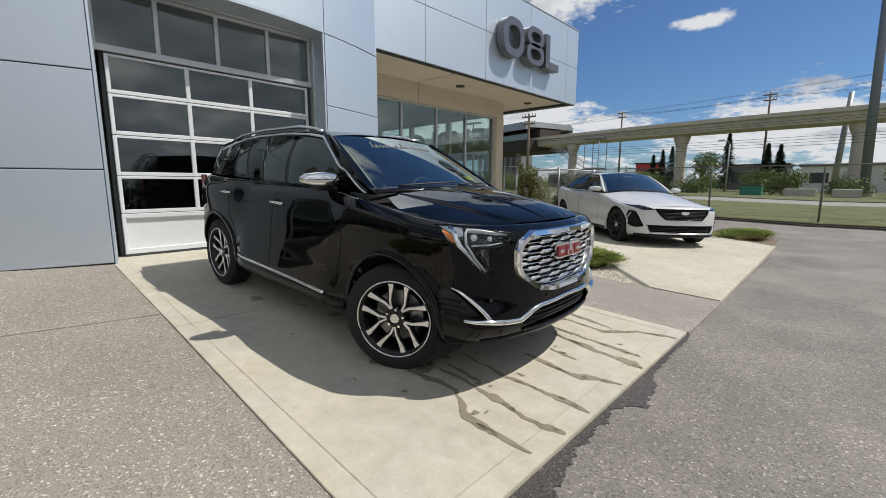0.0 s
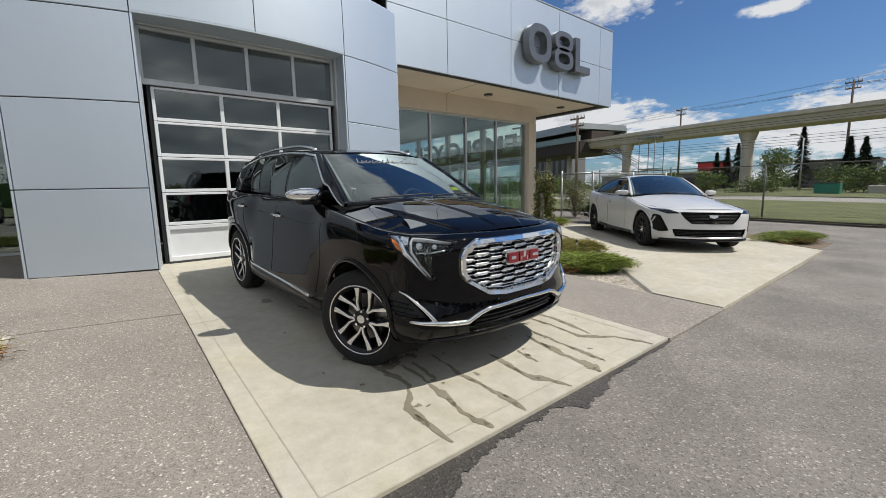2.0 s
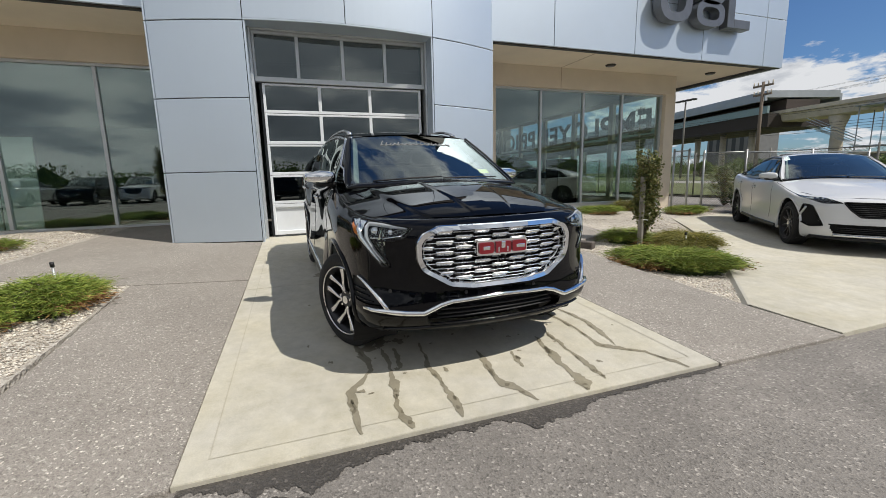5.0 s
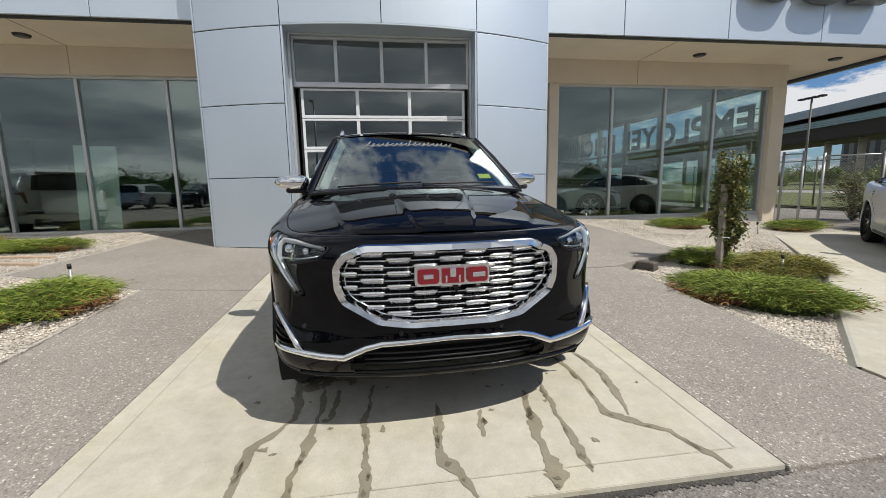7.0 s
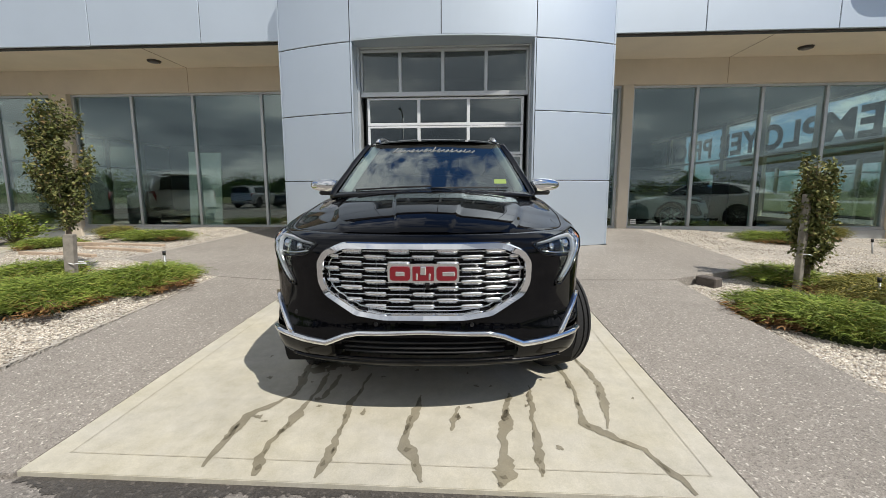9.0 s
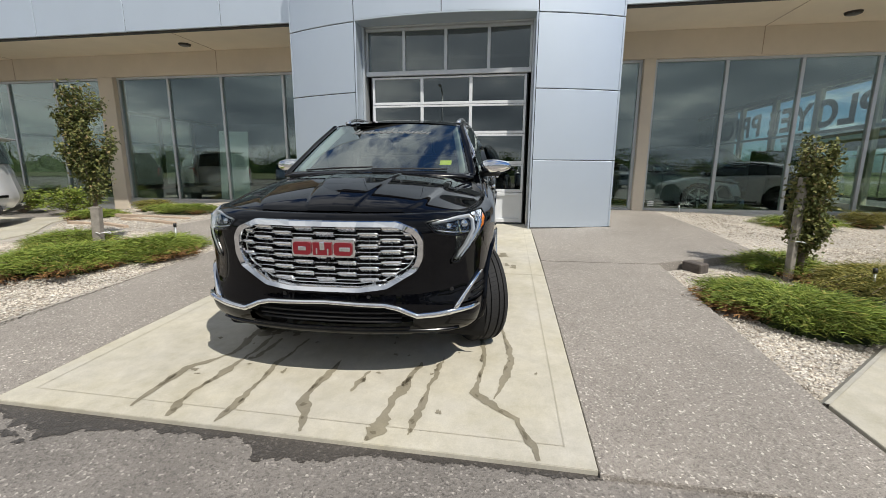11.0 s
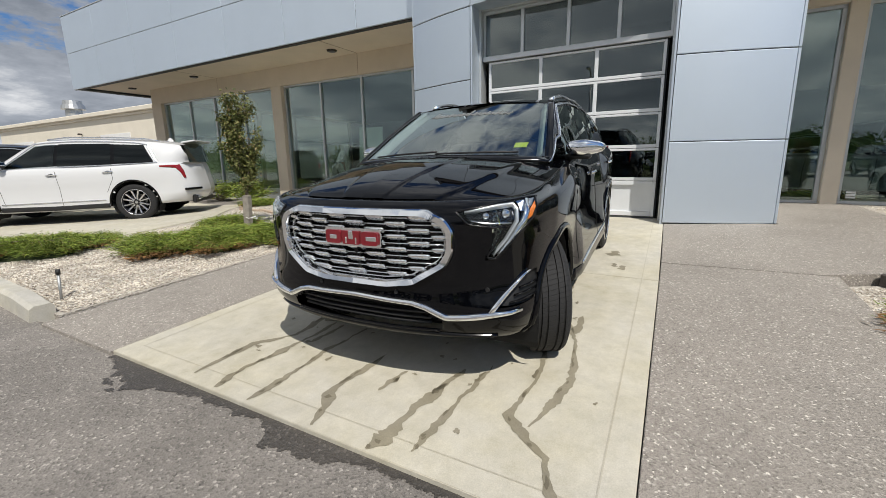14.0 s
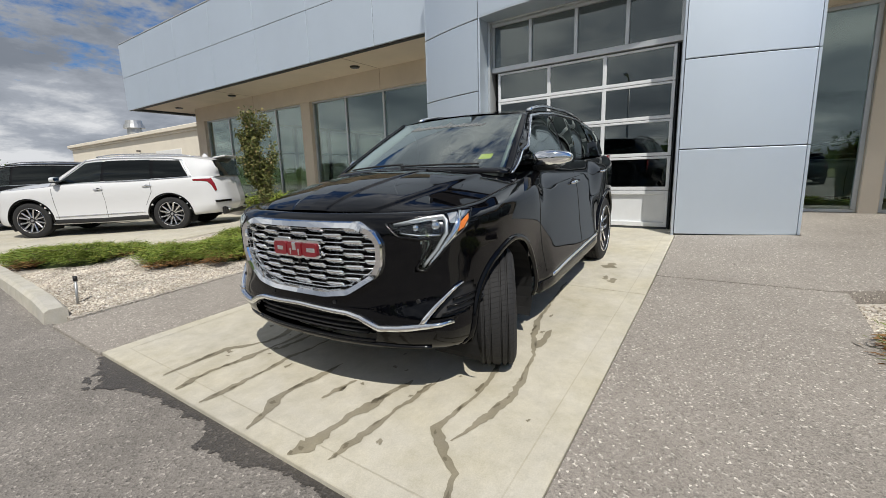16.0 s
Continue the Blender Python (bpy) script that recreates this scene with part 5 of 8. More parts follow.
    for ja, jb in ((3, 12), (12, 21)):
        tube("wiper", [Vector(P[0][j]).lerp(Vector(P[1][j]), 0.3 + 0.5 * (j - ja) / (jb - ja)) + Vector((0.006, 0, 0.012)) for j in range(ja, jb + 1)], 0.007, M_TRIM, car, 6)
    # roof
    x0, x1 = g["top"][-1][0], g["top"][0][0]
    R = []
    for i in range(33):
        x = x1 + (ws[1][0] - 0.005 - x1) * i / 32
        row = []
        for j in range(25):
            v = -1 + 2 * j / 24
            xx = x + (ws[1][1] - ws[1][0]) * v * v * (i / 32) ** 2
            row.append((xx, v * (roof_half(x) + 0.004), roofline(x) - g["shoulder"] * abs(v) ** 2.6))
        R.append(row)
    piece("roof", grid_mesh("roof", R, sp.get("roof_paint", sp["paint"]), flip=True), car)
    RI = [[(p[0], p[1] * 0.97, p[2] - 0.03) for p in row] for row in R]
    piece("headliner", grid_mesh("headliner", RI, M_HEADLINER), car)
    # tailgate above the belt
    xr = g["top"][0][0]
    rb = g["tail"]
    Q = []
    for i in range(9):
        t = i / 8
        row = []
        for j in range(17):
            v = -1 + 2 * j / 16
            yb = rb[1]
            row.append(((xr + 0.0) * (1 - t) + (rb[0] + 0.06 * v * v) * t, v * (roof_half(xr) * (1 - t) + yb * t), (roofline(xr) - g["shoulder"] * abs(v) ** 2.6) * (1 - t) + rb[2] * t))
        Q.append(row)
    piece("rear_window", grid_mesh("rear_window", Q, M_PRIVACY, flip=False), car, "dark privacy glass rear window")
    deck = []
    for i in range(4):
        t = i / 3
        deck.append([(rb[0] + 0.06 * v * v + (sh.P[-1, -1, 0] + 0.06 * v * v - rb[0]) * t, v * (rb[1] + 0.06 * t), rb[2] + (sh.P[-1, -1, 2] - rb[2]) * t) for v in np.linspace(-1, 1, 17)])
    piece("tail_deck", grid_mesh("tail_deck", deck, sp["paint"]), car)
    # sides: pillars and panes
    for s in (1, -1):
        xs_all = (g["side"][0], g["side"][1])
        strip_patch("side_frame", S, (xs_all[0][0], xs_all[0][1]), (xs_all[1][0], xs_all[1][1]), 0.0, 1.0, sp["paint"], car, s, -0.004, n=40)
        if len(g["panes"]) > 1:
            strip_patch("pillar_cover", S, g["panes"][2][0], g["panes"][0][1], g["panes"][0][2] + 0.01, 0.84, M_GLOSSBLACK, car, s, 0.0012, n=30)
        for pane in g["panes"]:
            strip_patch("side_window", S, pane[0], pane[1], pane[2], pane[3], pane[4], car, s, 0.004, "tinted side window")
        for tr in g.get("trims", []):
            pts = []
            (xa, ta), (xb, tb) = tr[:2]
            rising = [ta + (tb - ta) * k / 16 for k in range(16)]
            for x, t in [(slant(S, (xa, xb), ta, tb, t), t) for t in rising] + dense(tr[1:], 0.06):
                q = S(x, t)
                pts.append((q[0], s * (q[1] + 0.006), q[2]))
            ribbon("window_trim", pts, [(0, s, 0.3)] * len(pts), 0.010, 0.008, g["trim_mat"], car)
        # door gaps
        for line in sp.get("gaps", []):
            flank_strip("panel_gap", sh, line, 0.0035, 0.0015, M_GAP, car, s, 0.0005)
        for hx, hz in sp["handles"]:
            y = s * (sh.flank(hx, hz) + 0.022)
            hnd = tube("door_handle", [(hx - 0.10, y - s * 0.02, hz), (hx - 0.08, y, hz + 0.003), (hx + 0.07, y, hz), (hx + 0.09, y - s * 0.02, hz - 0.003)], [0.010, 0.013, 0.013, 0.010], sp["handle_mat"], car, 8)
            # flat black oval on the paint, for the shade in the hollow behind the handle
            bm = bmesh.new()
            bmesh.ops.create_uvsphere(bm, u_segments=12, v_segments=8, radius=1.0, matrix=Matrix.Translation((hx, s * (sh.flank(hx, hz) - 0.002), hz)) @ Matrix.Diagonal((0.055, 0.006, 0.03, 1)))
            part("handle_shade", bm, M_GAP, car, smooth=True)
        # mirror
        mx, my, mz = sp["mirror"]
        mir = thing_part("door_mirror", car, pose(mx, s * my, mz))
        bm = bmesh.new()
        bmesh.ops.create_cube(bm, size=1)
        bmesh.ops.subdivide_edges(bm, edges=bm.edges[:], cuts=5, use_grid_fill=True)
        for v in bm.verts:
            c = v.co
            q = Vector((c.x * 2, c.y * 2, c.z * 2))
            ln = (abs(q.x) ** 3.2 + abs(q.y) ** 3.2 + abs(q.z) ** 3.2) ** (1 / 3.2)
            q /= max(ln, 1e-6)
            taper = 1 - 0.34 * max(0, q.y * s)
            v.co = Vector((q.x * 0.070 * taper - 0.035 * q.y * s, q.y * 0.126, q.z * 0.055 * taper))
        part("mirror_shell", bm, sp["mirror_mat"], mir, "", True)
        bm = box_bm(-0.080, -0.062, -0.085, 0.085, -0.042, 0.042, 0.012)
        part("mirror_glass", bm, M_CHROME, mir)
        tube("mirror_arm", [(0.0, -s * 0.05, -0.045), (0.01, -s * 0.09, -0.06), (0.01, -s * 0.13, -0.075)], [0.034, 0.026, 0.03], M_TRIM, mir, 8)
        bm = box_bm(-0.06, 0.05, -0.075 - s * 0.035, 0.075 - s * 0.035, -0.078, -0.040, 0.014)
        part("mirror_base", bm, M_TRIM, mir)
    # roof rails
    for s in (1, -1):
        if g.get("rail"):
            xa, xb = g["rail"]
            pts = []
            for i in range(21):
                t = i / 20
                x = xa + (xb - xa) * t
                lift = g["rail_h"] * min(1, 6 * t, 6 * (1 - t)) ** 0.6 - 0.005
                pts.append((x, s * (roof_half(x) - 0.05), roofline(x) - g["shoulder"] * 0.55 + lift))
            tube("roof_rail", pts, [0.014] + [0.015] * 19 + [0.022], g["rail_mat"], car, 8)
    # cabin
    fx = ws[0][0]
    bm = box_bm(fx - 0.65, fx - 0.08, -0.66, 0.66, 0.70, ws[0][3] - 0.06, 0.07)
    part("dashboard", bm, M_CABIN, car, smooth=True)
    bm = box_bm(sp["axles"][1] + 0.42, sp["axles"][0] - 0.46, -0.85, 0.85, 0.40, 0.44, 0.0)
    part("cabin_floor", bm, M_UNDER, car)
    for y in (0.36, -0.36):
        seat(car, g["seat_x"], y)
    seat(car, g["seat_x"] - 0.9, 0.0, 1.15)
    bm = bmesh.new()
    ring = [(0.17 * math.cos(2 * math.pi * k / 24), 0.17 * math.sin(2 * math.pi * k / 24)) for k in range(25)]
    c, f = tube_data([(0.05 * b, 0.36 + a, b) for a, b in ring], 0.014, 6, False)
    sw = piece("steering_wheel", mesh_of("steering_wheel", c, f, M_TRIM, True), car, m=pose(fx - 0.72, 0, ws[0][3] - 0.13, 0, -18, 0))
    bm = box_bm(-0.02, 0.02, -0.13, 0.13, -0.035, 0.035, 0.012)
    bm.transform(pose(ws[1][0] + 0.12, 0, ws[1][3] - 0.10))
    part("rear_view_mirror", bm, M_TRIM, car)
    # wheels
    R = sp["R"]
    for wx, st in zip(sp["axles"], (sp.get("steer", 0), 0)):
        for s in (1, -1):
            wheel(car, (wx, s * (half_of(sp, wx) - 0.03 - sp["tyre_w"] / 2), R), R, sp["rim"], sp["tyre_w"], sp["wheel"], st, s)
    return car, sh


def on_slope(x, y, heading, lift=0.0):
    """A pose on the sloping forecourt, with +x turned to heading degrees."""
    e = 0.5
    zc = Vector((h(x - e, y) - h(x + e, y), h(x, y - e) - h(x, y + e), 2 * e)).normalized()
    a = radians(heading)
    xc = Vector((math.cos(a), math.sin(a), 0))
    xc = (xc - zc * xc.dot(zc)).normalized()
    yc = zc.cross(xc)
    m = Matrix((xc, yc, zc)).transposed().to_4x4()
    m.translation = (x, y, h(x, y) + lift)
    return m


TEN_SPOKES = {"spokes": [(72 * i - 6 + sgn * 38, -sgn * 24, 0.018, 0.048) for i in range(5) for sgn in (-1, 1)], "lug": -6}
BLACK_SPOKES = {"spokes": [(36 * i, 0, 0.028, 0.020) for i in range(10)], "bright": M_DARKALLOY}
TWIN_SPOKES = {"spokes": [(60 * i + sgn * 11, sgn * 3, 0.030, 0.034) for i in range(6) for sgn in (-1, 1)]}

# ---- black compact SUV ----
def mirrored(half):
    """A closed outline from its right half, listed from the top to the foot."""
    return half + [(-y, z) for y, z in reversed(half)]


G_OUT = mirrored([(0.40, 0.960), (0.505, 0.917), (0.541, 0.860), (0.538, 0.755), (0.508, 0.692), (0.345, 0.594), (0.20, 0.575)])
G_IN = mirrored([(0.385, 0.924), (0.472, 0.890), (0.502, 0.848), (0.499, 0.762), (0.470, 0.708), (0.325, 0.624), (0.18, 0.606)])
INTAKE = mirrored([(0.34, 0.485), (0.41, 0.455), (0.49, 0.405), (0.46, 0.37)])


def lamp_shape(s):
    return [(s * 0.535, 0.945), (s * 0.62, 0.958), (s * 0.76, 0.980), (s * 0.825, 0.982), (s * 0.852, 0.945), (s * 0.846, 0.90), (s * 0.785, 0.81), (s * 0.712, 0.715), (s * 0.672, 0.726), (s * 0.722, 0.81), (s * 0.748, 0.868), (s * 0.70, 0.868), (s * 0.60, 0.885)]


def fog_shape(s):
    return [(s * 0.850, 0.64), (s * 0.828, 0.636), (s * 0.765, 0.545), (s * 0.722, 0.480), (s * 0.84, 0.482), (s * 0.868, 0.52)]


SUV = {
    "plan": [(2.115, 0), (2.105, 0.25), (2.062, 0.5), (1.985, 0.69), (1.86, 0.825), (1.62, 0.888), (1.36, 0.905), (0.5, 0.89), (-0.555, 0.89), (-1.258, 0.907), (-1.758, 0.84), (-2.035, 0.56), (-2.109, 0)],
    "levels": [(0.26, 0.25, 0.32, -0.18, 0.88, 0.12), (0.29, 0.28, 0.36, -0.05, 0.955, 0.05), (0.34, 0.33, 0.42, 0.005, 0.975, 0.0, 0.03), (0.41, 0.40, 0.50, 0.030, 0.985, -0.04, 0.045), (0.48, 0.50, 0.58, 0.030, 0.985, -0.06, 0.04),
               (0.58, 0.60, 0.68, 0.010, 0.985, -0.05, 0.015), (0.70, 0.72, 0.78, 0.0, 0.992, 0.0), (0.82, 0.83, 0.88, -0.005, 1.0, 0.0), (0.91, 0.93, 0.98, -0.012, 1.002, 0.02), (0.952, 1.01, 1.06, -0.030, 0.99, 0.06),
               (0.974, 1.07, 1.11, -0.055, 0.955, 0.10), (0.988, 1.115, 1.13, -0.095, 0.905, 0.14), (0.975, 1.105, 1.11, -0.19, 0.82, 0.2)],
    "axles": (1.3625, -1.262), "R": 0.345, "arch": 0.402, "half": 0.922, "rim": 0.25, "tyre_w": 0.225, "wheel": TEN_SPOKES, "steer": 25.0,
    "lip": 0.018, "lip_mat": M_BLACKPAINT, "tuck": (0.40, 0.98, -0.075, -0.90, 0.98),
    "paint": M_BLACKPAINT, "pillar": M_BLACKPAINT,
    "cuts": [G_IN, INTAKE, lamp_shape(1), lamp_shape(-1), fog_shape(1), fog_shape(-1)],
    "hood": {"wf": 0.64, "xb": 1.05, "bow": 0.14, "zb": 1.155, "crown": 0.034, "creases": [(0.20, 0.0045, 0.009), (0.64, 0.009, 0.014)], "grid": (193, 40)},
    "cabin": {"screen": ((1.18, 1.00, 0.73, 1.160), (0.35, 0.31, 0.580, 1.538, 0.028)),
              "top": [(-1.878, 1.475), (-1.388, 1.54), (-0.833, 1.58), (-0.278, 1.595), (0.05, 1.582), (0.36, 1.545), (0.74, 1.37), (1.16, 1.145)],
              "width": [(-1.878, 0.57), (-0.925, 0.60), (0.0, 0.59), (0.36, 0.58), (1.12, 0.74)], "shoulder": 0.036,
              "belt": [(-2.127, 1.18), (-1.203, 1.15), (-0.555, 1.125), (0.2, 1.115), (1.0, 1.115)],
              "tail": (-2.035, 0.66, 1.13), "side": ((-2.035, -1.85), (1.04, 0.28)), "bulge": 0.010,
              "panes": [((-0.046, -0.093), (0.86, 0.28), 0.06, 0.90, M_TINTGLASS), ((-0.888, -0.888), (-0.102, -0.148), 0.07, 0.90, M_PRIVACY), ((-1.147, -1.11), (-0.934, -0.934), 0.10, 0.90, M_PRIVACY), ((-1.61, -1.591), (-1.221, -1.184), 0.40, 0.88, M_PRIVACY)],
              "trims": [[(0.92, 0.03), (0.24, 0.95), (-0.463, 0.96), (-1.156, 0.95), (-1.684, 0.75)]], "trim_mat": M_SATIN,
              "rail": (-1.647, 0.12), "rail_h": 0.034, "rail_mat": M_SATIN, "seat_x": 0.08},
    "gaps": [[(0.90, 1.07), (0.87, 0.75), (0.80, 0.42)], [(-0.093, 1.09), (-0.13, 0.75), (-0.13, 0.40)], [(-0.906, 1.10), (-0.925, 0.80), (-0.814, 0.55)]],
    "handles": [(-0.037, 0.96), (-0.953, 0.99)], "handle_mat": M_CHROME, "mirror": (0.63, 0.90, 1.18), "mirror_mat": M_CHROME,
}
SUV_AT = Matrix.Translation((-3.3125, 2.800, 0.126)) @ pose(0, 0, 0, 0, 0, 2.45) @ pose(0, 0, 0, 0, 3.08, 0)
suv, sh = vehicle("compact_suv", SUV, "glossy black compact SUV with chrome grille parked on concrete", SUV_AT)


def suv_front(car, sh):
    # grille: frame, dark backing, chrome bars in staggered rows
    grille = thing_part("grille", car, Matrix())
    o, i = rounded(G_OUT, 0.022), rounded(G_IN, 0.02)
    def finer(loop):
        out = []
        for p, q in zip(loop, loop[1:] + loop[:1]):
            out += [(p[0] + (q[0] - p[0]) * k / 8, p[1] + (q[1] - p[1]) * k / 8) for k in range(8)]
        return out
    o, i = finer(o), finer(i)
    n = len(o)
    verts, faces = [], []
    for (ya, za), (yb, zb) in zip(o, i):
        for f, off in ((0.0, -0.012), (0.04, 0.020), (0.14, 0.031), (0.84, 0.025), (0.97, 0.012), (1.03, -0.06)):
            y, z = ya + (yb - ya) * f, za + (zb - za) * f
            verts.append((sh.front(y, z) + off, y, z))
    for a in range(n):
        b = (a + 1) % n
        faces += [(a * 6 + k, a * 6 + k + 1, b * 6 + k + 1, b * 6 + k) for k in range(5)]
    piece("grille_frame", mesh_of("grille_frame", verts, faces, M_CHROME, False), grille, "polished chrome grille surround")
    nose_patch("grille_backing", sh, [(y * 1.03, 0.77 + (z - 0.77) * 1.03) for y, z in G_IN], -0.055, M_GLOSSBLACK, grille, fine=0.05)
    nose_strip("inner_line", sh, rounded([(y * 0.965, 0.77 + (z - 0.77) * 0.95) for y, z in G_IN], 0.03), 0.003, 0.006, M_SATIN, grille, True, -0.02)
    pitch = 0.031
    for r in range(10):
        z = 0.632 + pitch * r
        ys = [y for y in np.linspace(0, 0.5, 120) if inside(G_IN, y, z)]
        if not ys:
            continue
        w = max(ys) - 0.004
        nose_strip("grille_bar", sh, [(-w, z), (w, z)], 0.0032, 0.008, M_SATIN, grille, off=-0.024, step=0.08)
        for k in range(-4, 5):
            if (k + r) % 2:
                continue
            yc = k * 0.120
            a, b = max(-w, yc - 0.054), min(w, yc + 0.054)
            if b - a > 0.03:
                nose_strip("grille_bar", sh, [(a, z), (b, z)], [0.005] + [0.0098] * 8 + [0.005], 0.022, M_BAR, grille, off=-0.018, step=0.012, tilt=0.75)
                if r < 7 and abs(yc) < w - 0.05:
                    nose_strip("grille_post", sh, [(yc, z + 0.010), (yc, z + 0.052)], 0.0028, 0.006, M_TRIM, grille, off=-0.034, step=0.02)
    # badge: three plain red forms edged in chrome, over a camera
    badge = thing_part("badge", grille, Matrix())
    for a, b in ((-0.165, -0.060), (-0.054, 0.056), (0.062, 0.167)):
        for mtl, grow, off in ((M_CHROME, 0.009, 0.008), (M_RED, -0.003, 0.019)):
            o = rounded([(a - grow, 0.775 - grow), (b + grow, 0.775 - grow), (b + grow, 0.85 + grow), (a - grow, 0.85 + grow)], 0.018 if a != -0.054 else 0.006)
            bm = bmesh.new()
            bm.faces.new([bm.verts.new((sh.front(y, z) + off, y, z)) for y, z in o])
            ex = bmesh.ops.extrude_face_region(bm, geom=bm.faces[:])
            for v in ex["geom"]:
                if isinstance(v, bmesh.types.BMVert):
                    v.co.x += 0.010
            bmesh.ops.recalc_face_normals(bm, faces=bm.faces[:])
            part("badge_form", bm, mtl, badge)
    for a, b, c, d in ((-0.135, -0.088, 0.799, 0.823), (0.092, 0.155, 0.799, 0.823), (-0.013, 0.015, 0.805, 0.848), (-0.036, -0.024, 0.779, 0.815), (0.026, 0.038, 0.779, 0.815)):
        x = sh.front((a + b) / 2, 0.81)
        part("badge_inlay", box_bm(x + 0.016, x + 0.0305, a, b, c, d, 0.003), M_CHROME, badge)
    bm = bmesh.new()
    bmesh.ops.create_cone(bm, cap_ends=True, segments=16, radius1=0.014, radius2=0.012, depth=0.03, matrix=pose(sh.front(0.02, 0.745) + 0.0, 0.02, 0.745, 0, 90, 0))
    part("camera_eye", bm, M_GLOSSBLACK, grille)
    # headlamps
    for s in (1, -1):
        lamp = thing_part("headlamp", car, Matrix())
        shp = lamp_shape(s)
        nose_patch("lamp_bowl", sh, shp, -0.05, M_LAMPBOWL, lamp)
        nose_patch("lens", sh, rounded(shp, 0.015), 0.004, M_LENS, lamp, "clear headlamp lens")
        nose_strip("lens_rim", sh, rounded(shp, 0.015), 0.005, 0.006, M_GLOSSBLACK, lamp, True)
        nose_strip("light_guide", sh, [(s * 0.57, 0.938), (s * 0.70, 0.958), (s * 0.760, 0.962), (s * 0.782, 0.942), (s * 0.788, 0.888), (s * 0.748, 0.808), (s * 0.694, 0.735)], 0.007, 0.012, M_DRL, lamp, off=-0.018, label="white daytime light guide")
        nose_strip("chrome_edge", sh, [(s * 0.802, 0.972), (s * 0.820, 0.93), (s * 0.812, 0.88), (s * 0.768, 0.802), (s * 0.714, 0.730)], [0.012, 0.016, 0.015, 0.012, 0.008], 0.012, M_CHROME, lamp, off=-0.016)
        nose_patch("chrome_corner", sh, [(s * 0.765, 0.974), (s * 0.822, 0.977), (s * 0.832, 0.952), (s * 0.822, 0.928), (s * 0.800, 0.935), (s * 0.786, 0.96)], -0.004, M_CHROME, lamp)
        nose_patch("side_marker", sh, [(s * 0.834, 0.968), (s * 0.848, 0.942), (s * 0.842, 0.905), (s * 0.820, 0.882), (s * 0.830, 0.93)], -0.002, M_AMBER, lamp, "amber side marker")
        for yy, zz, rr in ((0.735, 0.922, 0.024), (0.655, 0.916, 0.019)):
            bm = bmesh.new()
            bmesh.ops.create_uvsphere(bm, u_segments=16, v_segments=10, radius=rr, matrix=Matrix.Translation((sh.front(s * yy, zz) - 0.045, s * yy, zz)))
            part("projector", bm, M_CHROME, lamp, smooth=True)
        nose_strip("inner_bar", sh, [(s * 0.60, 0.898), (s * 0.68, 0.884), (s * 0.765, 0.882)], 0.005, 0.01, M_SATIN, lamp, off=-0.02)
        # fog pocket
        pocket = thing_part("fog_pocket", car, Matrix())
        nose_patch("pocket_back", sh, fog_shape(s), -0.045, M_TRIM, pocket)
        for z in (0.50, 0.53, 0.56):
            nose_strip("vane", sh, [(s * (0.775 + (z - 0.5) * 0.5), z), (s * 0.866, z + 0.006)], 0.004, 0.006, M_GLOSSBLACK, pocket, off=-0.02)
        nose_strip("chrome_blade", sh, [(s * 0.830, 0.642), (s * 0.812, 0.625), (s * 0.755, 0.545), (s * 0.700, 0.462)], [0.005, 0.010, 0.013, 0.014], 0.016, M_CHROME, pocket, label="chrome blade beside the fog pocket")
    # chrome moustache
    line = [(0.816, 0.468), (0.78, 0.462), (0.70, 0.455), (0.60, 0.445), (0.50, 0.440), (0.40, 0.485), (0.33, 0.502), (0.0, 0.515)]
    full = line + [(-y, z) for y, z in reversed(line[:-1])]
    nose_strip("bumper_trim", sh, full, [0.010, 0.017, 0.016, 0.015, 0.014, 0.013, 0.013, 0.013, 0.014, 0.015, 0.016, 0.017, 0.010], 0.020, M_CHROME, car, label="chrome strip across the bumper")
    # lower intake
    intake = thing_part("lower_intake", car, Matrix())
    nose_patch("intake_back", sh, [(y * 1.02, z) for y, z in INTAKE], -0.07, M_UNDER, intake, fine=0.05)
    for z in (0.395, 0.420, 0.448):
        nose_strip("slat", sh, [(-0.41, z), (0.41, z)], 0.006, 0.012, M_TRIM, intake, off=-0.035, step=0.06)
    nose_strip("chin", sh, [(-0.72, 0.335), (-0.42, 0.34), (0.42, 0.34), (0.72, 0.335)], [0.004, 0.02, 0.02, 0.004], 0.012, M_GLOSSBLACK, car)
    nose_strip("chin_line", sh, [(-0.46, 0.362), (0.46, 0.362)], 0.003, 0.005, M_GLOSSBLACK, car, off=0.006)
    for yy in (-0.68, -0.24, 0.24, 0.68):
        bm = bmesh.new()
        bmesh.ops.create_cone(bm, cap_ends=True, segments=14, radius1=0.012, radius2=0.010, depth=0.008, matrix=pose(sh.front(yy, 0.548 if abs(yy) < 0.4 else 0.572) + 0.001, yy, 0.548 if abs(yy) < 0.4 else 0.572, 0, 90, 0))
        part("parking_sensor", bm, M_TRIM, car)
    # sills, mud flaps, tail lamps, sticker
    for s in (1, -1):
        flank_strip("sill_cladding", sh, [(0.90, 0.33), (0.0, 0.33), (-0.82, 0.35)], 0.045, 0.012, M_GLOSSBLACK, car, s)
        flank_strip("sill_chrome", sh, [(0.70, 0.370), (0.30, 0.385), (-0.80, 0.41)], 0.013, 0.012, M_CHROME, car, s, -0.002, label="chrome strip along the sill")
        bm = box_bm(-0.06, 0.06, -0.012, 0.012, -0.10, 0.10, 0.01)
        bm.transform(pose(-1.80, s * (sh.flank(-1.80, 1.0) - 0.01), 1.02))
        part("tail_lamp", bm, M_REDLENS, car, "red tail lamp")
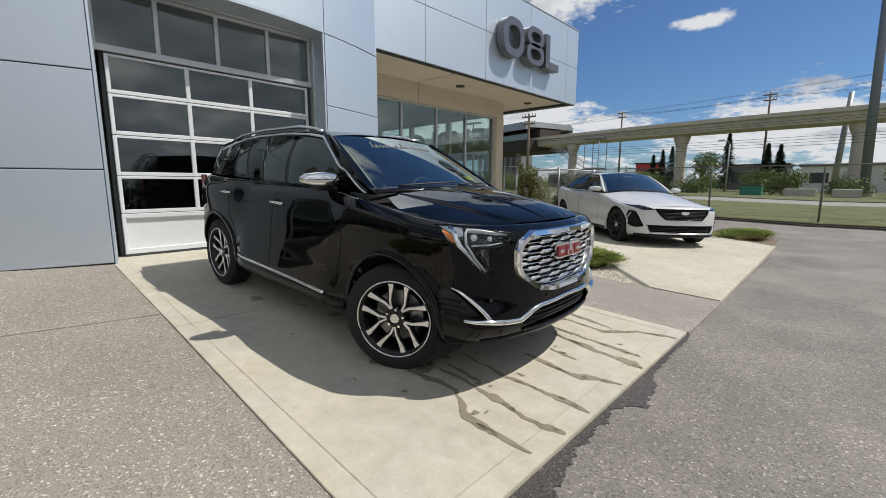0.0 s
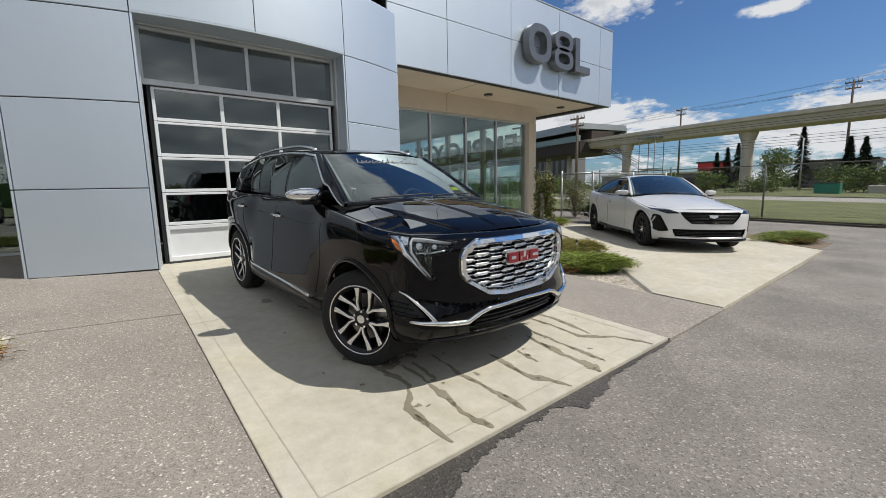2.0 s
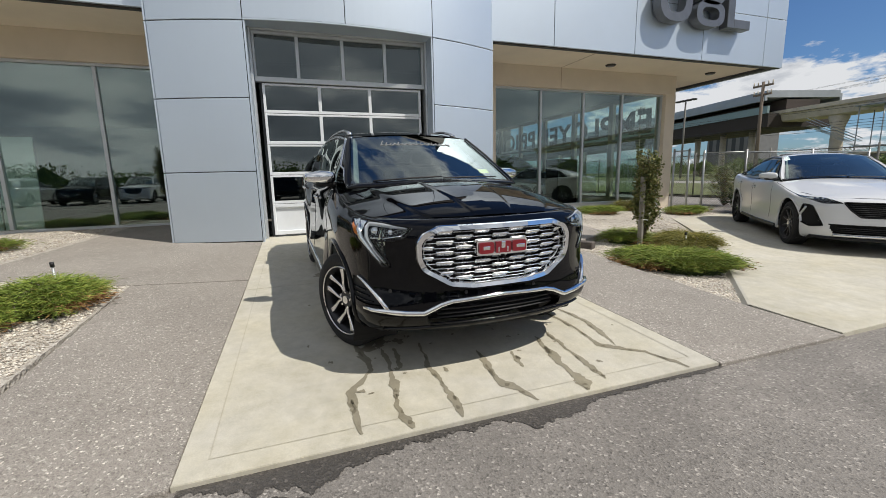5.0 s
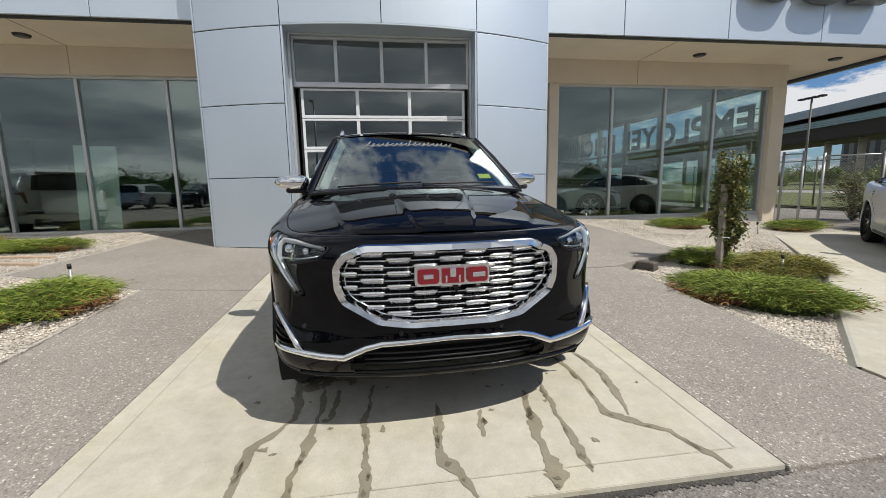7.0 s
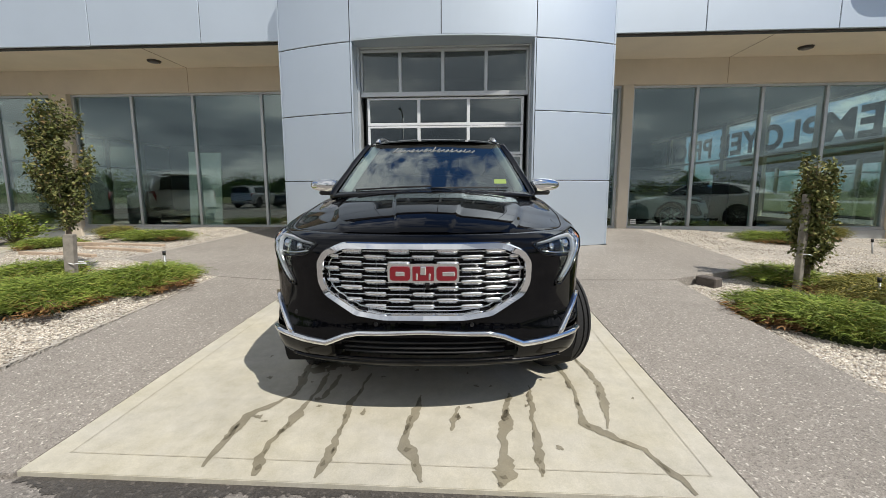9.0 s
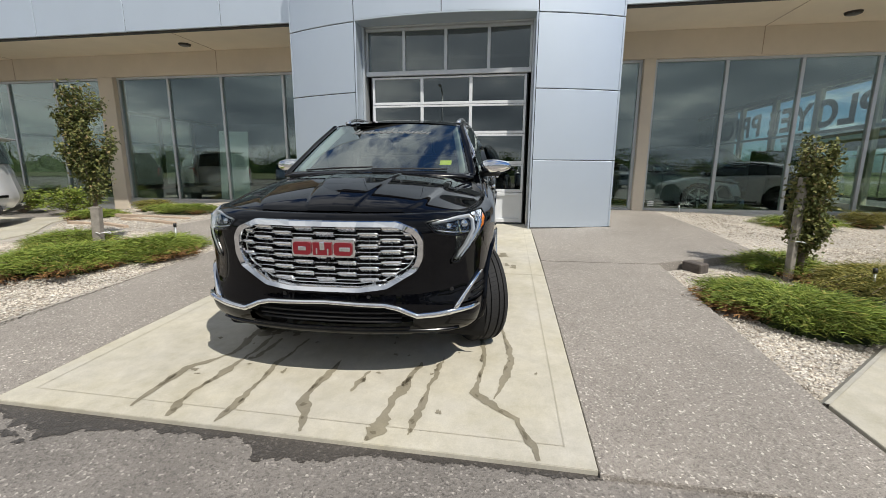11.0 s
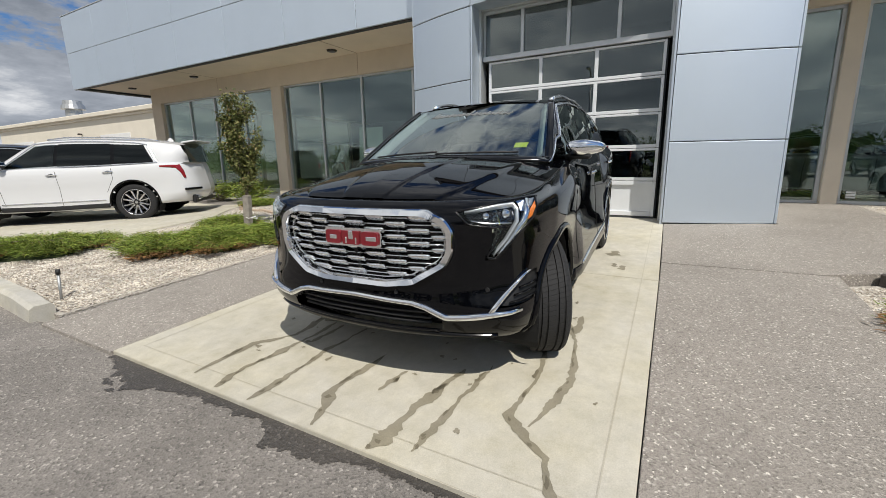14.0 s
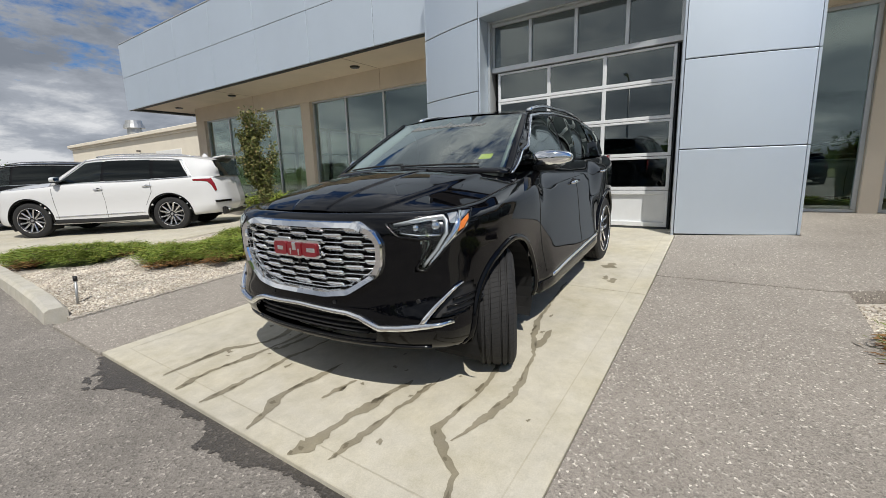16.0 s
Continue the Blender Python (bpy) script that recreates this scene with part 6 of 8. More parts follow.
    bm = box_bm(-0.002, 0.002, -0.045, 0.045, -0.032, 0.032, 0)
    bm.transform(pose(0.875, 0.51, 1.215, 0, -62, 0))
    part("sticker", bm, M_YELLOW, car, "yellow price sticker inside the windscreen")
    # unreadable pale script along the head of the windscreen, as slanting bars on a wavy line
    f, hh = SUV["cabin"]["screen"]

    def on_screen(v, t):
        x = (f[0] + (f[1] - f[0]) * v * v) * (1 - t) + (hh[0] + (hh[1] - hh[0]) * v * v) * t
        z = (f[3] - 0.03 * v * v) * (1 - t) + (hh[3] - hh[4] * v * v) * t + 0.010 * math.sin(math.pi * t)
        return Vector((x, v * (f[2] * (1 - t) + hh[2] * t), z)) + Vector((0.5, 0, 0.85)) * 0.004

    script = thing_part("screen_script", car, Matrix())
    up = [(0.48, 0, 0.88)]
    base = [on_screen(-0.56 + 1.08 * k / 60, 0.755 + 0.012 * math.sin(k * 1.25)) for k in range(61)]
    ribbon("bar", base, up * 61, 0.0035, 0.0008, M_SCRIPT, script, label="grey script bar on the glass")
    for k in range(19):
        v = -0.56 + 1.06 * k / 18
        tall = 0.11 if k in (0, 9) else 0.045 + 0.02 * (k % 3 == 1)
        ribbon("bar", [on_screen(v, 0.75), on_screen(v + 0.030, 0.75 + tall * 0.6), on_screen(v + 0.048, 0.75 + tall)], up * 3, 0.0038, 0.0008, M_SCRIPT, script)


suv_front(suv, sh)


# ---- white sport sedan on the next pad ----
CT_GRILLE = [(-0.53, 0.712), (0.53, 0.712), (0.47, 0.62), (0.36, 0.520), (-0.36, 0.520), (-0.47, 0.62)]
CT_LOW = [(-0.66, 0.425), (0.66, 0.425), (0.60, 0.28), (-0.60, 0.28)]


def ct_lamp(s):
    return [(s * 0.535, 0.700), (s * 0.66, 0.752), (s * 0.80, 0.810), (s * 0.868, 0.825), (s * 0.864, 0.755), (s * 0.72, 0.690)]


def ct_vent(s):
    return [(s * 0.745, 0.50), (s * 0.800, 0.650), (s * 0.862, 0.665), (s * 0.880, 0.42), (s * 0.81, 0.36), (s * 0.70, 0.385)]


SEDAN = {
    "plan": [(2.30, 0), (2.285, 0.28), (2.22, 0.55), (2.08, 0.76), (1.85, 0.87), (1.47, 0.92), (0.5, 0.915), (-0.6, 0.92), (-1.5, 0.925), (-2.05, 0.86), (-2.38, 0.6), (-2.46, 0)],
    "levels": [(0.18, 0.18, 0.25, -0.15, 0.90, 0.12), (0.21, 0.20, 0.29, -0.03, 0.955, 0.05), (0.28, 0.26, 0.36, 0.02, 0.975, 0.0), (0.36, 0.36, 0.46, 0.035, 0.98, 0.0), (0.46, 0.48, 0.58, 0.03, 0.98, 0.0), (0.56, 0.60, 0.70, 0.015, 0.99, 0.0),
               (0.65, 0.72, 0.82, 0.0, 1.0, 0.0), (0.715, 0.83, 0.92, -0.03, 1.0, 0.02), (0.75, 0.90, 0.99, -0.07, 0.985, 0.05), (0.765, 0.945, 1.03, -0.12, 0.95, 0.09), (0.765, 0.955, 1.04, -0.2, 0.88, 0.15)],
    "axles": (1.4735, -1.4735), "R": 0.335, "arch": 0.385, "half": 0.935, "rim": 0.248, "tyre_w": 0.235, "wheel": BLACK_SPOKES, "steer": 0.0,
    "paint": M_WHITEPAINT, "pillar": M_WHITEPAINT,
    "cuts": [CT_GRILLE, CT_LOW, ct_lamp(1), ct_lamp(-1), ct_vent(1), ct_vent(-1)],
    "hood": {"wf": 0.66, "xb": 0.70, "bow": 0.14, "zb": 1.005, "crown": 0.035, "creases": [(0.6, 0.03, 0.012)]},
    "cabin": {"screen": ((0.84, 0.60, 0.77, 1.01), (0.0, -0.10, 0.59, 1.405, 0.04)),
              "top": [(-2.05, 1.10), (-1.5, 1.27), (-1.0, 1.375), (-0.5, 1.43), (-0.15, 1.425), (0.0, 1.405), (0.4, 1.22), (0.85, 1.0)],
              "width": [(-2.05, 0.62), (-1.0, 0.61), (0.0, 0.60), (0.85, 0.76)], "shoulder": 0.05,
              "belt": [(-2.1, 1.04), (-1.0, 0.99), (0.9, 0.955)], "tail": (-2.12, 0.66, 1.06), "side": ((-2.06, -1.98), (0.72, -0.06)),
              "panes": [((-0.32, -0.36), (0.56, 0.0), 0.08, 0.86, M_TINTGLASS), ((-1.12, -1.0), (-0.38, -0.42), 0.10, 0.86, M_PRIVACY), ((-1.62, -1.40), (-1.18, -1.06), 0.16, 0.80, M_PRIVACY)],
              "trims": [[(0.62, 0.02), (-0.03, 0.92), (-0.6, 0.95), (-1.3, 0.88), (-1.72, 0.2)]], "trim_mat": M_GLOSSBLACK, "seat_x": -0.25},
    "gaps": [[(0.66, 0.92), (0.66, 0.6), (0.62, 0.30)], [(-0.38, 0.95), (-0.42, 0.6), (-0.42, 0.30)], [(-1.20, 0.98), (-1.22, 0.75), (-1.02, 0.5)]],
    "handles": [(-0.28, 0.82), (-1.20, 0.86)], "handle_mat": M_WHITEPAINT, "mirror": (0.52, 0.955, 1.04), "mirror_mat": M_WHITEPAINT,
}


def sedan_front(car, sh):
    grille = thing_part("grille", car, Matrix())
    nose_patch("grille_backing", sh, [(y * 1.02, z) for y, z in CT_GRILLE], -0.03, M_UNDER, grille, fine=0.05)
    for k in range(7):
        z = 0.54 + 0.025 * k
        ys = [y for y in np.linspace(0, 0.55, 100) if inside(CT_GRILLE, y, z)]
        if ys:
            nose_strip("grille_bar", sh, [(-max(ys), z), (max(ys), z)], 0.004, 0.008, M_TRIM, grille, off=-0.02, step=0.08)
    nose_strip("grille_frame", sh, rounded(CT_GRILLE, 0.03), 0.008, 0.008, M_GLOSSBLACK, grille, True)
    bm = bmesh.new()
    o = [(-0.080, 0.672), (0.080, 0.672), (0.068, 0.632), (0.0, 0.612), (-0.068, 0.632)]
    f = bm.faces.new([bm.verts.new((sh.front(y, z) + 0.006, y, z)) for y, z in o])
    ex = bmesh.ops.extrude_face_region(bm, geom=[f])
    for v in ex["geom"]:
        if isinstance(v, bmesh.types.BMVert):
            v.co.x += 0.015
    bmesh.ops.recalc_face_normals(bm, faces=bm.faces[:])
    part("emblem", bm, M_SATIN, grille, "plain chrome shield emblem")
    low = thing_part("lower_intake", car, Matrix())
    nose_patch("intake_back", sh, [(y * 1.02, z) for y, z in CT_LOW], -0.05, M_UNDER, low, fine=0.05)
    for z in (0.315, 0.34, 0.365):
        nose_strip("slat", sh, [(-0.56, z), (0.56, z)], 0.005, 0.01, M_TRIM, low, off=-0.025, step=0.08)
    nose_strip("lip_trim", sh, [(-0.60, 0.264), (0.60, 0.264)], 0.012, 0.014, M_SATIN, car, off=0.012, label="silver lower lip")
    nose_strip("splitter", sh, [(-0.78, 0.222), (0.78, 0.222)], 0.02, 0.03, M_GLOSSBLACK, car, off=0.01)
    for s in (1, -1):
        lamp = thing_part("headlamp", car, Matrix())
        nose_patch("lamp_bowl", sh, ct_lamp(s), -0.03, M_LAMPBOWL, lamp)
        nose_patch("lens", sh, ct_lamp(s), 0.003, M_LENS, lamp)
        nose_strip("lens_rim", sh, rounded(ct_lamp(s), 0.01), 0.004, 0.004, M_GLOSSBLACK, lamp, True)
        for yy in (0.63, 0.70, 0.77):
            bm = bmesh.new()
            bmesh.ops.create_uvsphere(bm, u_segments=10, v_segments=6, radius=0.018, matrix=Matrix.Translation((sh.front(s * yy, 0.73 + (yy - 0.6) * 0.22) - 0.02, s * yy, 0.73 + (yy - 0.6) * 0.22)))
            part("projector", bm, M_SATIN, lamp, smooth=True)
        vent = thing_part("bumper_vent", car, Matrix())
        nose_patch("vent_back", sh, ct_vent(s), -0.05, M_UNDER, vent)
        nose_strip("light_blade", sh, [(s * 0.845, 0.63), (s * 0.865, 0.52), (s * 0.862, 0.43)], 0.012, 0.012, M_DRL, vent, label="upright light blade")
        nose_strip("vent_rim", sh, rounded(ct_vent(s), 0.02), 0.007, 0.008, M_GLOSSBLACK, vent, True)
        flank_strip("sill_cladding", sh, [(0.98, 0.235), (0.0, 0.225), (-1.0, 0.25)], 0.03, 0.012, M_GLOSSBLACK, car, s)


CT_AT = on_slope(-3.759, 10.602, -41.4, 0.008)
sedan, ct_sh = vehicle("sport_sedan", SEDAN, "white sport sedan with black grille on a display pad", CT_AT)
sedan_front(sedan, ct_sh)

# ---- white three-row vehicle to the south ----
LARGE = {
    "plan": [(2.36, 0), (2.34, 0.3), (2.26, 0.6), (2.10, 0.82), (1.85, 0.92), (1.43, 0.965), (0.5, 0.96), (-0.6, 0.965), (-1.6, 0.965), (-2.2, 0.90), (-2.52, 0.62), (-2.60, 0)],
    "levels": [(0.26, 0.26, 0.34, -0.15, 0.90, 0.12), (0.29, 0.285, 0.38, -0.03, 0.955, 0.06), (0.37, 0.35, 0.45, 0.02, 0.975, 0.0), (0.48, 0.45, 0.54, 0.035, 0.985, -0.05), (0.58, 0.56, 0.64, 0.03, 0.985, -0.05), (0.70, 0.70, 0.76, 0.015, 0.99, -0.03),
               (0.84, 0.84, 0.90, 0.0, 1.0, 0.0), (0.95, 0.96, 1.02, -0.03, 1.0, 0.02), (1.02, 1.05, 1.12, -0.06, 0.99, 0.05), (1.05, 1.12, 1.18, -0.11, 0.96, 0.08), (1.05, 1.14, 1.19, -0.2, 0.89, 0.13)],
    "axles": (1.4315, -1.4315), "R": 0.385, "arch": 0.445, "half": 0.975, "rim": 0.27, "tyre_w": 0.235, "wheel": TWIN_SPOKES, "steer": 0.0,
    "lip": 0.016, "lip_mat": M_GLOSSBLACK,
    "paint": M_WHITEPAINT, "pillar": M_WHITEPAINT, "cuts": [],
    "hood": {"wf": 0.72, "xb": 0.98, "bow": 0.14, "zb": 1.21, "crown": 0.030, "creases": [(0.6, 0.03, 0.012)]},
    "cabin": {"screen": ((1.10, 0.88, 0.77, 1.215), (0.36, 0.26, 0.63, 1.69, 0.045)),
              "top": [(-2.42, 1.60), (-1.8, 1.69), (-1.0, 1.735), (-0.3, 1.745), (0.1, 1.73), (0.36, 1.695), (0.7, 1.49), (1.1, 1.21)],
              "width": [(-2.42, 0.64), (-1.0, 0.66), (0.0, 0.65), (0.36, 0.64), (1.1, 0.79)], "shoulder": 0.05,
              "belt": [(-2.5, 1.21), (-1.0, 1.17), (1.0, 1.14)], "tail": (-2.56, 0.72, 1.19), "side": ((-2.52, -2.34), (1.02, 0.29)),
              "panes": [((-0.02, -0.06), (0.86, 0.30), 0.06, 0.86, M_TINTGLASS), ((-1.05, -1.05), (-0.08, -0.12), 0.06, 0.86, M_PRIVACY), ((-1.84, -1.66), (-1.12, -1.12), 0.12, 0.84, M_PRIVACY)],
              "trims": [[(0.90, 0.02), (0.3, 0.93), (-0.6, 0.94), (-1.5, 0.92), (-1.72, 0.86), (-1.92, 0.06), (-1.0, 0.02), (0.90, 0.02)]], "trim_mat": M_SATIN, "rail": (-1.95, 0.1), "rail_h": 0.035, "rail_mat": M_SATIN, "seat_x": 0.05},
    "gaps": [[(0.92, 1.10), (0.90, 0.7), (0.86, 0.40)], [(-0.08, 1.13), (-0.12, 0.75), (-0.12, 0.38)], [(-1.08, 1.15), (-1.10, 0.90), (-0.95, 0.62)]],
    "handles": [(-0.02, 1.0), (-1.02, 1.03)], "handle_mat": M_CHROME, "mirror": (0.80, 1.01, 1.25), "mirror_mat": M_WHITEPAINT,
}


def large_details(car, sh):
    for s in (1, -1):
        flank_strip("sill_cladding", sh, [(0.95, 0.34), (0.0, 0.33), (-0.95, 0.35)], 0.05, 0.012, M_TRIM, car, s)
        flank_strip("sill_chrome", sh, [(0.92, 0.44), (-0.90, 0.46)], 0.010, 0.012, M_SATIN, car, s)
        # tail lamp: a blade along the side that drops at the corner
        pts = []
        for x, z in dense([(-1.98, 1.12), (-2.15, 1.115), (-2.30, 1.10)], 0.03):
            pts.append((x, s * (sh.flank(x, z) + 0.004), z))
        ribbon("tail_lamp", pts, [(-0.3, s, 0)] * len(pts), [0.02 + 0.02 * i / len(pts) for i in range(len(pts))], 0.012, M_REDLENS, car, label="red wrap-round tail lamp")
        pts = []
        for x, z in dense([(-2.28, 1.13), (-2.36, 1.0), (-2.40, 0.86)], 0.03):
            pts.append((x, s * (sh.flank(x, z) + 0.004), z))
        ribbon("tail_lamp", pts, [(-0.7, s, 0)] * len(pts), [0.06 - 0.04 * i / len(pts) for i in range(len(pts))], 0.014, M_REDLENS, car)
        bm = box_bm(-0.07, 0.07, -0.11, 0.11, -0.03, 0.03, 0.02)
        bm.transform(pose(-2.52, s * 0.52, 0.40))
        part("exhaust_tip", bm, M_CHROME, car)
        bm = box_bm(-0.06, 0.04, -0.2, 0.2, -0.025, 0.025, 0.01)
        bm.transform(pose(-2.50, s * 0.70, 0.62, 0, 0, -s * 28))
        part("reflector", bm, M_GLOSSBLACK, car)
        shp = [(s * 0.50, 1.0), (s * 0.85, 1.04), (s * 0.87, 0.98), (s * 0.55, 0.94)]
        nose_patch("headlamp", sh, shp, 0.004, M_GLOSSBLACK, car)
    bm = box_bm(-0.17, 0.12, -0.60, 0.60, -0.018, 0.018, 0.012)
    bm.transform(pose(-2.46, 0, 1.625, 0, 8, 0))
    part("roof_spoiler", bm, car_paint(car), car)
    bm = box_bm(-0.03, 0.05, -0.72, 0.72, -0.10, 0.08, 0.02)
    bm.transform(pose(-2.50, 0, 0.40))
    part("rear_valance", bm, M_TRIM, car)
    nose_patch("grille", sh, [(-0.48, 0.98), (0.48, 0.98), (0.40, 0.70), (0.2, 0.62), (-0.2, 0.62), (-0.40, 0.70)], 0.006, M_GLOSSBLACK, car, "dark mesh grille")
    nose_strip("grille_frame", sh, [(-0.48, 0.98), (0.48, 0.98), (0.40, 0.70), (0.2, 0.62), (-0.2, 0.62), (-0.40, 0.70)], 0.012, 0.014, M_CHROME, car, True)
    bm = bmesh.new()
    bmesh.ops.create_cone(bm, cap_ends=True, segments=10, radius1=0.05, radius2=0.012, depth=0.07, matrix=Matrix.Translation((-1.95, 0, 1.70)) @ Matrix.Diagonal((1.6, 0.5, 1, 1)))
    part("roof_aerial", bm, car_paint(car), car)


def car_paint(car):
    return next(o for o in car.children if o.name.startswith("body")).data.materials[0]


XT_AT = on_slope(-3.92, -7.41, -47.98, 0.014)
large, xt_sh = vehicle("large_suv", LARGE, "white three-row SUV on a concrete display pad", XT_AT)
large_details(large, xt_sh)

DARK = dict(LARGE, paint=M_BLACKPAINT, pillar=M_BLACKPAINT, mirror_mat=M_BLACKPAINT)
dark_suv, dk_sh = vehicle("large_suv", DARK, "black SUV parked beyond the white one", on_slope(-3.2, -11.6, -47.0, 0.014), "parked cars")
large_details(dark_suv, dk_sh)
# showroom car and the row of stock across the yard, seen in the glass
SHOW = dict(SEDAN, paint=M_GREYPAINT, pillar=M_GREYPAINT, mirror_mat=M_GREYPAINT, handle_mat=M_GREYPAINT, wheel={"spokes": [(60 * i, 0, 0.05, 0.035) for i in range(6)], "bright": M_WHITE})
show_car, sc_sh = vehicle("showroom_sedan", SHOW, "grey sedan with bright wheels inside the showroom", pose(-11.6, 7.3, 0.241, 0, 0, 65), "parked cars")
sedan_front(show_car, sc_sh)
inner = copy_thing(dark_suv, pose(-14.0, 9.7, 0.241, 0, 0, 105))
tagged(inner, "black SUV standing inside the dim showroom", "car", "parked cars")
SILVER = dict(LARGE, paint=M_SILVERPAINT, pillar=M_SILVERPAINT, mirror_mat=M_SILVERPAINT)
silver_suv, sv_sh = vehicle("large_suv", SILVER, "silver SUV in a row of parked stock", pose(15.5, -1.5, -0.028, 0, 0, 2), "parked cars")
large_details(silver_suv, sv_sh)
for x, y, a, src in ((15.3, -4.6, 181, "d"), (15.8, -7.8, 179, "w"), (15.4, 1.6, 3, "d"), (15.6, 4.8, 180, "s"), (15.2, 8.0, 1, "d"), (15.7, -10.9, 182, "d"), (15.5, 11.2, 178, "w"), (15.4, -14.1, 1, "s"), (15.6, 14.4, 180, "d")):
    ob = {"d": dark_suv, "w": large, "s": silver_suv}[src]
    c = copy_thing(ob, pose(x, y, -0.028, 0, 0, a))
    tagged(c, {"d": "black", "w": "white", "s": "silver"}[src] + " SUV in a row of parked stock", "car", "parked cars")


# ---- planting ----
def bed_h(x, y):
    return h(x, y) + sink(x, y)


def blades(rnd, centres, n, length, width, rise, spread=0.35):
    """Many slim leaning blades, each a folded pair of triangles; centres: (x, y, z, outward angle, weight)."""
    verts, faces = [], []
    for _ in range(n):
        cx, cy, cz, a0 = centres[rnd.randrange(len(centres))]
        a = a0 + rnd.gauss(0, 0.7)
        ln = length * rnd.uniform(0.5, 1.3)
        up = rise * rnd.uniform(-0.2, 1.2)
        p = Vector((cx + rnd.gauss(0, spread * 0.2), cy + rnd.gauss(0, spread * 0.2), cz + rnd.gauss(0, 0.02)))
        d = Vector((math.cos(a), math.sin(a), up)).normalized()
        s = d.cross(Vector((rnd.gauss(0, 1), rnd.gauss(0, 1), 1.2))).normalized() * width * rnd.uniform(0.6, 1.4)
        k = len(verts)
        mid = p + d * ln * 0.45
        tip = p + d * ln + Vector((0, 0, -0.15 * ln))
        verts += [p, mid + s, mid - s, tip]
        faces += [(k, k + 1, k + 2), (k + 1, k + 3, k + 2)]
    return verts, faces


def juniper(x, y, rx, ry, height, seed, turn=0.0, material=None, dead=0.06, dense_n=20000, label="low spreading green juniper shrub on gravel"):
    rnd = random.Random(seed)
    ob = thing("juniper_shrub", label, "shrub", Matrix.Translation((x, y, bed_h(x, y) - 0.015)) @ pose(0, 0, 0, 0, 0, turn), "juniper shrubs")
    # branches creep outwards and lift at the tips
    centres, wood_v, wood_f = [], [], []
    for b in range(46):
        a = 2 * math.pi * b / 46 + rnd.uniform(-0.1, 0.1)
        reach = rnd.uniform(0.55, 1.06) * (1 + 0.12 * math.sin(3 * a + seed))
        pts = []
        hgt = height * rnd.uniform(0.55, 1.15)
        for k in range(6):
            t = k / 5
            r = reach * t
            wob = a + 0.25 * math.sin(t * 4 + b)
            pts.append(Vector((rx * r * math.cos(wob), ry * r * math.sin(wob), 0.015 + hgt * math.sin(math.pi * (0.12 + 0.62 * t)) * (1 - 0.35 * t * t))))
        v, f = tube_data(pts, [0.011, 0.009, 0.007, 0.005, 0.004, 0.002], 4)
        k0 = len(wood_v)
        wood_v += v
        wood_f += [tuple(i + k0 for i in q) for q in f]
        for k in range(1, 6):
            for _ in range(1 + 2 * k):
                t = rnd.random()
                p = pts[k - 1].lerp(pts[k], t)
                centres.append((p.x, p.y, p.z, math.atan2(p.y, p.x)))
    piece("branchwork", mesh_of("branchwork", wood_v, wood_f, M_BARK), ob)
    # mound hides the gravel; its dark tone paints the shade between the needles
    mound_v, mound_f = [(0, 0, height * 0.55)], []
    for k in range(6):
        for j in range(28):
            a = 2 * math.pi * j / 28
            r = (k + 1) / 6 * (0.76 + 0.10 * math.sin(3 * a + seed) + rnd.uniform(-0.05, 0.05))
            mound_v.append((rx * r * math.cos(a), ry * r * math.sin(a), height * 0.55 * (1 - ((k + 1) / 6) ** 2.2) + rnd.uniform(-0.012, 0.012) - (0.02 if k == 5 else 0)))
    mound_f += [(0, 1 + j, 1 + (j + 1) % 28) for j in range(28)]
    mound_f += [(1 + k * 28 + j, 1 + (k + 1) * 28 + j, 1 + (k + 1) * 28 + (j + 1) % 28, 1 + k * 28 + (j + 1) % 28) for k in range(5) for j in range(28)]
    piece("shade_mound", mesh_of("shade_mound", mound_v, mound_f, M_UNDERSHRUB, True), ob)
    n = int(dense_n * 1.5 * rx * ry / 0.5)
    fine = math.hypot(x + 0.5, y - 2.8) < 5.2
    n = int(n * 1.9) if fine else n
    v, f = blades(rnd, centres, n, 0.082, 0.0030, 0.58)
    piece("foliage", mesh_of("foliage", v, f, material or M_JUNIPER), ob)
    if dead:
        rim = [c for c in centres if rnd.random() < 0.15 and (c[0] / rx) ** 2 + (c[1] / ry) ** 2 > 0.35]
        low = [(c[0], c[1], max(0.02, c[2] * 0.6), c[3]) for c in rim if math.sin(c[3] * 2 + seed) > 0.35]
        if low:
            v, f = blades(rnd, low, int(n * dead), 0.08, 0.006, 0.2)
            piece("dry_foliage", mesh_of("dry_foliage", v, f, M_JUNIPER_DEAD), ob, "brown dry sprays")
    return ob


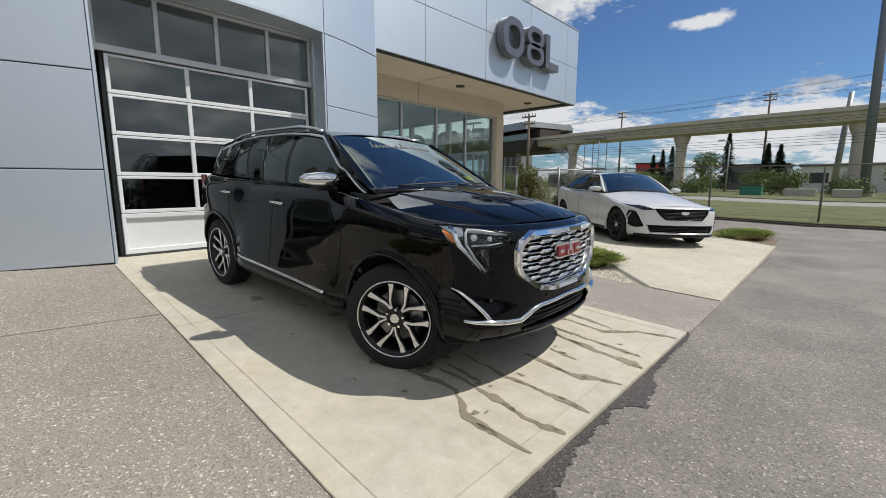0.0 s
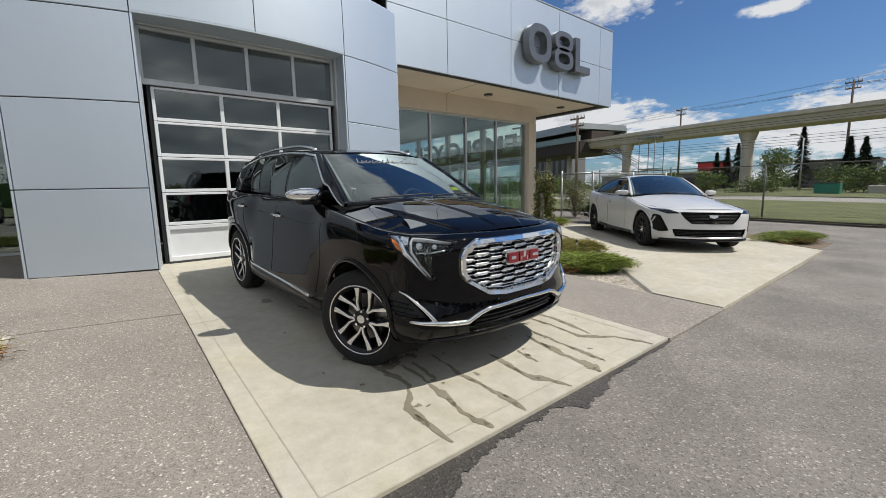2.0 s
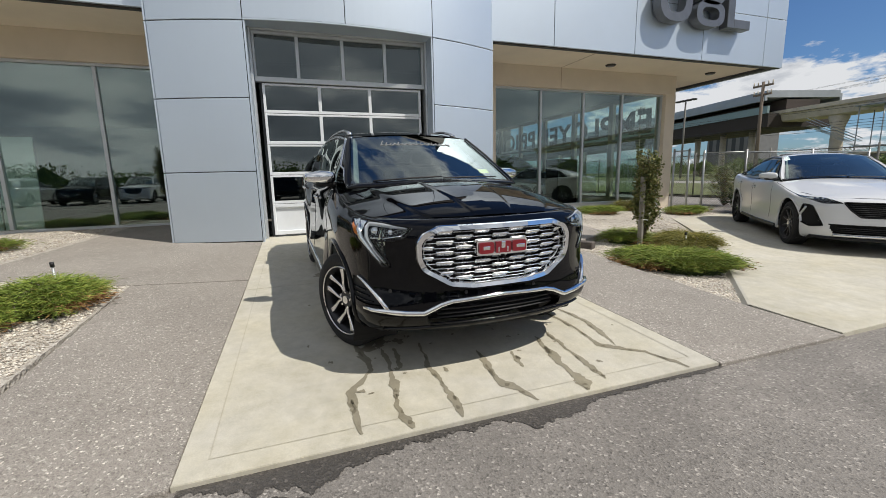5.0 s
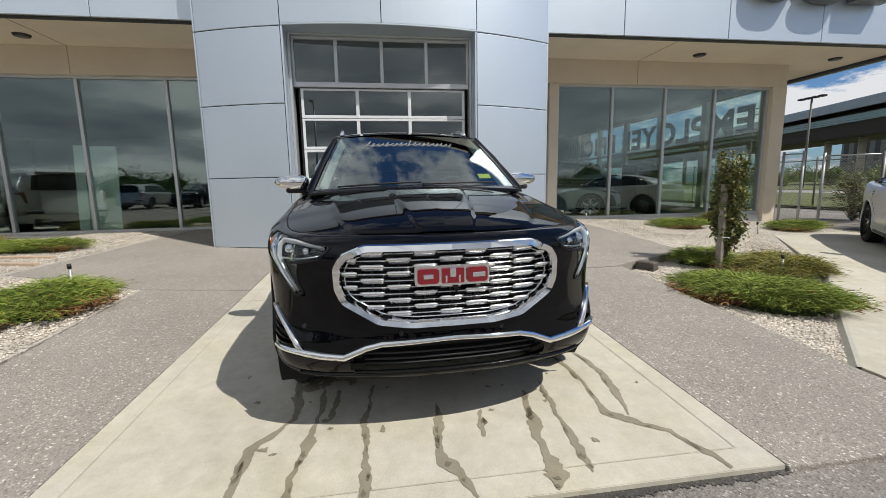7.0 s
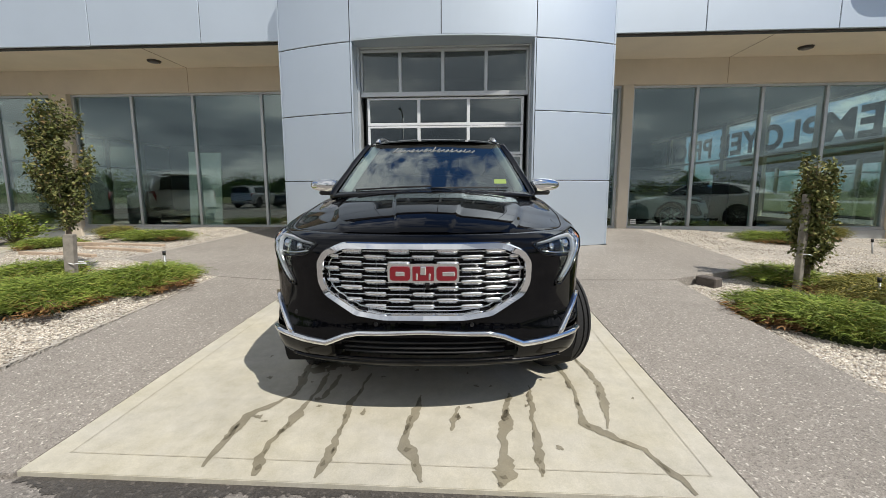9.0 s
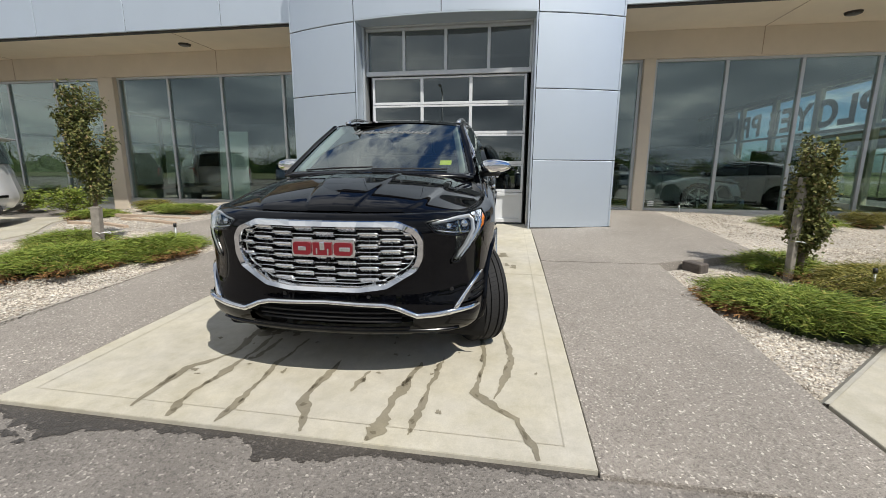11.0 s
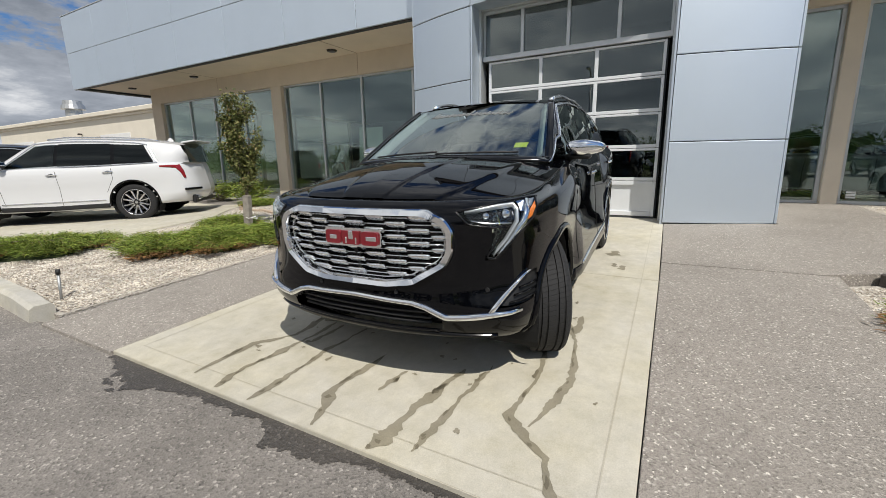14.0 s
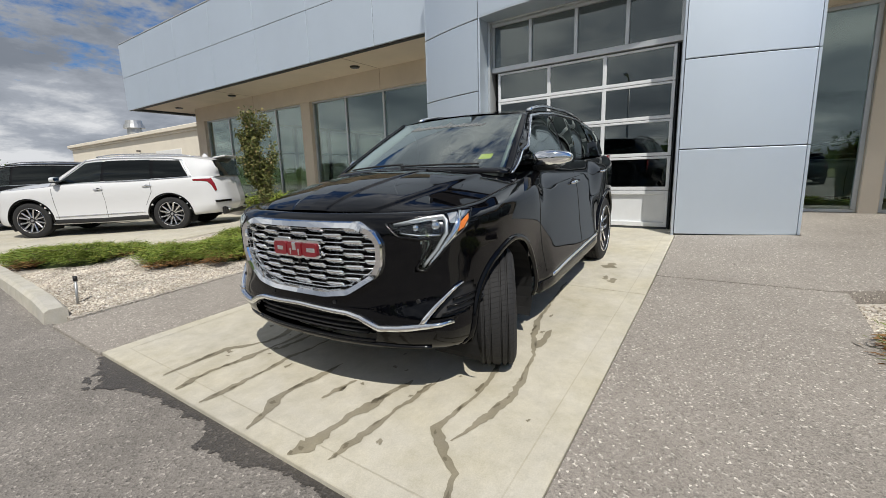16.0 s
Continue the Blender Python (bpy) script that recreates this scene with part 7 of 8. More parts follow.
SHRUBS = [
    (-2.80, 6.20, 0.80, 0.48, 0.20, 27, None), (-3.75, 7.45, 0.50, 0.70, 0.20, 40, M_JUNIPER_GOLD), (-4.40, 6.92, 0.40, 0.42, 0.19, 10, None),
    (-7.3, 8.8, 0.40, 0.62, 0.16, 0, None), (-8.1, 10.4, 0.34, 0.34, 0.28, 0, M_JUNIPER_GOLD), (-7.1, 11.4, 0.45, 0.75, 0.16, 20, None),
    (-3.62, -0.52, 0.58, 0.44, 0.21, 0, None), (-2.98, -1.05, 0.58, 0.62, 0.22, 20, None), (-2.50, -1.50, 0.44, 0.52, 0.21, 35, None), (-3.85, -2.15, 0.45, 0.5, 0.18, 0, None),
    (-1.75, -3.15, 0.52, 0.72, 0.24, 10, None), (-2.30, -3.05, 0.34, 0.38, 0.14, 0, None), (-1.45, -3.85, 0.42, 0.55, 0.20, 0, None),
    (-6.75, -2.85, 0.32, 0.80, 0.15, 0, None), (-7.35, -4.15, 0.30, 0.36, 0.22, 0, M_JUNIPER_GOLD), (-6.4, -4.6, 0.40, 0.55, 0.12, 0, None),
    (-1.5, 12.3, 0.45, 0.85, 0.16, -20, None), (-3.2, 12.9, 0.35, 0.9, 0.14, 0, None),
]
for i, (x, y, rx, ry, hh, tn, mt) in enumerate(SHRUBS):
    juniper(x, y, rx, ry, hh, 100 + i, tn, mt, 0.13 if i == 0 else 0.06, label="golden juniper shrub on gravel" if mt else "low spreading green juniper shrub on gravel")


def round_bush(x, y, r, hh, seed, label, material=None, n=2600):
    rnd = random.Random(seed)
    ob = thing("bush", label, "shrub", pose(x, y, bed_h(x, y) - 0.02), "bushes")
    centres = []
    wv, wf = [], []
    for b in range(40):
        a, el = rnd.uniform(0, 6.28), rnd.uniform(0.25, 1.45)
        rr = rnd.uniform(0.75, 1.08)
        tip = Vector((r * rr * math.cos(a) * math.cos(el), r * rr * math.sin(a) * math.cos(el), hh * rr * math.sin(el) + 0.05))
        v, f = tube_data([(0, 0, 0), tip * 0.5 + Vector((0, 0, 0.03)), tip], [0.012, 0.008, 0.003], 4)
        k0 = len(wv)
        wv += v
        wf += [tuple(i + k0 for i in q) for q in f]
        for _ in range(14):
            p = tip * rnd.uniform(0.45, 1.0)
            centres.append((p.x, p.y, p.z, a))
    piece("branchwork", mesh_of("branchwork", wv, wf, M_BARK), ob)
    v, f = blades(rnd, centres, n, 0.10, 0.012, 0.7, 0.5)
    piece("foliage", mesh_of("foliage", v, f, material or M_JUNIPER), ob)


round_bush(-7.75, -6.9, 0.62, 0.65, 5, "rounded green bush against the showroom wall")
round_bush(-7.75, -8.3, 0.60, 0.62, 6, "rounded green bush against the showroom wall")
round_bush(-7.8, -9.7, 0.6, 0.6, 7, "rounded green bush against the showroom wall")
round_bush(-6.3, 13.0, 0.75, 1.05, 8, "dark mugo pine bush by the chain-link gate", M_SPRUCE, 5200)
round_bush(-5.2, 13.4, 0.7, 0.8, 9, "green bush by the chain-link fence")
round_bush(-8.2, 14.2, 0.7, 1.3, 10, "green bush by the chain-link fence", M_LEAF)


def young_tree(x, y, top, clear, rad, seed, label, shape):
    """A slim tied tree: trunk, upright limbs, small leaves. shape(t): crown radius at height t from 0 to 1."""
    rnd = random.Random(seed)
    ob = thing("young_tree", label, "tree", pose(x, y, bed_h(x, y) - 0.02), "young trees")
    trunk = [(0, 0, 0), (0.01, 0.0, top * 0.25), (-0.01, 0.015, top * 0.5), (0.01, 0.0, top * 0.8)]
    tube("trunk", trunk, [0.035, 0.028, 0.02, 0.008], M_BARK, ob)
    lv, lf, wv, wf = [], [], [], []
    for b in range(44):
        t0 = rnd.uniform(0.0, 0.9)
        z0 = clear + (top - clear) * t0 * 0.85
        a = rnd.uniform(0, 6.28)
        r = shape(t0 + 0.1) * rad * rnd.uniform(0.7, 1.15)
        tip = Vector((r * math.cos(a), r * math.sin(a), min(top, z0 + rnd.uniform(0.15, 0.42))))
        mid = Vector((tip.x * 0.6, tip.y * 0.6, z0 + 0.08))
        v, f = tube_data([(0, 0, z0 - 0.05), mid, tip], [0.010, 0.007, 0.003], 4)
        k0 = len(wv)
        wv += v
        wf += [tuple(i + k0 for i in q) for q in f]
        for _ in range(150):
            q = Vector((0, 0, z0)).lerp(mid, rnd.random()) if rnd.random() < 0.4 else mid.lerp(tip, rnd.random())
            p = q + Vector((rnd.gauss(0, 0.035), rnd.gauss(0, 0.035), rnd.gauss(0, 0.04)))
            d = Vector((rnd.gauss(0, 1), rnd.gauss(0, 1), rnd.gauss(-0.3, 0.8))).normalized()
            s = d.cross(Vector((rnd.gauss(0, 1), rnd.gauss(0, 1), rnd.gauss(0, 1)))).normalized()
            ln, wd = rnd.uniform(0.034, 0.060), rnd.uniform(0.011, 0.019)
            nn = d.cross(s) * 0.006
            k = len(lv)
            lv += [p, p + d * ln * 0.5 + s * wd + nn, p + d * ln, p + d * ln * 0.5 - s * wd + nn]
            lf += [(k, k + 1, k + 2), (k, k + 2, k + 3)]
    piece("branchwork", mesh_of("branchwork", wv, wf, M_BARK), ob)
    piece("crown", mesh_of("crown", lv, lf, M_LEAF), ob, "small olive and bronze leaves")
    return ob


young_tree(-4.05, 6.93, 1.50, 0.30, 0.155, 21, "short columnar young tree tied to a grey stake", lambda t: 0.75 + 0.35 * math.sin(t * 3.0))
young_tree(-3.92, -1.70, 2.10, 0.55, 0.235, 22, "young tree with olive leaves tied to a stake", lambda t: 0.35 + 1.0 * math.sin(min(1, t * 1.05) * 2.6) * (0.6 + 0.4 * t))


def stake(x, y, tall, w, label, lean=0.0):
    ob = thing("tree_stake", label, "stake", Matrix.Translation((x, y, bed_h(x, y) - 0.05)) @ pose(0, 0, 0, lean, 0, 20), "tree stakes")
    part("post", box_bm(-w, w, -w, w, 0, tall, 0.006), M_WOOD, ob)
    bm = bmesh.new()
    v, f = tube_data([(0.075 * math.cos(2 * math.pi * k / 16), 0.06 + 0.085 * math.sin(2 * math.pi * k / 16), tall * 0.42 + 0.01 * math.sin(k)) for k in range(17)], 0.006, 5)
    piece("tie", mesh_of("tie", v, f, M_WHITE, True), ob, "pale strap tie")


stake(-3.99, 6.80, 1.15, 0.033, "weathered grey wooden stake beside a young tree")
stake(-3.86, -1.68, 0.60, 0.05, "short weathered wooden stake beside a young tree", -3)


def riser(x, y, tall, label="thin grey irrigation riser standing in gravel"):
    ob = thing("irrigation_riser", label, "riser", pose(x, y, bed_h(x, y) - 0.03, 3, -4, 0), "irrigation risers")
    tube("pipe", [(0, 0, 0), (0, 0, tall)], 0.012, M_GALV, ob)
    tube("nozzle", [(0, 0, tall), (0, 0, tall + 0.05)], 0.019, M_TRIM, ob)


for x, y, tall in ((-1.04, -0.52, 0.26), (-3.58, 7.31, 0.25), (-6.42, 9.78, 0.22), (-8.3, 7.2, 0.2), (-3.95, -0.55, 0.32)):
    riser(x, y, tall)
# edging timbers in the south bed, and the dark block on the north one
for i, (x, y, ln, a) in enumerate(((-5.75, -2.75, 1.5, 76), (-5.45, -3.6, 1.3, 80), (-6.2, -3.1, 1.9, 82), (-5.3, -3.0, 0.9, 70))):
    ob = thing("edging_timber", "weathered brown timber laid in the gravel bed", "timber", Matrix.Translation((x, y, bed_h(x, y) + 0.02)) @ pose(0, 0, 0, 0, 0, a), "edging timbers")
    part("beam", box_bm(-ln / 2, ln / 2, -0.04, 0.04, -0.05, 0.012, 0.006), M_TIMBER, ob)
blk = thing("concrete_block", "dark grey concrete block beside the raised walk", "block", Matrix.Translation((-4.24, 5.98, bed_h(-4.24, 5.98) - 0.02)) @ pose(0, 0, 0, 0, 0, -60))
part("block", box_bm(-0.07, 0.07, -0.12, 0.12, 0, 0.13, 0.012), plain("dark_block", (0.10, 0.085, 0.075), 0.9, var=0.3, scale=20, bumpy=0.5), blk)


def pebbles(name, outline, n, seed, label):
    """Loose stones scattered over an outline."""
    rnd = random.Random(seed)
    xs, ys = [p[0] for p in outline], [p[1] for p in outline]
    verts, faces = [], []
    octa = [(1, 0, 0), (0, 1, 0), (-1, 0, 0), (0, -1, 0), (0, 0, 1), (0, 0, -1)]
    tri = [(0, 1, 4), (1, 2, 4), (2, 3, 4), (3, 0, 4), (1, 0, 5), (2, 1, 5), (3, 2, 5), (0, 3, 5)]
    made = 0
    while made < n:
        x, y = rnd.uniform(min(xs), max(xs)), rnd.uniform(min(ys), max(ys))
        if not inside(outline, x, y):
            continue
        r = rnd.uniform(0.006, 0.014)
        a = rnd.uniform(0, 6.28)
        sx, sy, sz = r * rnd.uniform(0.8, 1.5), r * rnd.uniform(0.7, 1.1), r * rnd.uniform(0.5, 0.8)
        k = len(verts)
        c, s = math.cos(a), math.sin(a)
        z = bed_h(x, y) - 0.004 + rnd.uniform(0, 0.010)
        for px, py, pz in octa:
            px, py, pz = px * sx * rnd.uniform(0.8, 1.2), py * sy * rnd.uniform(0.8, 1.2), pz * sz
            verts.append((x + px * c - py * s, y + px * s + py * c, z + pz))
        faces += [(k + i, k + j, k + q) for i, j, q in tri]
        made += 1
    ob = new(name, mesh_of(name, verts, faces, M_PEBBLE))
    tagged(ob, label, "gravel", kind="stuff")


pebbles("pebbles", [(-1.46, 5.56), (-4.10, 5.60), (-4.80, 6.98), (-5.6, 7.0), (-5.6, 9.36), (-3.30, 7.54), (-2.2, 6.36)], 26000, 31, "pale loose pea gravel")
pebbles("pebbles", [(-0.90, -0.08), (-0.98, -2.9), (-2.6, -3.4), (-4.4, -3.3), (-5.0, -2.05), (-4.08, -0.03)], 36000, 32, "pale loose pea gravel")
pebbles("pebbles", [(-5.6, 7.05), (-8.5, 6.85), (-8.5, 12.1), (-6.65, 12.1), (-6.65, 10.15), (-5.6, 9.25)], 9000, 33, "pale loose pea gravel")
pebbles("pebbles", [(-5.1, -2.15), (-6.3, -1.82), (-8.5, -1.4), (-8.5, -5.8), (-5.8, -4.75), (-4.7, -3.7)], 9000, 34, "pale loose pea gravel")


# ---- beyond the yard ----
def sheet(name, x0, x1, y0, y1, z, material, label, category, drop=True):
    xs = [x0] + [x for x in (-600, -150, -40, -14, -8.6, -6, -4, -2, -0.735) if x0 < x < x1] + [x1]
    verts = [(x, y, (h(x, y) if drop else 0) + z) for x in xs for y in (y0, y1)]
    faces = [(2 * i, 2 * i + 2, 2 * i + 3, 2 * i + 1) for i in range(len(xs) - 1)]
    tagged(new(name, mesh_of(name, verts, faces, material)), label, category, kind="structure")


M_DIRT_EDGE = plain("verge_soil", (0.10, 0.085, 0.06), 0.95, var=0.35, scale=4, bumpy=0.8, bscale=30)
M_ROAD = plain("pale_road", (0.30, 0.285, 0.26), 0.9, var=0.08, scale=0.6, bumpy=0.3, bscale=60)
sheet("verge", -160, 160, 17.62, 33.0, 0.06, M_TURF, "rough green verge beyond the yard", "grass")
sheet("verge_edge", -160, 160, 17.35, 17.62, 0.02, M_DIRT_EDGE, "dark soil edge of the verge", "soil")
sheet("road", -400, 400, 33.0, 41.0, 0.03, M_ROAD, "pale grey road behind the fence", "road")
sheet("far_field", -600, 600, 41.0, 420.0, 0.08, M_TURF, "grass strip beyond the road", "grass")
sheet("south_field", -600, 600, -420.0, -75.0, 0.05, M_TURF, "far grass to the south", "grass")
sheet("east_field", 26.0, 420.0, -74.0, 17.3, 0.06, M_TURF, "grass beyond the parked cars", "grass")


def grass_tufts():
    rnd = random.Random(51)
    verts, faces = [], []
    for _ in range(6000):
        x, y = rnd.uniform(-26, 26), 17.5 + abs(rnd.gauss(0, 4.5))
        hh = rnd.uniform(0.02, 0.06)
        a = rnd.uniform(0, 6.28)
        w = rnd.uniform(0.01, 0.025)
        z = h(x, y) + 0.05
        k = len(verts)
        verts += [(x - w * math.cos(a), y - w * math.sin(a), z), (x + w * math.cos(a), y + w * math.sin(a), z), (x + rnd.gauss(0, 0.05), y + rnd.gauss(0, 0.05), z + hh)]
        faces.append((k, k + 1, k + 2))
    tagged(new("grass_tufts", mesh_of("grass_tufts", verts, faces, M_GRASS)), "dry and green grass tufts along the fence", "grass", kind="stuff")


grass_tufts()


def chain_link(name, pts, tall, label, gap=3.0, pitch=0.11, wire=0.0022, post=0.03, rail=True, steel=None):
    """A chain-link fence along points in plan: posts, top rail and woven wire."""
    ob = thing(name, label, "fence", kind="")
    steel = steel or M_FENCE
    for (xa, ya), (xb, yb) in zip(pts, pts[1:]):
        ln = math.dist((xa, ya), (xb, yb))
        n = max(1, round(ln / gap))
        dx, dy = (xb - xa) / ln, (yb - ya) / ln
        for k in range(n + 1):
            x, y = xa + dx * ln * k / n, ya + dy * ln * k / n
            tube("post", [(x, y, h(x, y) - 0.1), (x, y, h(x, y) + tall + 0.06)], post, steel, ob, 8)
        if rail:
            tube("top_rail", [(xa, ya, h(xa, ya) + tall), (xb, yb, h(xb, yb) + tall)], post * 0.6, steel, ob, 6)
        tube("tension_wire", [(xa, ya, h(xa, ya) + 0.08), (xb, yb, h(xb, yb) + 0.08)], 0.004, steel, ob, 4)
        verts, faces = [], []
        m = int((ln + tall) / pitch)
        for sgn in (1, -1):
            for k in range(m):
                s0 = k * pitch - (tall if sgn > 0 else 0)
                a0, a1 = max(0.0, s0), min(ln, s0 + tall)
                if a1 <= a0:
                    continue
                z0, z1 = (a0 - s0, a1 - s0) if sgn > 0 else (tall - (a0 - s0), tall - (a1 - s0))
                i = len(verts)
                for s, z in ((a0, z0), (a1, z1)):
                    x, y = xa + dx * s, ya + dy * s
                    verts += [(x, y, h(x, y) + z - wire), (x, y, h(x, y) + z + wire), (x - dy * wire * 2, y + dx * wire * 2, h(x, y) + z)]
                faces += [(i, i + 3, i + 4, i + 1), (i + 1, i + 4, i + 5, i + 2), (i + 2, i + 5, i + 3, i)]
        piece("wire_mesh", mesh_of("wire_mesh", verts, faces, steel), ob, "woven galvanised wire")
    return ob


chain_link("chain_link_fence", [(-34, 18.25), (30, 18.25)], 1.75, "galvanised chain-link fence along the verge", wire=0.003)
chain_link("chain_link_fence", [(-8.45, 12.35), (-7.95, 12.35)], 1.62, "short galvanised chain-link panel at the building corner", gap=0.5, pitch=0.06, steel=M_GALV)
gate = chain_link("chain_link_gate", [(-7.48, 12.35), (-6.62, 12.75), (-6.62, 17.9)], 1.55, "galvanised chain-link gate standing by the display pad", gap=2.2, pitch=0.06, steel=M_GALV)

# elevated guideway on piers
way = thing("elevated_guideway", "pale concrete elevated rail guideway on flared piers", "bridge")


def guideway():
    prof = [(-1.7, 8.95), (-2.0, 9.1), (-2.35, 10.1), (-2.7, 10.25), (-2.7, 10.8), (2.7, 10.8), (2.7, 10.25), (2.35, 10.1), (2.0, 9.1), (1.7, 8.95)]
    line = spline([(-60, 84), (-42, 80), (-21, 77.2), (0, 76.4), (25, 77), (60, 80), (120, 90)], 60)
    verts, faces = [], []
    for i, p in enumerate(line):
        d = line[min(i + 1, 59)] - line[max(i - 1, 0)]
        d = d / np.linalg.norm(d)
        for w, z in prof:
            verts.append((p[0] - d[1] * w, p[1] + d[0] * w, z))
    n = len(prof)
    for i in range(59):
        faces += [(i * n + k, i * n + (k + 1) % n, (i + 1) * n + (k + 1) % n, (i + 1) * n + k) for k in range(n)]
    piece("beam", mesh_of("beam", verts, faces, M_FAR_CONCRETE), way)
    for x, y in ((-39.9, 79.0), (-20.2, 77.2), (0.45, 76.4), (21.0, 76.8), (41.5, 78.2), (62, 80.2)):
        bm = bmesh.new()
        rings = [(0.98, -0.2), (0.98, 6.6), (1.05, 7.4), (1.3, 8.5), (1.35, 8.98)]
        prev = None
        for r, z in rings:
            ring = [bm.verts.new((x + r * 0.8 * math.cos(a) * (1.2 if z > 8 else 1), y + r * 0.8 * math.sin(a), z)) for a in [2 * math.pi * k / 16 for k in range(16)]]
            if prev:
                for k in range(16):
                    bm.faces.new((prev[k], prev[(k + 1) % 16], ring[(k + 1) % 16], ring[k]))
            prev = ring
        part("pier", bm, M_FAR_CONCRETE, way, smooth=True)


guideway()
M_STATION = plain("station_metal", (0.36, 0.39, 0.41), 0.5, 0.4, var=0.1, scale=0.5)
M_STATION_DARK = plain("station_dark", (0.045, 0.035, 0.03), 0.8)
M_STATION_GLASS = plain("station_glass", (0.22, 0.30, 0.30), 0.2)
station = thing("elevated_station", "dark elevated rail station with curved roof", "station")


def station_build():
    line = [(-47, 82.5), (-78, 90.5), (-125, 101.0), (-190, 114)]
    def run(name, w0, w1, z0, z1, material, label=""):
        verts, faces = [], []
        for i, (x, y) in enumerate(line):
            a, b = line[max(i - 1, 0)], line[min(i + 1, 3)]
            d = Vector((b[0] - a[0], b[1] - a[1])).normalized()
            for w, z in ((w0, z0), (w1, z0), (w1, z1), (w0, z1)):
                verts.append((x - d.y * w, y + d.x * w, z))
        for i in range(3):
            faces += [(i * 4 + k, i * 4 + (k + 1) % 4, (i + 1) * 4 + (k + 1) % 4, (i + 1) * 4 + k) for k in range(4)]
        faces += [(3, 2, 1, 0), (12, 13, 14, 15)]
        piece(name, mesh_of(name, verts, faces, material), station, label)
    run("deck", -6, 6, 8.2, 10.4, M_STATION_DARK)
    run("side_wall", 5.9, 6.3, 10.4, 11.6, M_STATION_GLASS, "pale green glazed side screen")
    run("side_wall", -6.3, -5.9, 10.4, 11.6, M_STATION_GLASS)
    run("platform_core", -3, 3, 10.4, 12.6, M_STATION_DARK)
    run("roof", -6.5, 6.5, 12.9, 14.0, M_STATION, "grey curved metal roof")
    run("roof_edge", -6.9, -6.5, 12.4, 13.5, M_STATION)
    run("roof_edge", 6.5, 6.9, 12.4, 13.5, M_STATION)
    for x, y in ((-54.9, 84.6), (-62, 86.6), (-69.2, 88.5), (-86, 92.0), (-100, 92.3), (-116, 95.3), (-135, 99)):
        for o in (-2.0,):
            tube("column", [(x, y + o, -0.2), (x, y + o, 8.3)], 0.55, M_FAR_CONCRETE, station, 12)


station_build()


def stair_tower():
    st = thing("stair_tower", "grey steel exit stair beside the guideway", "stairs")
    x0, y0 = -35.2, 75.0
    for k in range(18):
        box("tread", x0 - 0.34 * k - 0.34, x0 - 0.34 * k, y0 - 0.8, y0 + 0.8, 4.2 + 0.19 * k, 4.26 + 0.19 * k, M_STATION, st, 0)
        box("tread", x0 - 6.2 + 0.34 * k, x0 - 6.2 + 0.34 * k + 0.34, y0 + 1.0, y0 + 2.6, 0.4 + 0.21 * k, 0.46 + 0.21 * k, M_STATION, st, 0)
    box("landing", x0 - 0.2, x0 + 2.6, y0 - 0.8, y0 + 2.6, 4.05, 4.2, M_STATION, st)
    box("roof", x0 - 0.4, x0 + 3.0, y0 - 1, y0 + 2.8, 9.3, 9.5, M_STATION, st)
    for x in (x0, x0 + 2.6):
        for y in (y0 - 0.8, y0 + 2.6):
            tube("leg", [(x, y, 0), (x, y, 9.3)], 0.07, M_STATION, st, 8)
    for y in (y0 - 0.8, y0 + 0.8):
        tube("handrail", [(x0, y, 5.2), (x0 - 6.2, y, 8.6)], 0.05, M_STATION, st, 6)
        tube("handrail", [(x0, y, 4.8), (x0 - 6.2, y, 8.2)], 0.04, M_STATION, st, 6)


stair_tower()


def utility_pole(x, y, tall, label="dark timber power pole with crossarms"):
    ob = thing("utility_pole", label, "pole", pose(x, y, 0), "utility poles")
    tube("pole", [(0, 0, -0.2), (0, 0, tall)], [0.22, 0.14], M_BARK, ob, 10)
    for z, w in ((tall - 0.4, 1.0), (tall - 1.3, 0.9)):
        box("crossarm", -w, w, -0.09, 0.09, z - 0.09, z + 0.09, M_BARK, ob)
        for k in (-1, -0.55, 0.55, 1):
            tube("insulator", [(k * w * 0.95, 0, z + 0.09), (k * w * 0.95, 0, z + 0.42)], 0.06, M_FAR_CONCRETE, ob, 6)
    return ob


POLES = [(-62.0, 63.0, 13.0), (-37.4, 96.0, 17.0), (-11.3, 93.0, 16.8), (14.0, 92.0, 16.8), (40, 92, 16.8), (-31.0, 49.0, 10.3)]
for p in POLES:
    utility_pole(*p)


def wires():
    rnd = random.Random(5)
    ob = thing("power_lines", "thin dark overhead power lines", "cable", kind="")
    runs = [((-90, 100, 16.0), (-37.4, 96, 16.4)), ((-37.4, 96, 16.4), (-11.3, 93, 16.2)), ((-11.3, 93, 16.2), (14, 92, 16.2)), ((14, 92, 16.2), (70, 92, 16.2)), ((-60, 62, 7.0), (60, 56, 7.6)), ((-60, 62, 6.4), (60, 56, 7.0)), ((-60, 62, 8.8), (60, 56, 9.3)), ((-90, 120, 18.4), (60, 95, 20.5)), ((-90, 122, 19.8), (60, 97, 22.2))]
    for (a, b) in runs:
        for off in (-0.9, 0.9):
            pts = []
            for k in range(15):
                t = k / 14
                p = Vector(a).lerp(Vector(b), t)
                p.z -= 1.2 * 4 * t * (1 - t) * min(1, (Vector(b) - Vector(a)).length / 60)
                p.y += off
                p.z += off * 0.25
                pts.append(p)
            tube("wire", pts, 0.017, M_TRIM, ob, 4)


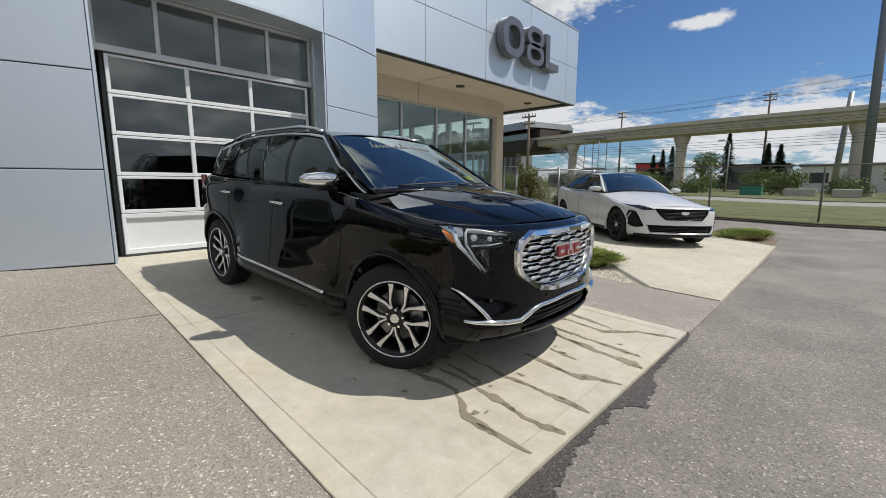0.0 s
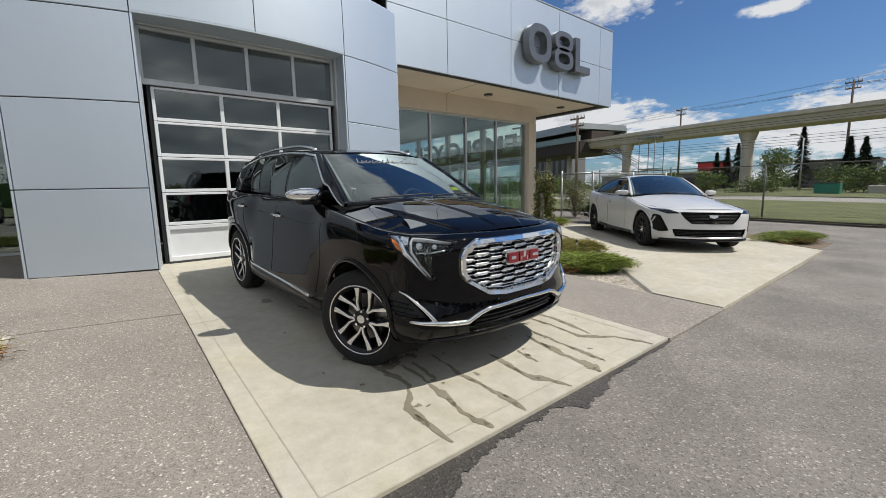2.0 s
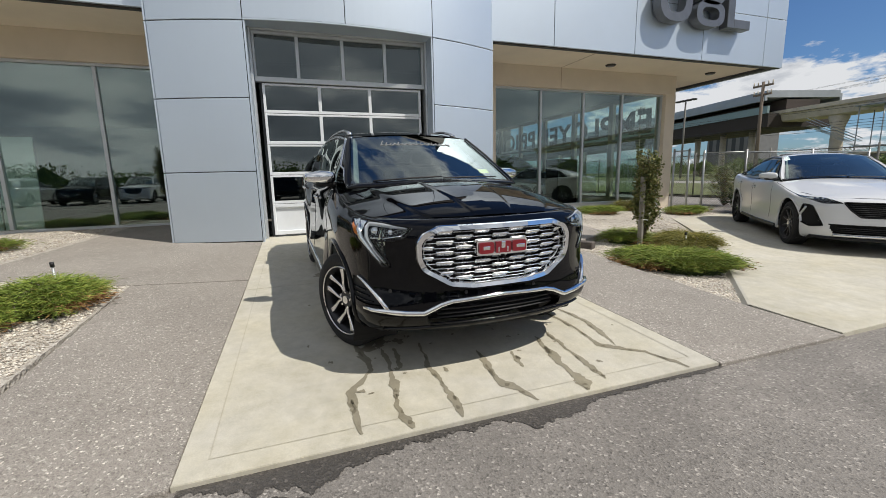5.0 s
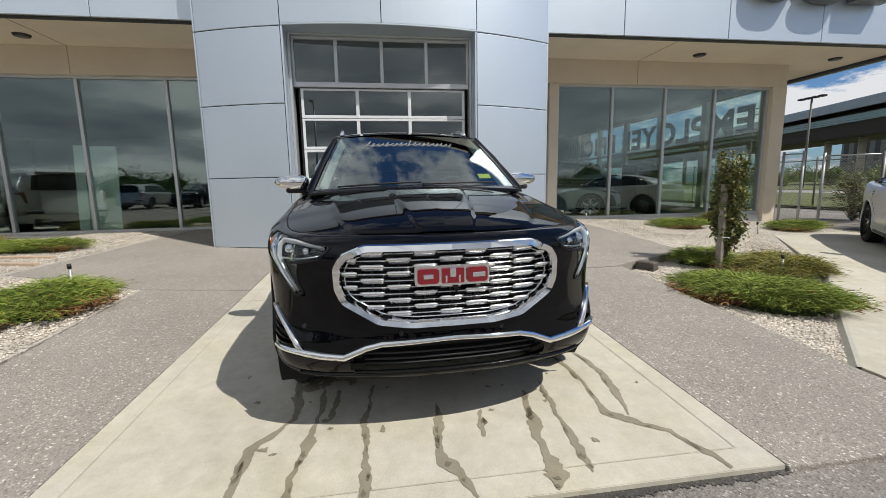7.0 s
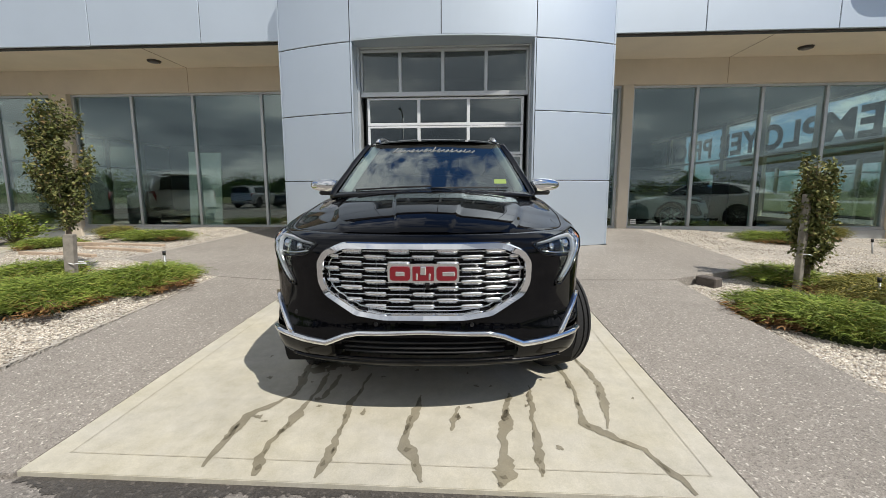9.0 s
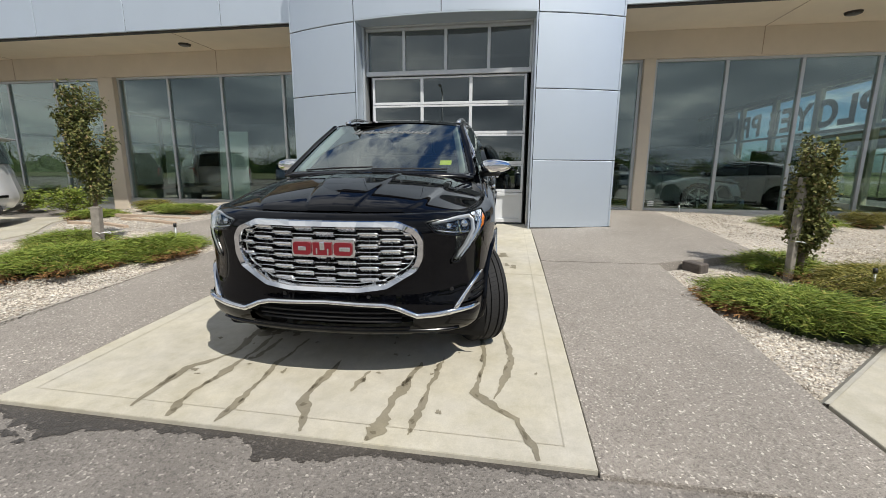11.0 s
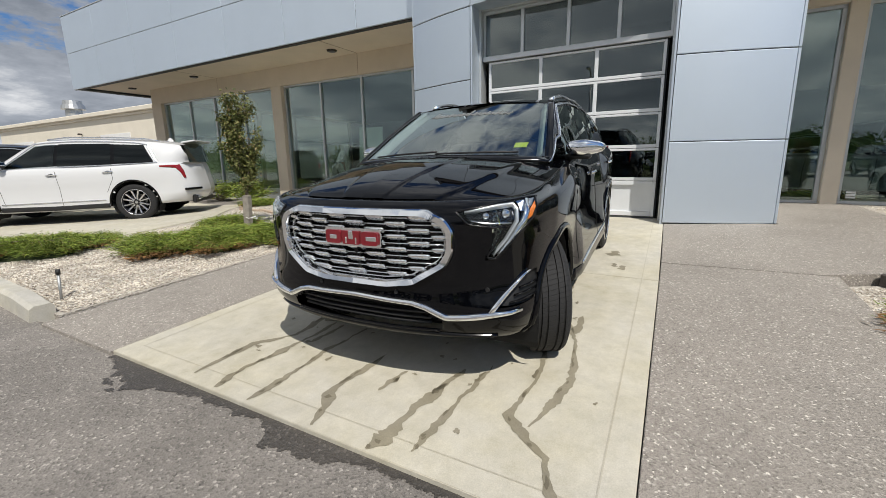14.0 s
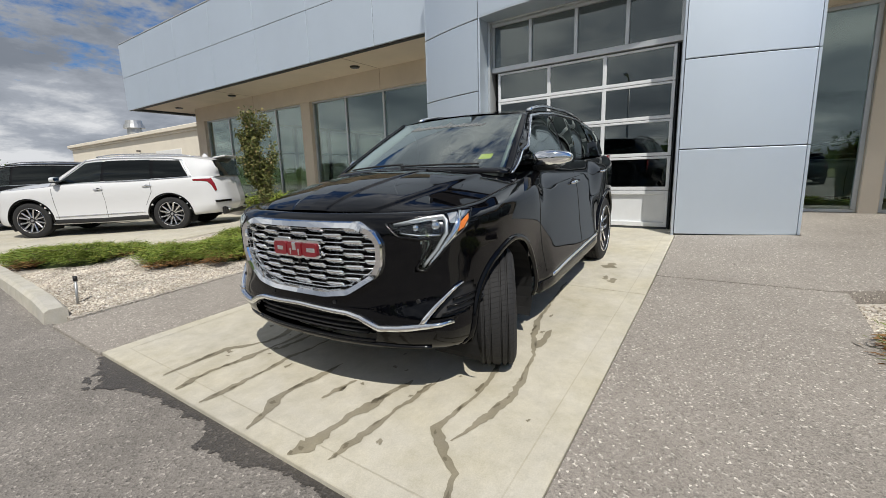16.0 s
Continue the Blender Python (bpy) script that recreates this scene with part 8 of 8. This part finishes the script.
wires()
M_MONO = plain("dark_galvanised", (0.20, 0.22, 0.25), 0.5, 0.4)
mono = thing("steel_monopole", "tall grey tapered steel power monopole", "pole", pose(1.18, 60.0, 0) @ pose(0, 0, 0, 0, -1.3, 0))
tube("shaft", [(0, 0, -0.2), (0, 0, 14), (0, 0, 34)], [0.42, 0.36, 0.24], M_MONO, mono, 14)
bm = bmesh.new()
bmesh.ops.create_cone(bm, cap_ends=True, segments=14, radius1=0.85, radius2=0.85, depth=0.5, matrix=pose(0, 0, 0.2))
part("footing", bm, M_FAR_CONCRETE, mono)
lean_post = thing("steel_monopole", "grey steel power pole behind the guideway", "pole", pose(-1.6, 80.5, 0))
tube("shaft", [(0, 0, 0), (0.6, 0, 13.5)], [0.4, 0.3], M_GALV, lean_post, 10)


def spruce(x, y, tall, seed):
    rnd = random.Random(seed)
    ob = thing("spruce_tree", "tall dark green spruce beyond the road", "tree", pose(x, y, 0), "spruces")
    tube("trunk", [(0, 0, 0), (0, 0, tall)], [0.18, 0.03], M_BARK, ob, 8)
    verts, faces = [], []
    for _ in range(1500):
        t = rnd.random() ** 0.8
        z = tall * (0.06 + 0.94 * t)
        r = tall * 0.20 * (1 - t) * rnd.uniform(0.25, 1.1) * (1 + 0.25 * math.sin(z * 5)) + 0.05
        a = rnd.uniform(0, 6.28)
        p = Vector((r * math.cos(a), r * math.sin(a), z))
        d = Vector((math.cos(a), math.sin(a), rnd.uniform(-0.7, 0.0))).normalized()
        s = d.cross(Vector((0, 0, 1))).normalized() * rnd.uniform(0.10, 0.22)
        ln = rnd.uniform(0.3, 0.7) * (1.1 - 0.6 * t)
        k = len(verts)
        verts += [p - d * ln * 0.3, p + s, p - s, p + d * ln]
        faces += [(k, k + 1, k + 2), (k + 1, k + 3, k + 2)]
    piece("crown", mesh_of("crown", verts, faces, M_SPRUCE), ob)


for i, (x, y, t) in enumerate(((-13.3, 75, 8.6), (-8.6, 74.7, 6.9), (-7.2, 74.8, 6.7), (-27.3, 92, 8.0), (-25.6, 92, 8.6), (-29.0, 92, 7.2), (8, 74, 7))):
    spruce(x, y, t, 300 + i)


def leafy(x, y, r, tall, seed, label, n=700, leaf=0.22, material=None, name="leafy_tree"):
    rnd = random.Random(seed)
    ob = thing(name, label, "tree", pose(x, y, 0), "far trees")
    tube("trunk", [(0, 0, -0.1), (0.1, 0, tall * 0.35), (0, 0.1, tall * 0.7)], [0.16, 0.11, 0.04], M_BARK, ob, 7)
    clumps = [(rnd.uniform(-0.7, 0.7) * r, rnd.uniform(-0.7, 0.7) * r, tall * rnd.uniform(0.25, 0.9), rnd.uniform(0.3, 0.55) * r) for _ in range(11)]
    for i, (cx, cy, cz, cr) in enumerate(clumps[:5]):
        tube("limb", [(0, 0, tall * 0.3), (cx * 0.6, cy * 0.6, cz * 0.8), (cx, cy, cz)], [0.07, 0.04, 0.02], M_BARK, ob, 5)
    verts, faces = [], []
    for _ in range(n):
        cx, cy, cz, cr = clumps[rnd.randrange(11)]
        d = Vector((rnd.gauss(0, 1), rnd.gauss(0, 1), rnd.gauss(0, 1))).normalized()
        p = Vector((cx, cy, cz)) + d * cr * rnd.uniform(0.55, 1.1)
        u = Vector((rnd.gauss(0, 1), rnd.gauss(0, 1), rnd.gauss(0, 1))).normalized() * leaf
        w = u.cross(d).normalized() * leaf * 0.7
        k = len(verts)
        verts += [p - u, p + w, p + u, p - w]
        faces += [(k, k + 1, k + 2), (k, k + 2, k + 3)]
    piece("crown", mesh_of("crown", verts, faces, material or M_FARLEAF), ob)


leafy(-14.0, 64, 2.3, 5.3, 401, "pale flowering tree beyond the road", 2600, 0.11)
rnd = random.Random(77)
for i in range(26):
    x = -62 + i * 4.4 + rnd.uniform(-1.5, 1.5)
    leafy(x, 57 + rnd.uniform(-3, 8), rnd.uniform(1.4, 2.4), rnd.uniform(1.5, 2.9), 420 + i, "green scrub tree beyond the road", 1700, 0.105)


def far_wood(name, pts, tall, seed, label):
    """A distant belt of trees as loose foliage."""
    rnd = random.Random(seed)
    verts, faces = [], []
    for (xa, ya), (xb, yb) in zip(pts, pts[1:]):
        ln = math.dist((xa, ya), (xb, yb))
        for _ in range(int(ln * 110)):
            t = rnd.random()
            x, y = xa + (xb - xa) * t + rnd.gauss(0, 2.5), ya + (yb - ya) * t + rnd.gauss(0, 2.5)
            top = tall * (0.65 + 0.25 * math.sin(t * ln * 0.21 + seed) + 0.18 * math.sin(t * ln * 0.63))
            p = Vector((x, y, rnd.uniform(0.1, 1.0) * top))
            u = Vector((rnd.gauss(0, 1), rnd.gauss(0, 1), rnd.gauss(0, 1))).normalized() * rnd.uniform(0.10, 0.27)
            w = u.cross(Vector((rnd.gauss(0, 1), rnd.gauss(0, 1), 0.3))).normalized() * u.length * 0.8
            k = len(verts)
            verts += [p - u, p + w, p + u, p - w]
            faces += [(k, k + 1, k + 2), (k, k + 2, k + 3)]
        # a dense leafy core along the belt
        steps = int(ln / 1.6)
        first = len(verts)
        for i in range(steps + 1):
            t = i / steps
            x, y = xa + (xb - xa) * t, ya + (yb - ya) * t
            top = tall * (0.65 + 0.25 * math.sin(t * ln * 0.21 + seed) + 0.18 * math.sin(t * ln * 0.63)) * rnd.uniform(0.62, 0.92)
            verts += [Vector((x - 2, y - 2, 0)), Vector((x + rnd.gauss(0, 0.5), y + rnd.gauss(0, 0.5), top)), Vector((x + 2, y + 2, 0))]
        for i in range(steps):
            a = first + 3 * i
            faces += [(a, a + 3, a + 4, a + 1), (a + 1, a + 4, a + 5, a + 2)]
    tagged(new(name, mesh_of(name, verts, faces, M_FARLEAF)), label, "trees", kind="stuff")


far_wood("far_trees", [(-150, 150), (-40, 130), (60, 125), (160, 150)], 6.0, 9, "distant belt of green trees")
far_wood("far_trees", [(-90, -120), (0, -105), (70, -100)], 7.0, 10, "distant belt of green trees to the south")
far_wood("far_trees", [(70, -90), (75, -20), (80, 60), (70, 140)], 6.0, 11, "distant belt of green trees to the east")


def shed(name, x0, x1, y0, y1, tall, wall_mat, roof_mat, label, bays=5):
    """A low far building: walls, roof slab, a row of windows and doors."""
    ob = thing(name, label, "building")
    box("wall", x0, x1, y0, y1, -0.2, tall, wall_mat, ob, 0.02)
    box("roof", x0 - 0.3, x1 + 0.3, y0 - 0.3, y1 + 0.3, tall, tall + 0.35, roof_mat, ob, 0.02)
    for k in range(bays):
        a = x0 + (x1 - x0) * (k + 0.25) / bays
        b = x0 + (x1 - x0) * (k + 0.75) / bays
        win = box("window", a, b, y0 - 0.03, y0 + 0.05, tall * 0.35, tall * 0.75, M_REVEAL, ob, 0.01)
    return ob


M_GREYWALL = plain("grey_cladding", (0.16, 0.16, 0.165), 0.7, var=0.1, scale=0.5)
M_REDWALL = plain("red_cladding", (0.36, 0.03, 0.03), 0.6, var=0.1, scale=0.5)
shed("far_warehouse", -64, -31, 112, 116, 4.0, M_GREYWALL, M_FAR_CONCRETE, "low grey far warehouse with pale roof edge")
shed("far_warehouse", -41.6, -35.2, 118, 121, 6.5, M_REDWALL, M_BRONZE, "low far warehouse with red cladding")
shed("far_house", -17, -8, 96, 104, 4.6, M_GREYWALL, M_BRONZE, "far grey house with dark roof", 3)
shed("far_house", -6, 8, 92, 102, 4.2, M_WHITE, M_GREYWALL, "far pale building with grey roof", 3)
shed("far_house", 10, 30, 88, 100, 4.8, M_GREYWALL, M_BRONZE, "low grey industrial building with flat roof", 4)
shed("far_office", -150, -128, 190, 205, 22, M_GREYWALL, M_BRONZE, "far dark office block", 6)
dump = thing("dumpster", "green steel dumpster beyond the road", "dumpster", pose(-6.7, 50.5, 0.08))
part("bin", box_bm(-0.85, 0.85, -0.6, 0.6, 0.1, 1.05, 0.05), plain("green_steel", (0.02, 0.20, 0.13), 0.5), dump)
part("lid", box_bm(-0.88, 0.88, -0.63, 0.63, 1.06, 1.13, 0.03), M_TRIM, dump)
for x, w in ((-3.3, 2.4), (0.0, 2.0)):
    bar = thing("concrete_barrier", "pale concrete barrier block on the far grass", "barrier", pose(x, 53.5, 0.06), "concrete barriers")
    part("block", box_bm(-w / 2, w / 2, -0.3, 0.3, 0.0, 0.8, 0.06), M_KERB, bar)


def street_lamp(x, y, tall, arm):
    ob = thing("street_lamp", "grey steel street lamp with curved arm", "street lamp", pose(x, y, 0), "street lamps")
    tube("pole", [(0, 0, 0), (0, 0, tall)], [0.11, 0.07], M_GALV, ob, 8)
    tube("arm", [(0, 0, tall), (arm * 0.3, 0, tall + 0.45), (arm, 0, tall + 0.55)], 0.05, M_GALV, ob, 6)
    part("lamp_head", box_bm(arm - 0.1, arm + 0.6, -0.15, 0.15, tall + 0.46, tall + 0.62, 0.04), M_GALV, ob)


street_lamp(-11.6, 66.0, 6.4, -1.2)
street_lamp(26.0, -3.0, 8.0, -1.5)
# twin lamp mast behind the building corner
mast = thing("street_lamp", "grey mast with a cluster of floodlights", "street lamp", pose(-42.9, 52.0, 0), "street lamps")
tube("pole", [(0, 0, 0), (0, 0, 10.4)], [0.15, 0.10], M_FENCE, mast, 8)
for k in (-1.2, -0.4, 0.4, 1.2):
    part("lamp_head", box_bm(k - 0.3, k + 0.3, -0.3, 0.3, 10.4, 10.6, 0.04), M_TRIM, mast)

# ---- south side ----
M_CREAM = plain("cream_stucco", (0.74, 0.685, 0.575), 0.85, var=0.05, scale=0.8)
south = thing("service_building", "long cream stucco service building", "building")
box("wall", -34, -13.0, -44.5, -17.5, -0.1, 4.15, M_CREAM, south, 0.02)
box("parapet_band", -34, -12.9, -44.6, -17.4, 4.15, 4.30, M_CREAM, south, 0.02)
box("parapet_cap", -34, -12.75, -44.75, -17.25, 4.30, 4.55, M_CREAM, south, 0.03)
box("band", -13.001, -12.95, -44.4, -17.6, 2.1, 2.22, M_SOFFIT, south)
for y in (-40, -33, -26):
    d = box("overhead_door", -13.001, -12.97, y - 1.8, y + 1.8, 0.4, 3.2, M_WHITE, south)
    if y == -33:
        box("wall_lamp", -12.96, -12.75, y + 2.7, y + 2.85, 3.3, 3.40, M_BRONZE, south)
vent = thing("roof_vent", "galvanised roof extractor cowl", "vent", pose(-14.6, -35.0, 4.5))
for k, (r, z, dz) in enumerate(((0.55, 0.45, 0.9), (0.75, 1.05, 0.3), (0.6, 1.35, 0.3))):
    bm = bmesh.new()
    bmesh.ops.create_cone(bm, cap_ends=True, segments=18, radius1=r, radius2=r * 0.9, depth=dz, matrix=pose(0, 0, z))
    part("cowl", bm, M_GALV, vent)
unit = thing("rooftop_unit", "grey rooftop air unit", "air unit", pose(-19.0, -29.0, 4.4))
part("casing", box_bm(-1.2, 1.2, -1.6, 1.6, 0, 1.0, 0.04), M_GALV, unit)

# white boards inside the south window
for x, y, w, t, a in ((-8.82, -3.02, 0.56, 1.78, 2), (-8.80, -3.42, 0.20, 1.80, -3)):
    b = thing("display_board", "white display board leaning behind the window", "board", Matrix.Translation((x, y, 0.24)) @ pose(0, 0, 0, 0, -4, a), "display boards")
    part("board", box_bm(-0.015, 0.015, -w / 2, w / 2, 0, t + 0.12, 0.003), M_WHITE, b)
cab = thing("display_cabinet", "dark tall display cabinet inside the showroom", "cabinet", pose(-11.2, 10.4, 0.241, 0, 0, 20))
part("carcass", box_bm(-0.25, 0.25, -0.55, 0.55, 0, 1.5, 0.01), M_TRIM, cab)
part("door", box_bm(0.251, 0.27, -0.53, 0.53, 0.03, 1.47, 0.004), M_GLOSSBLACK, cab)
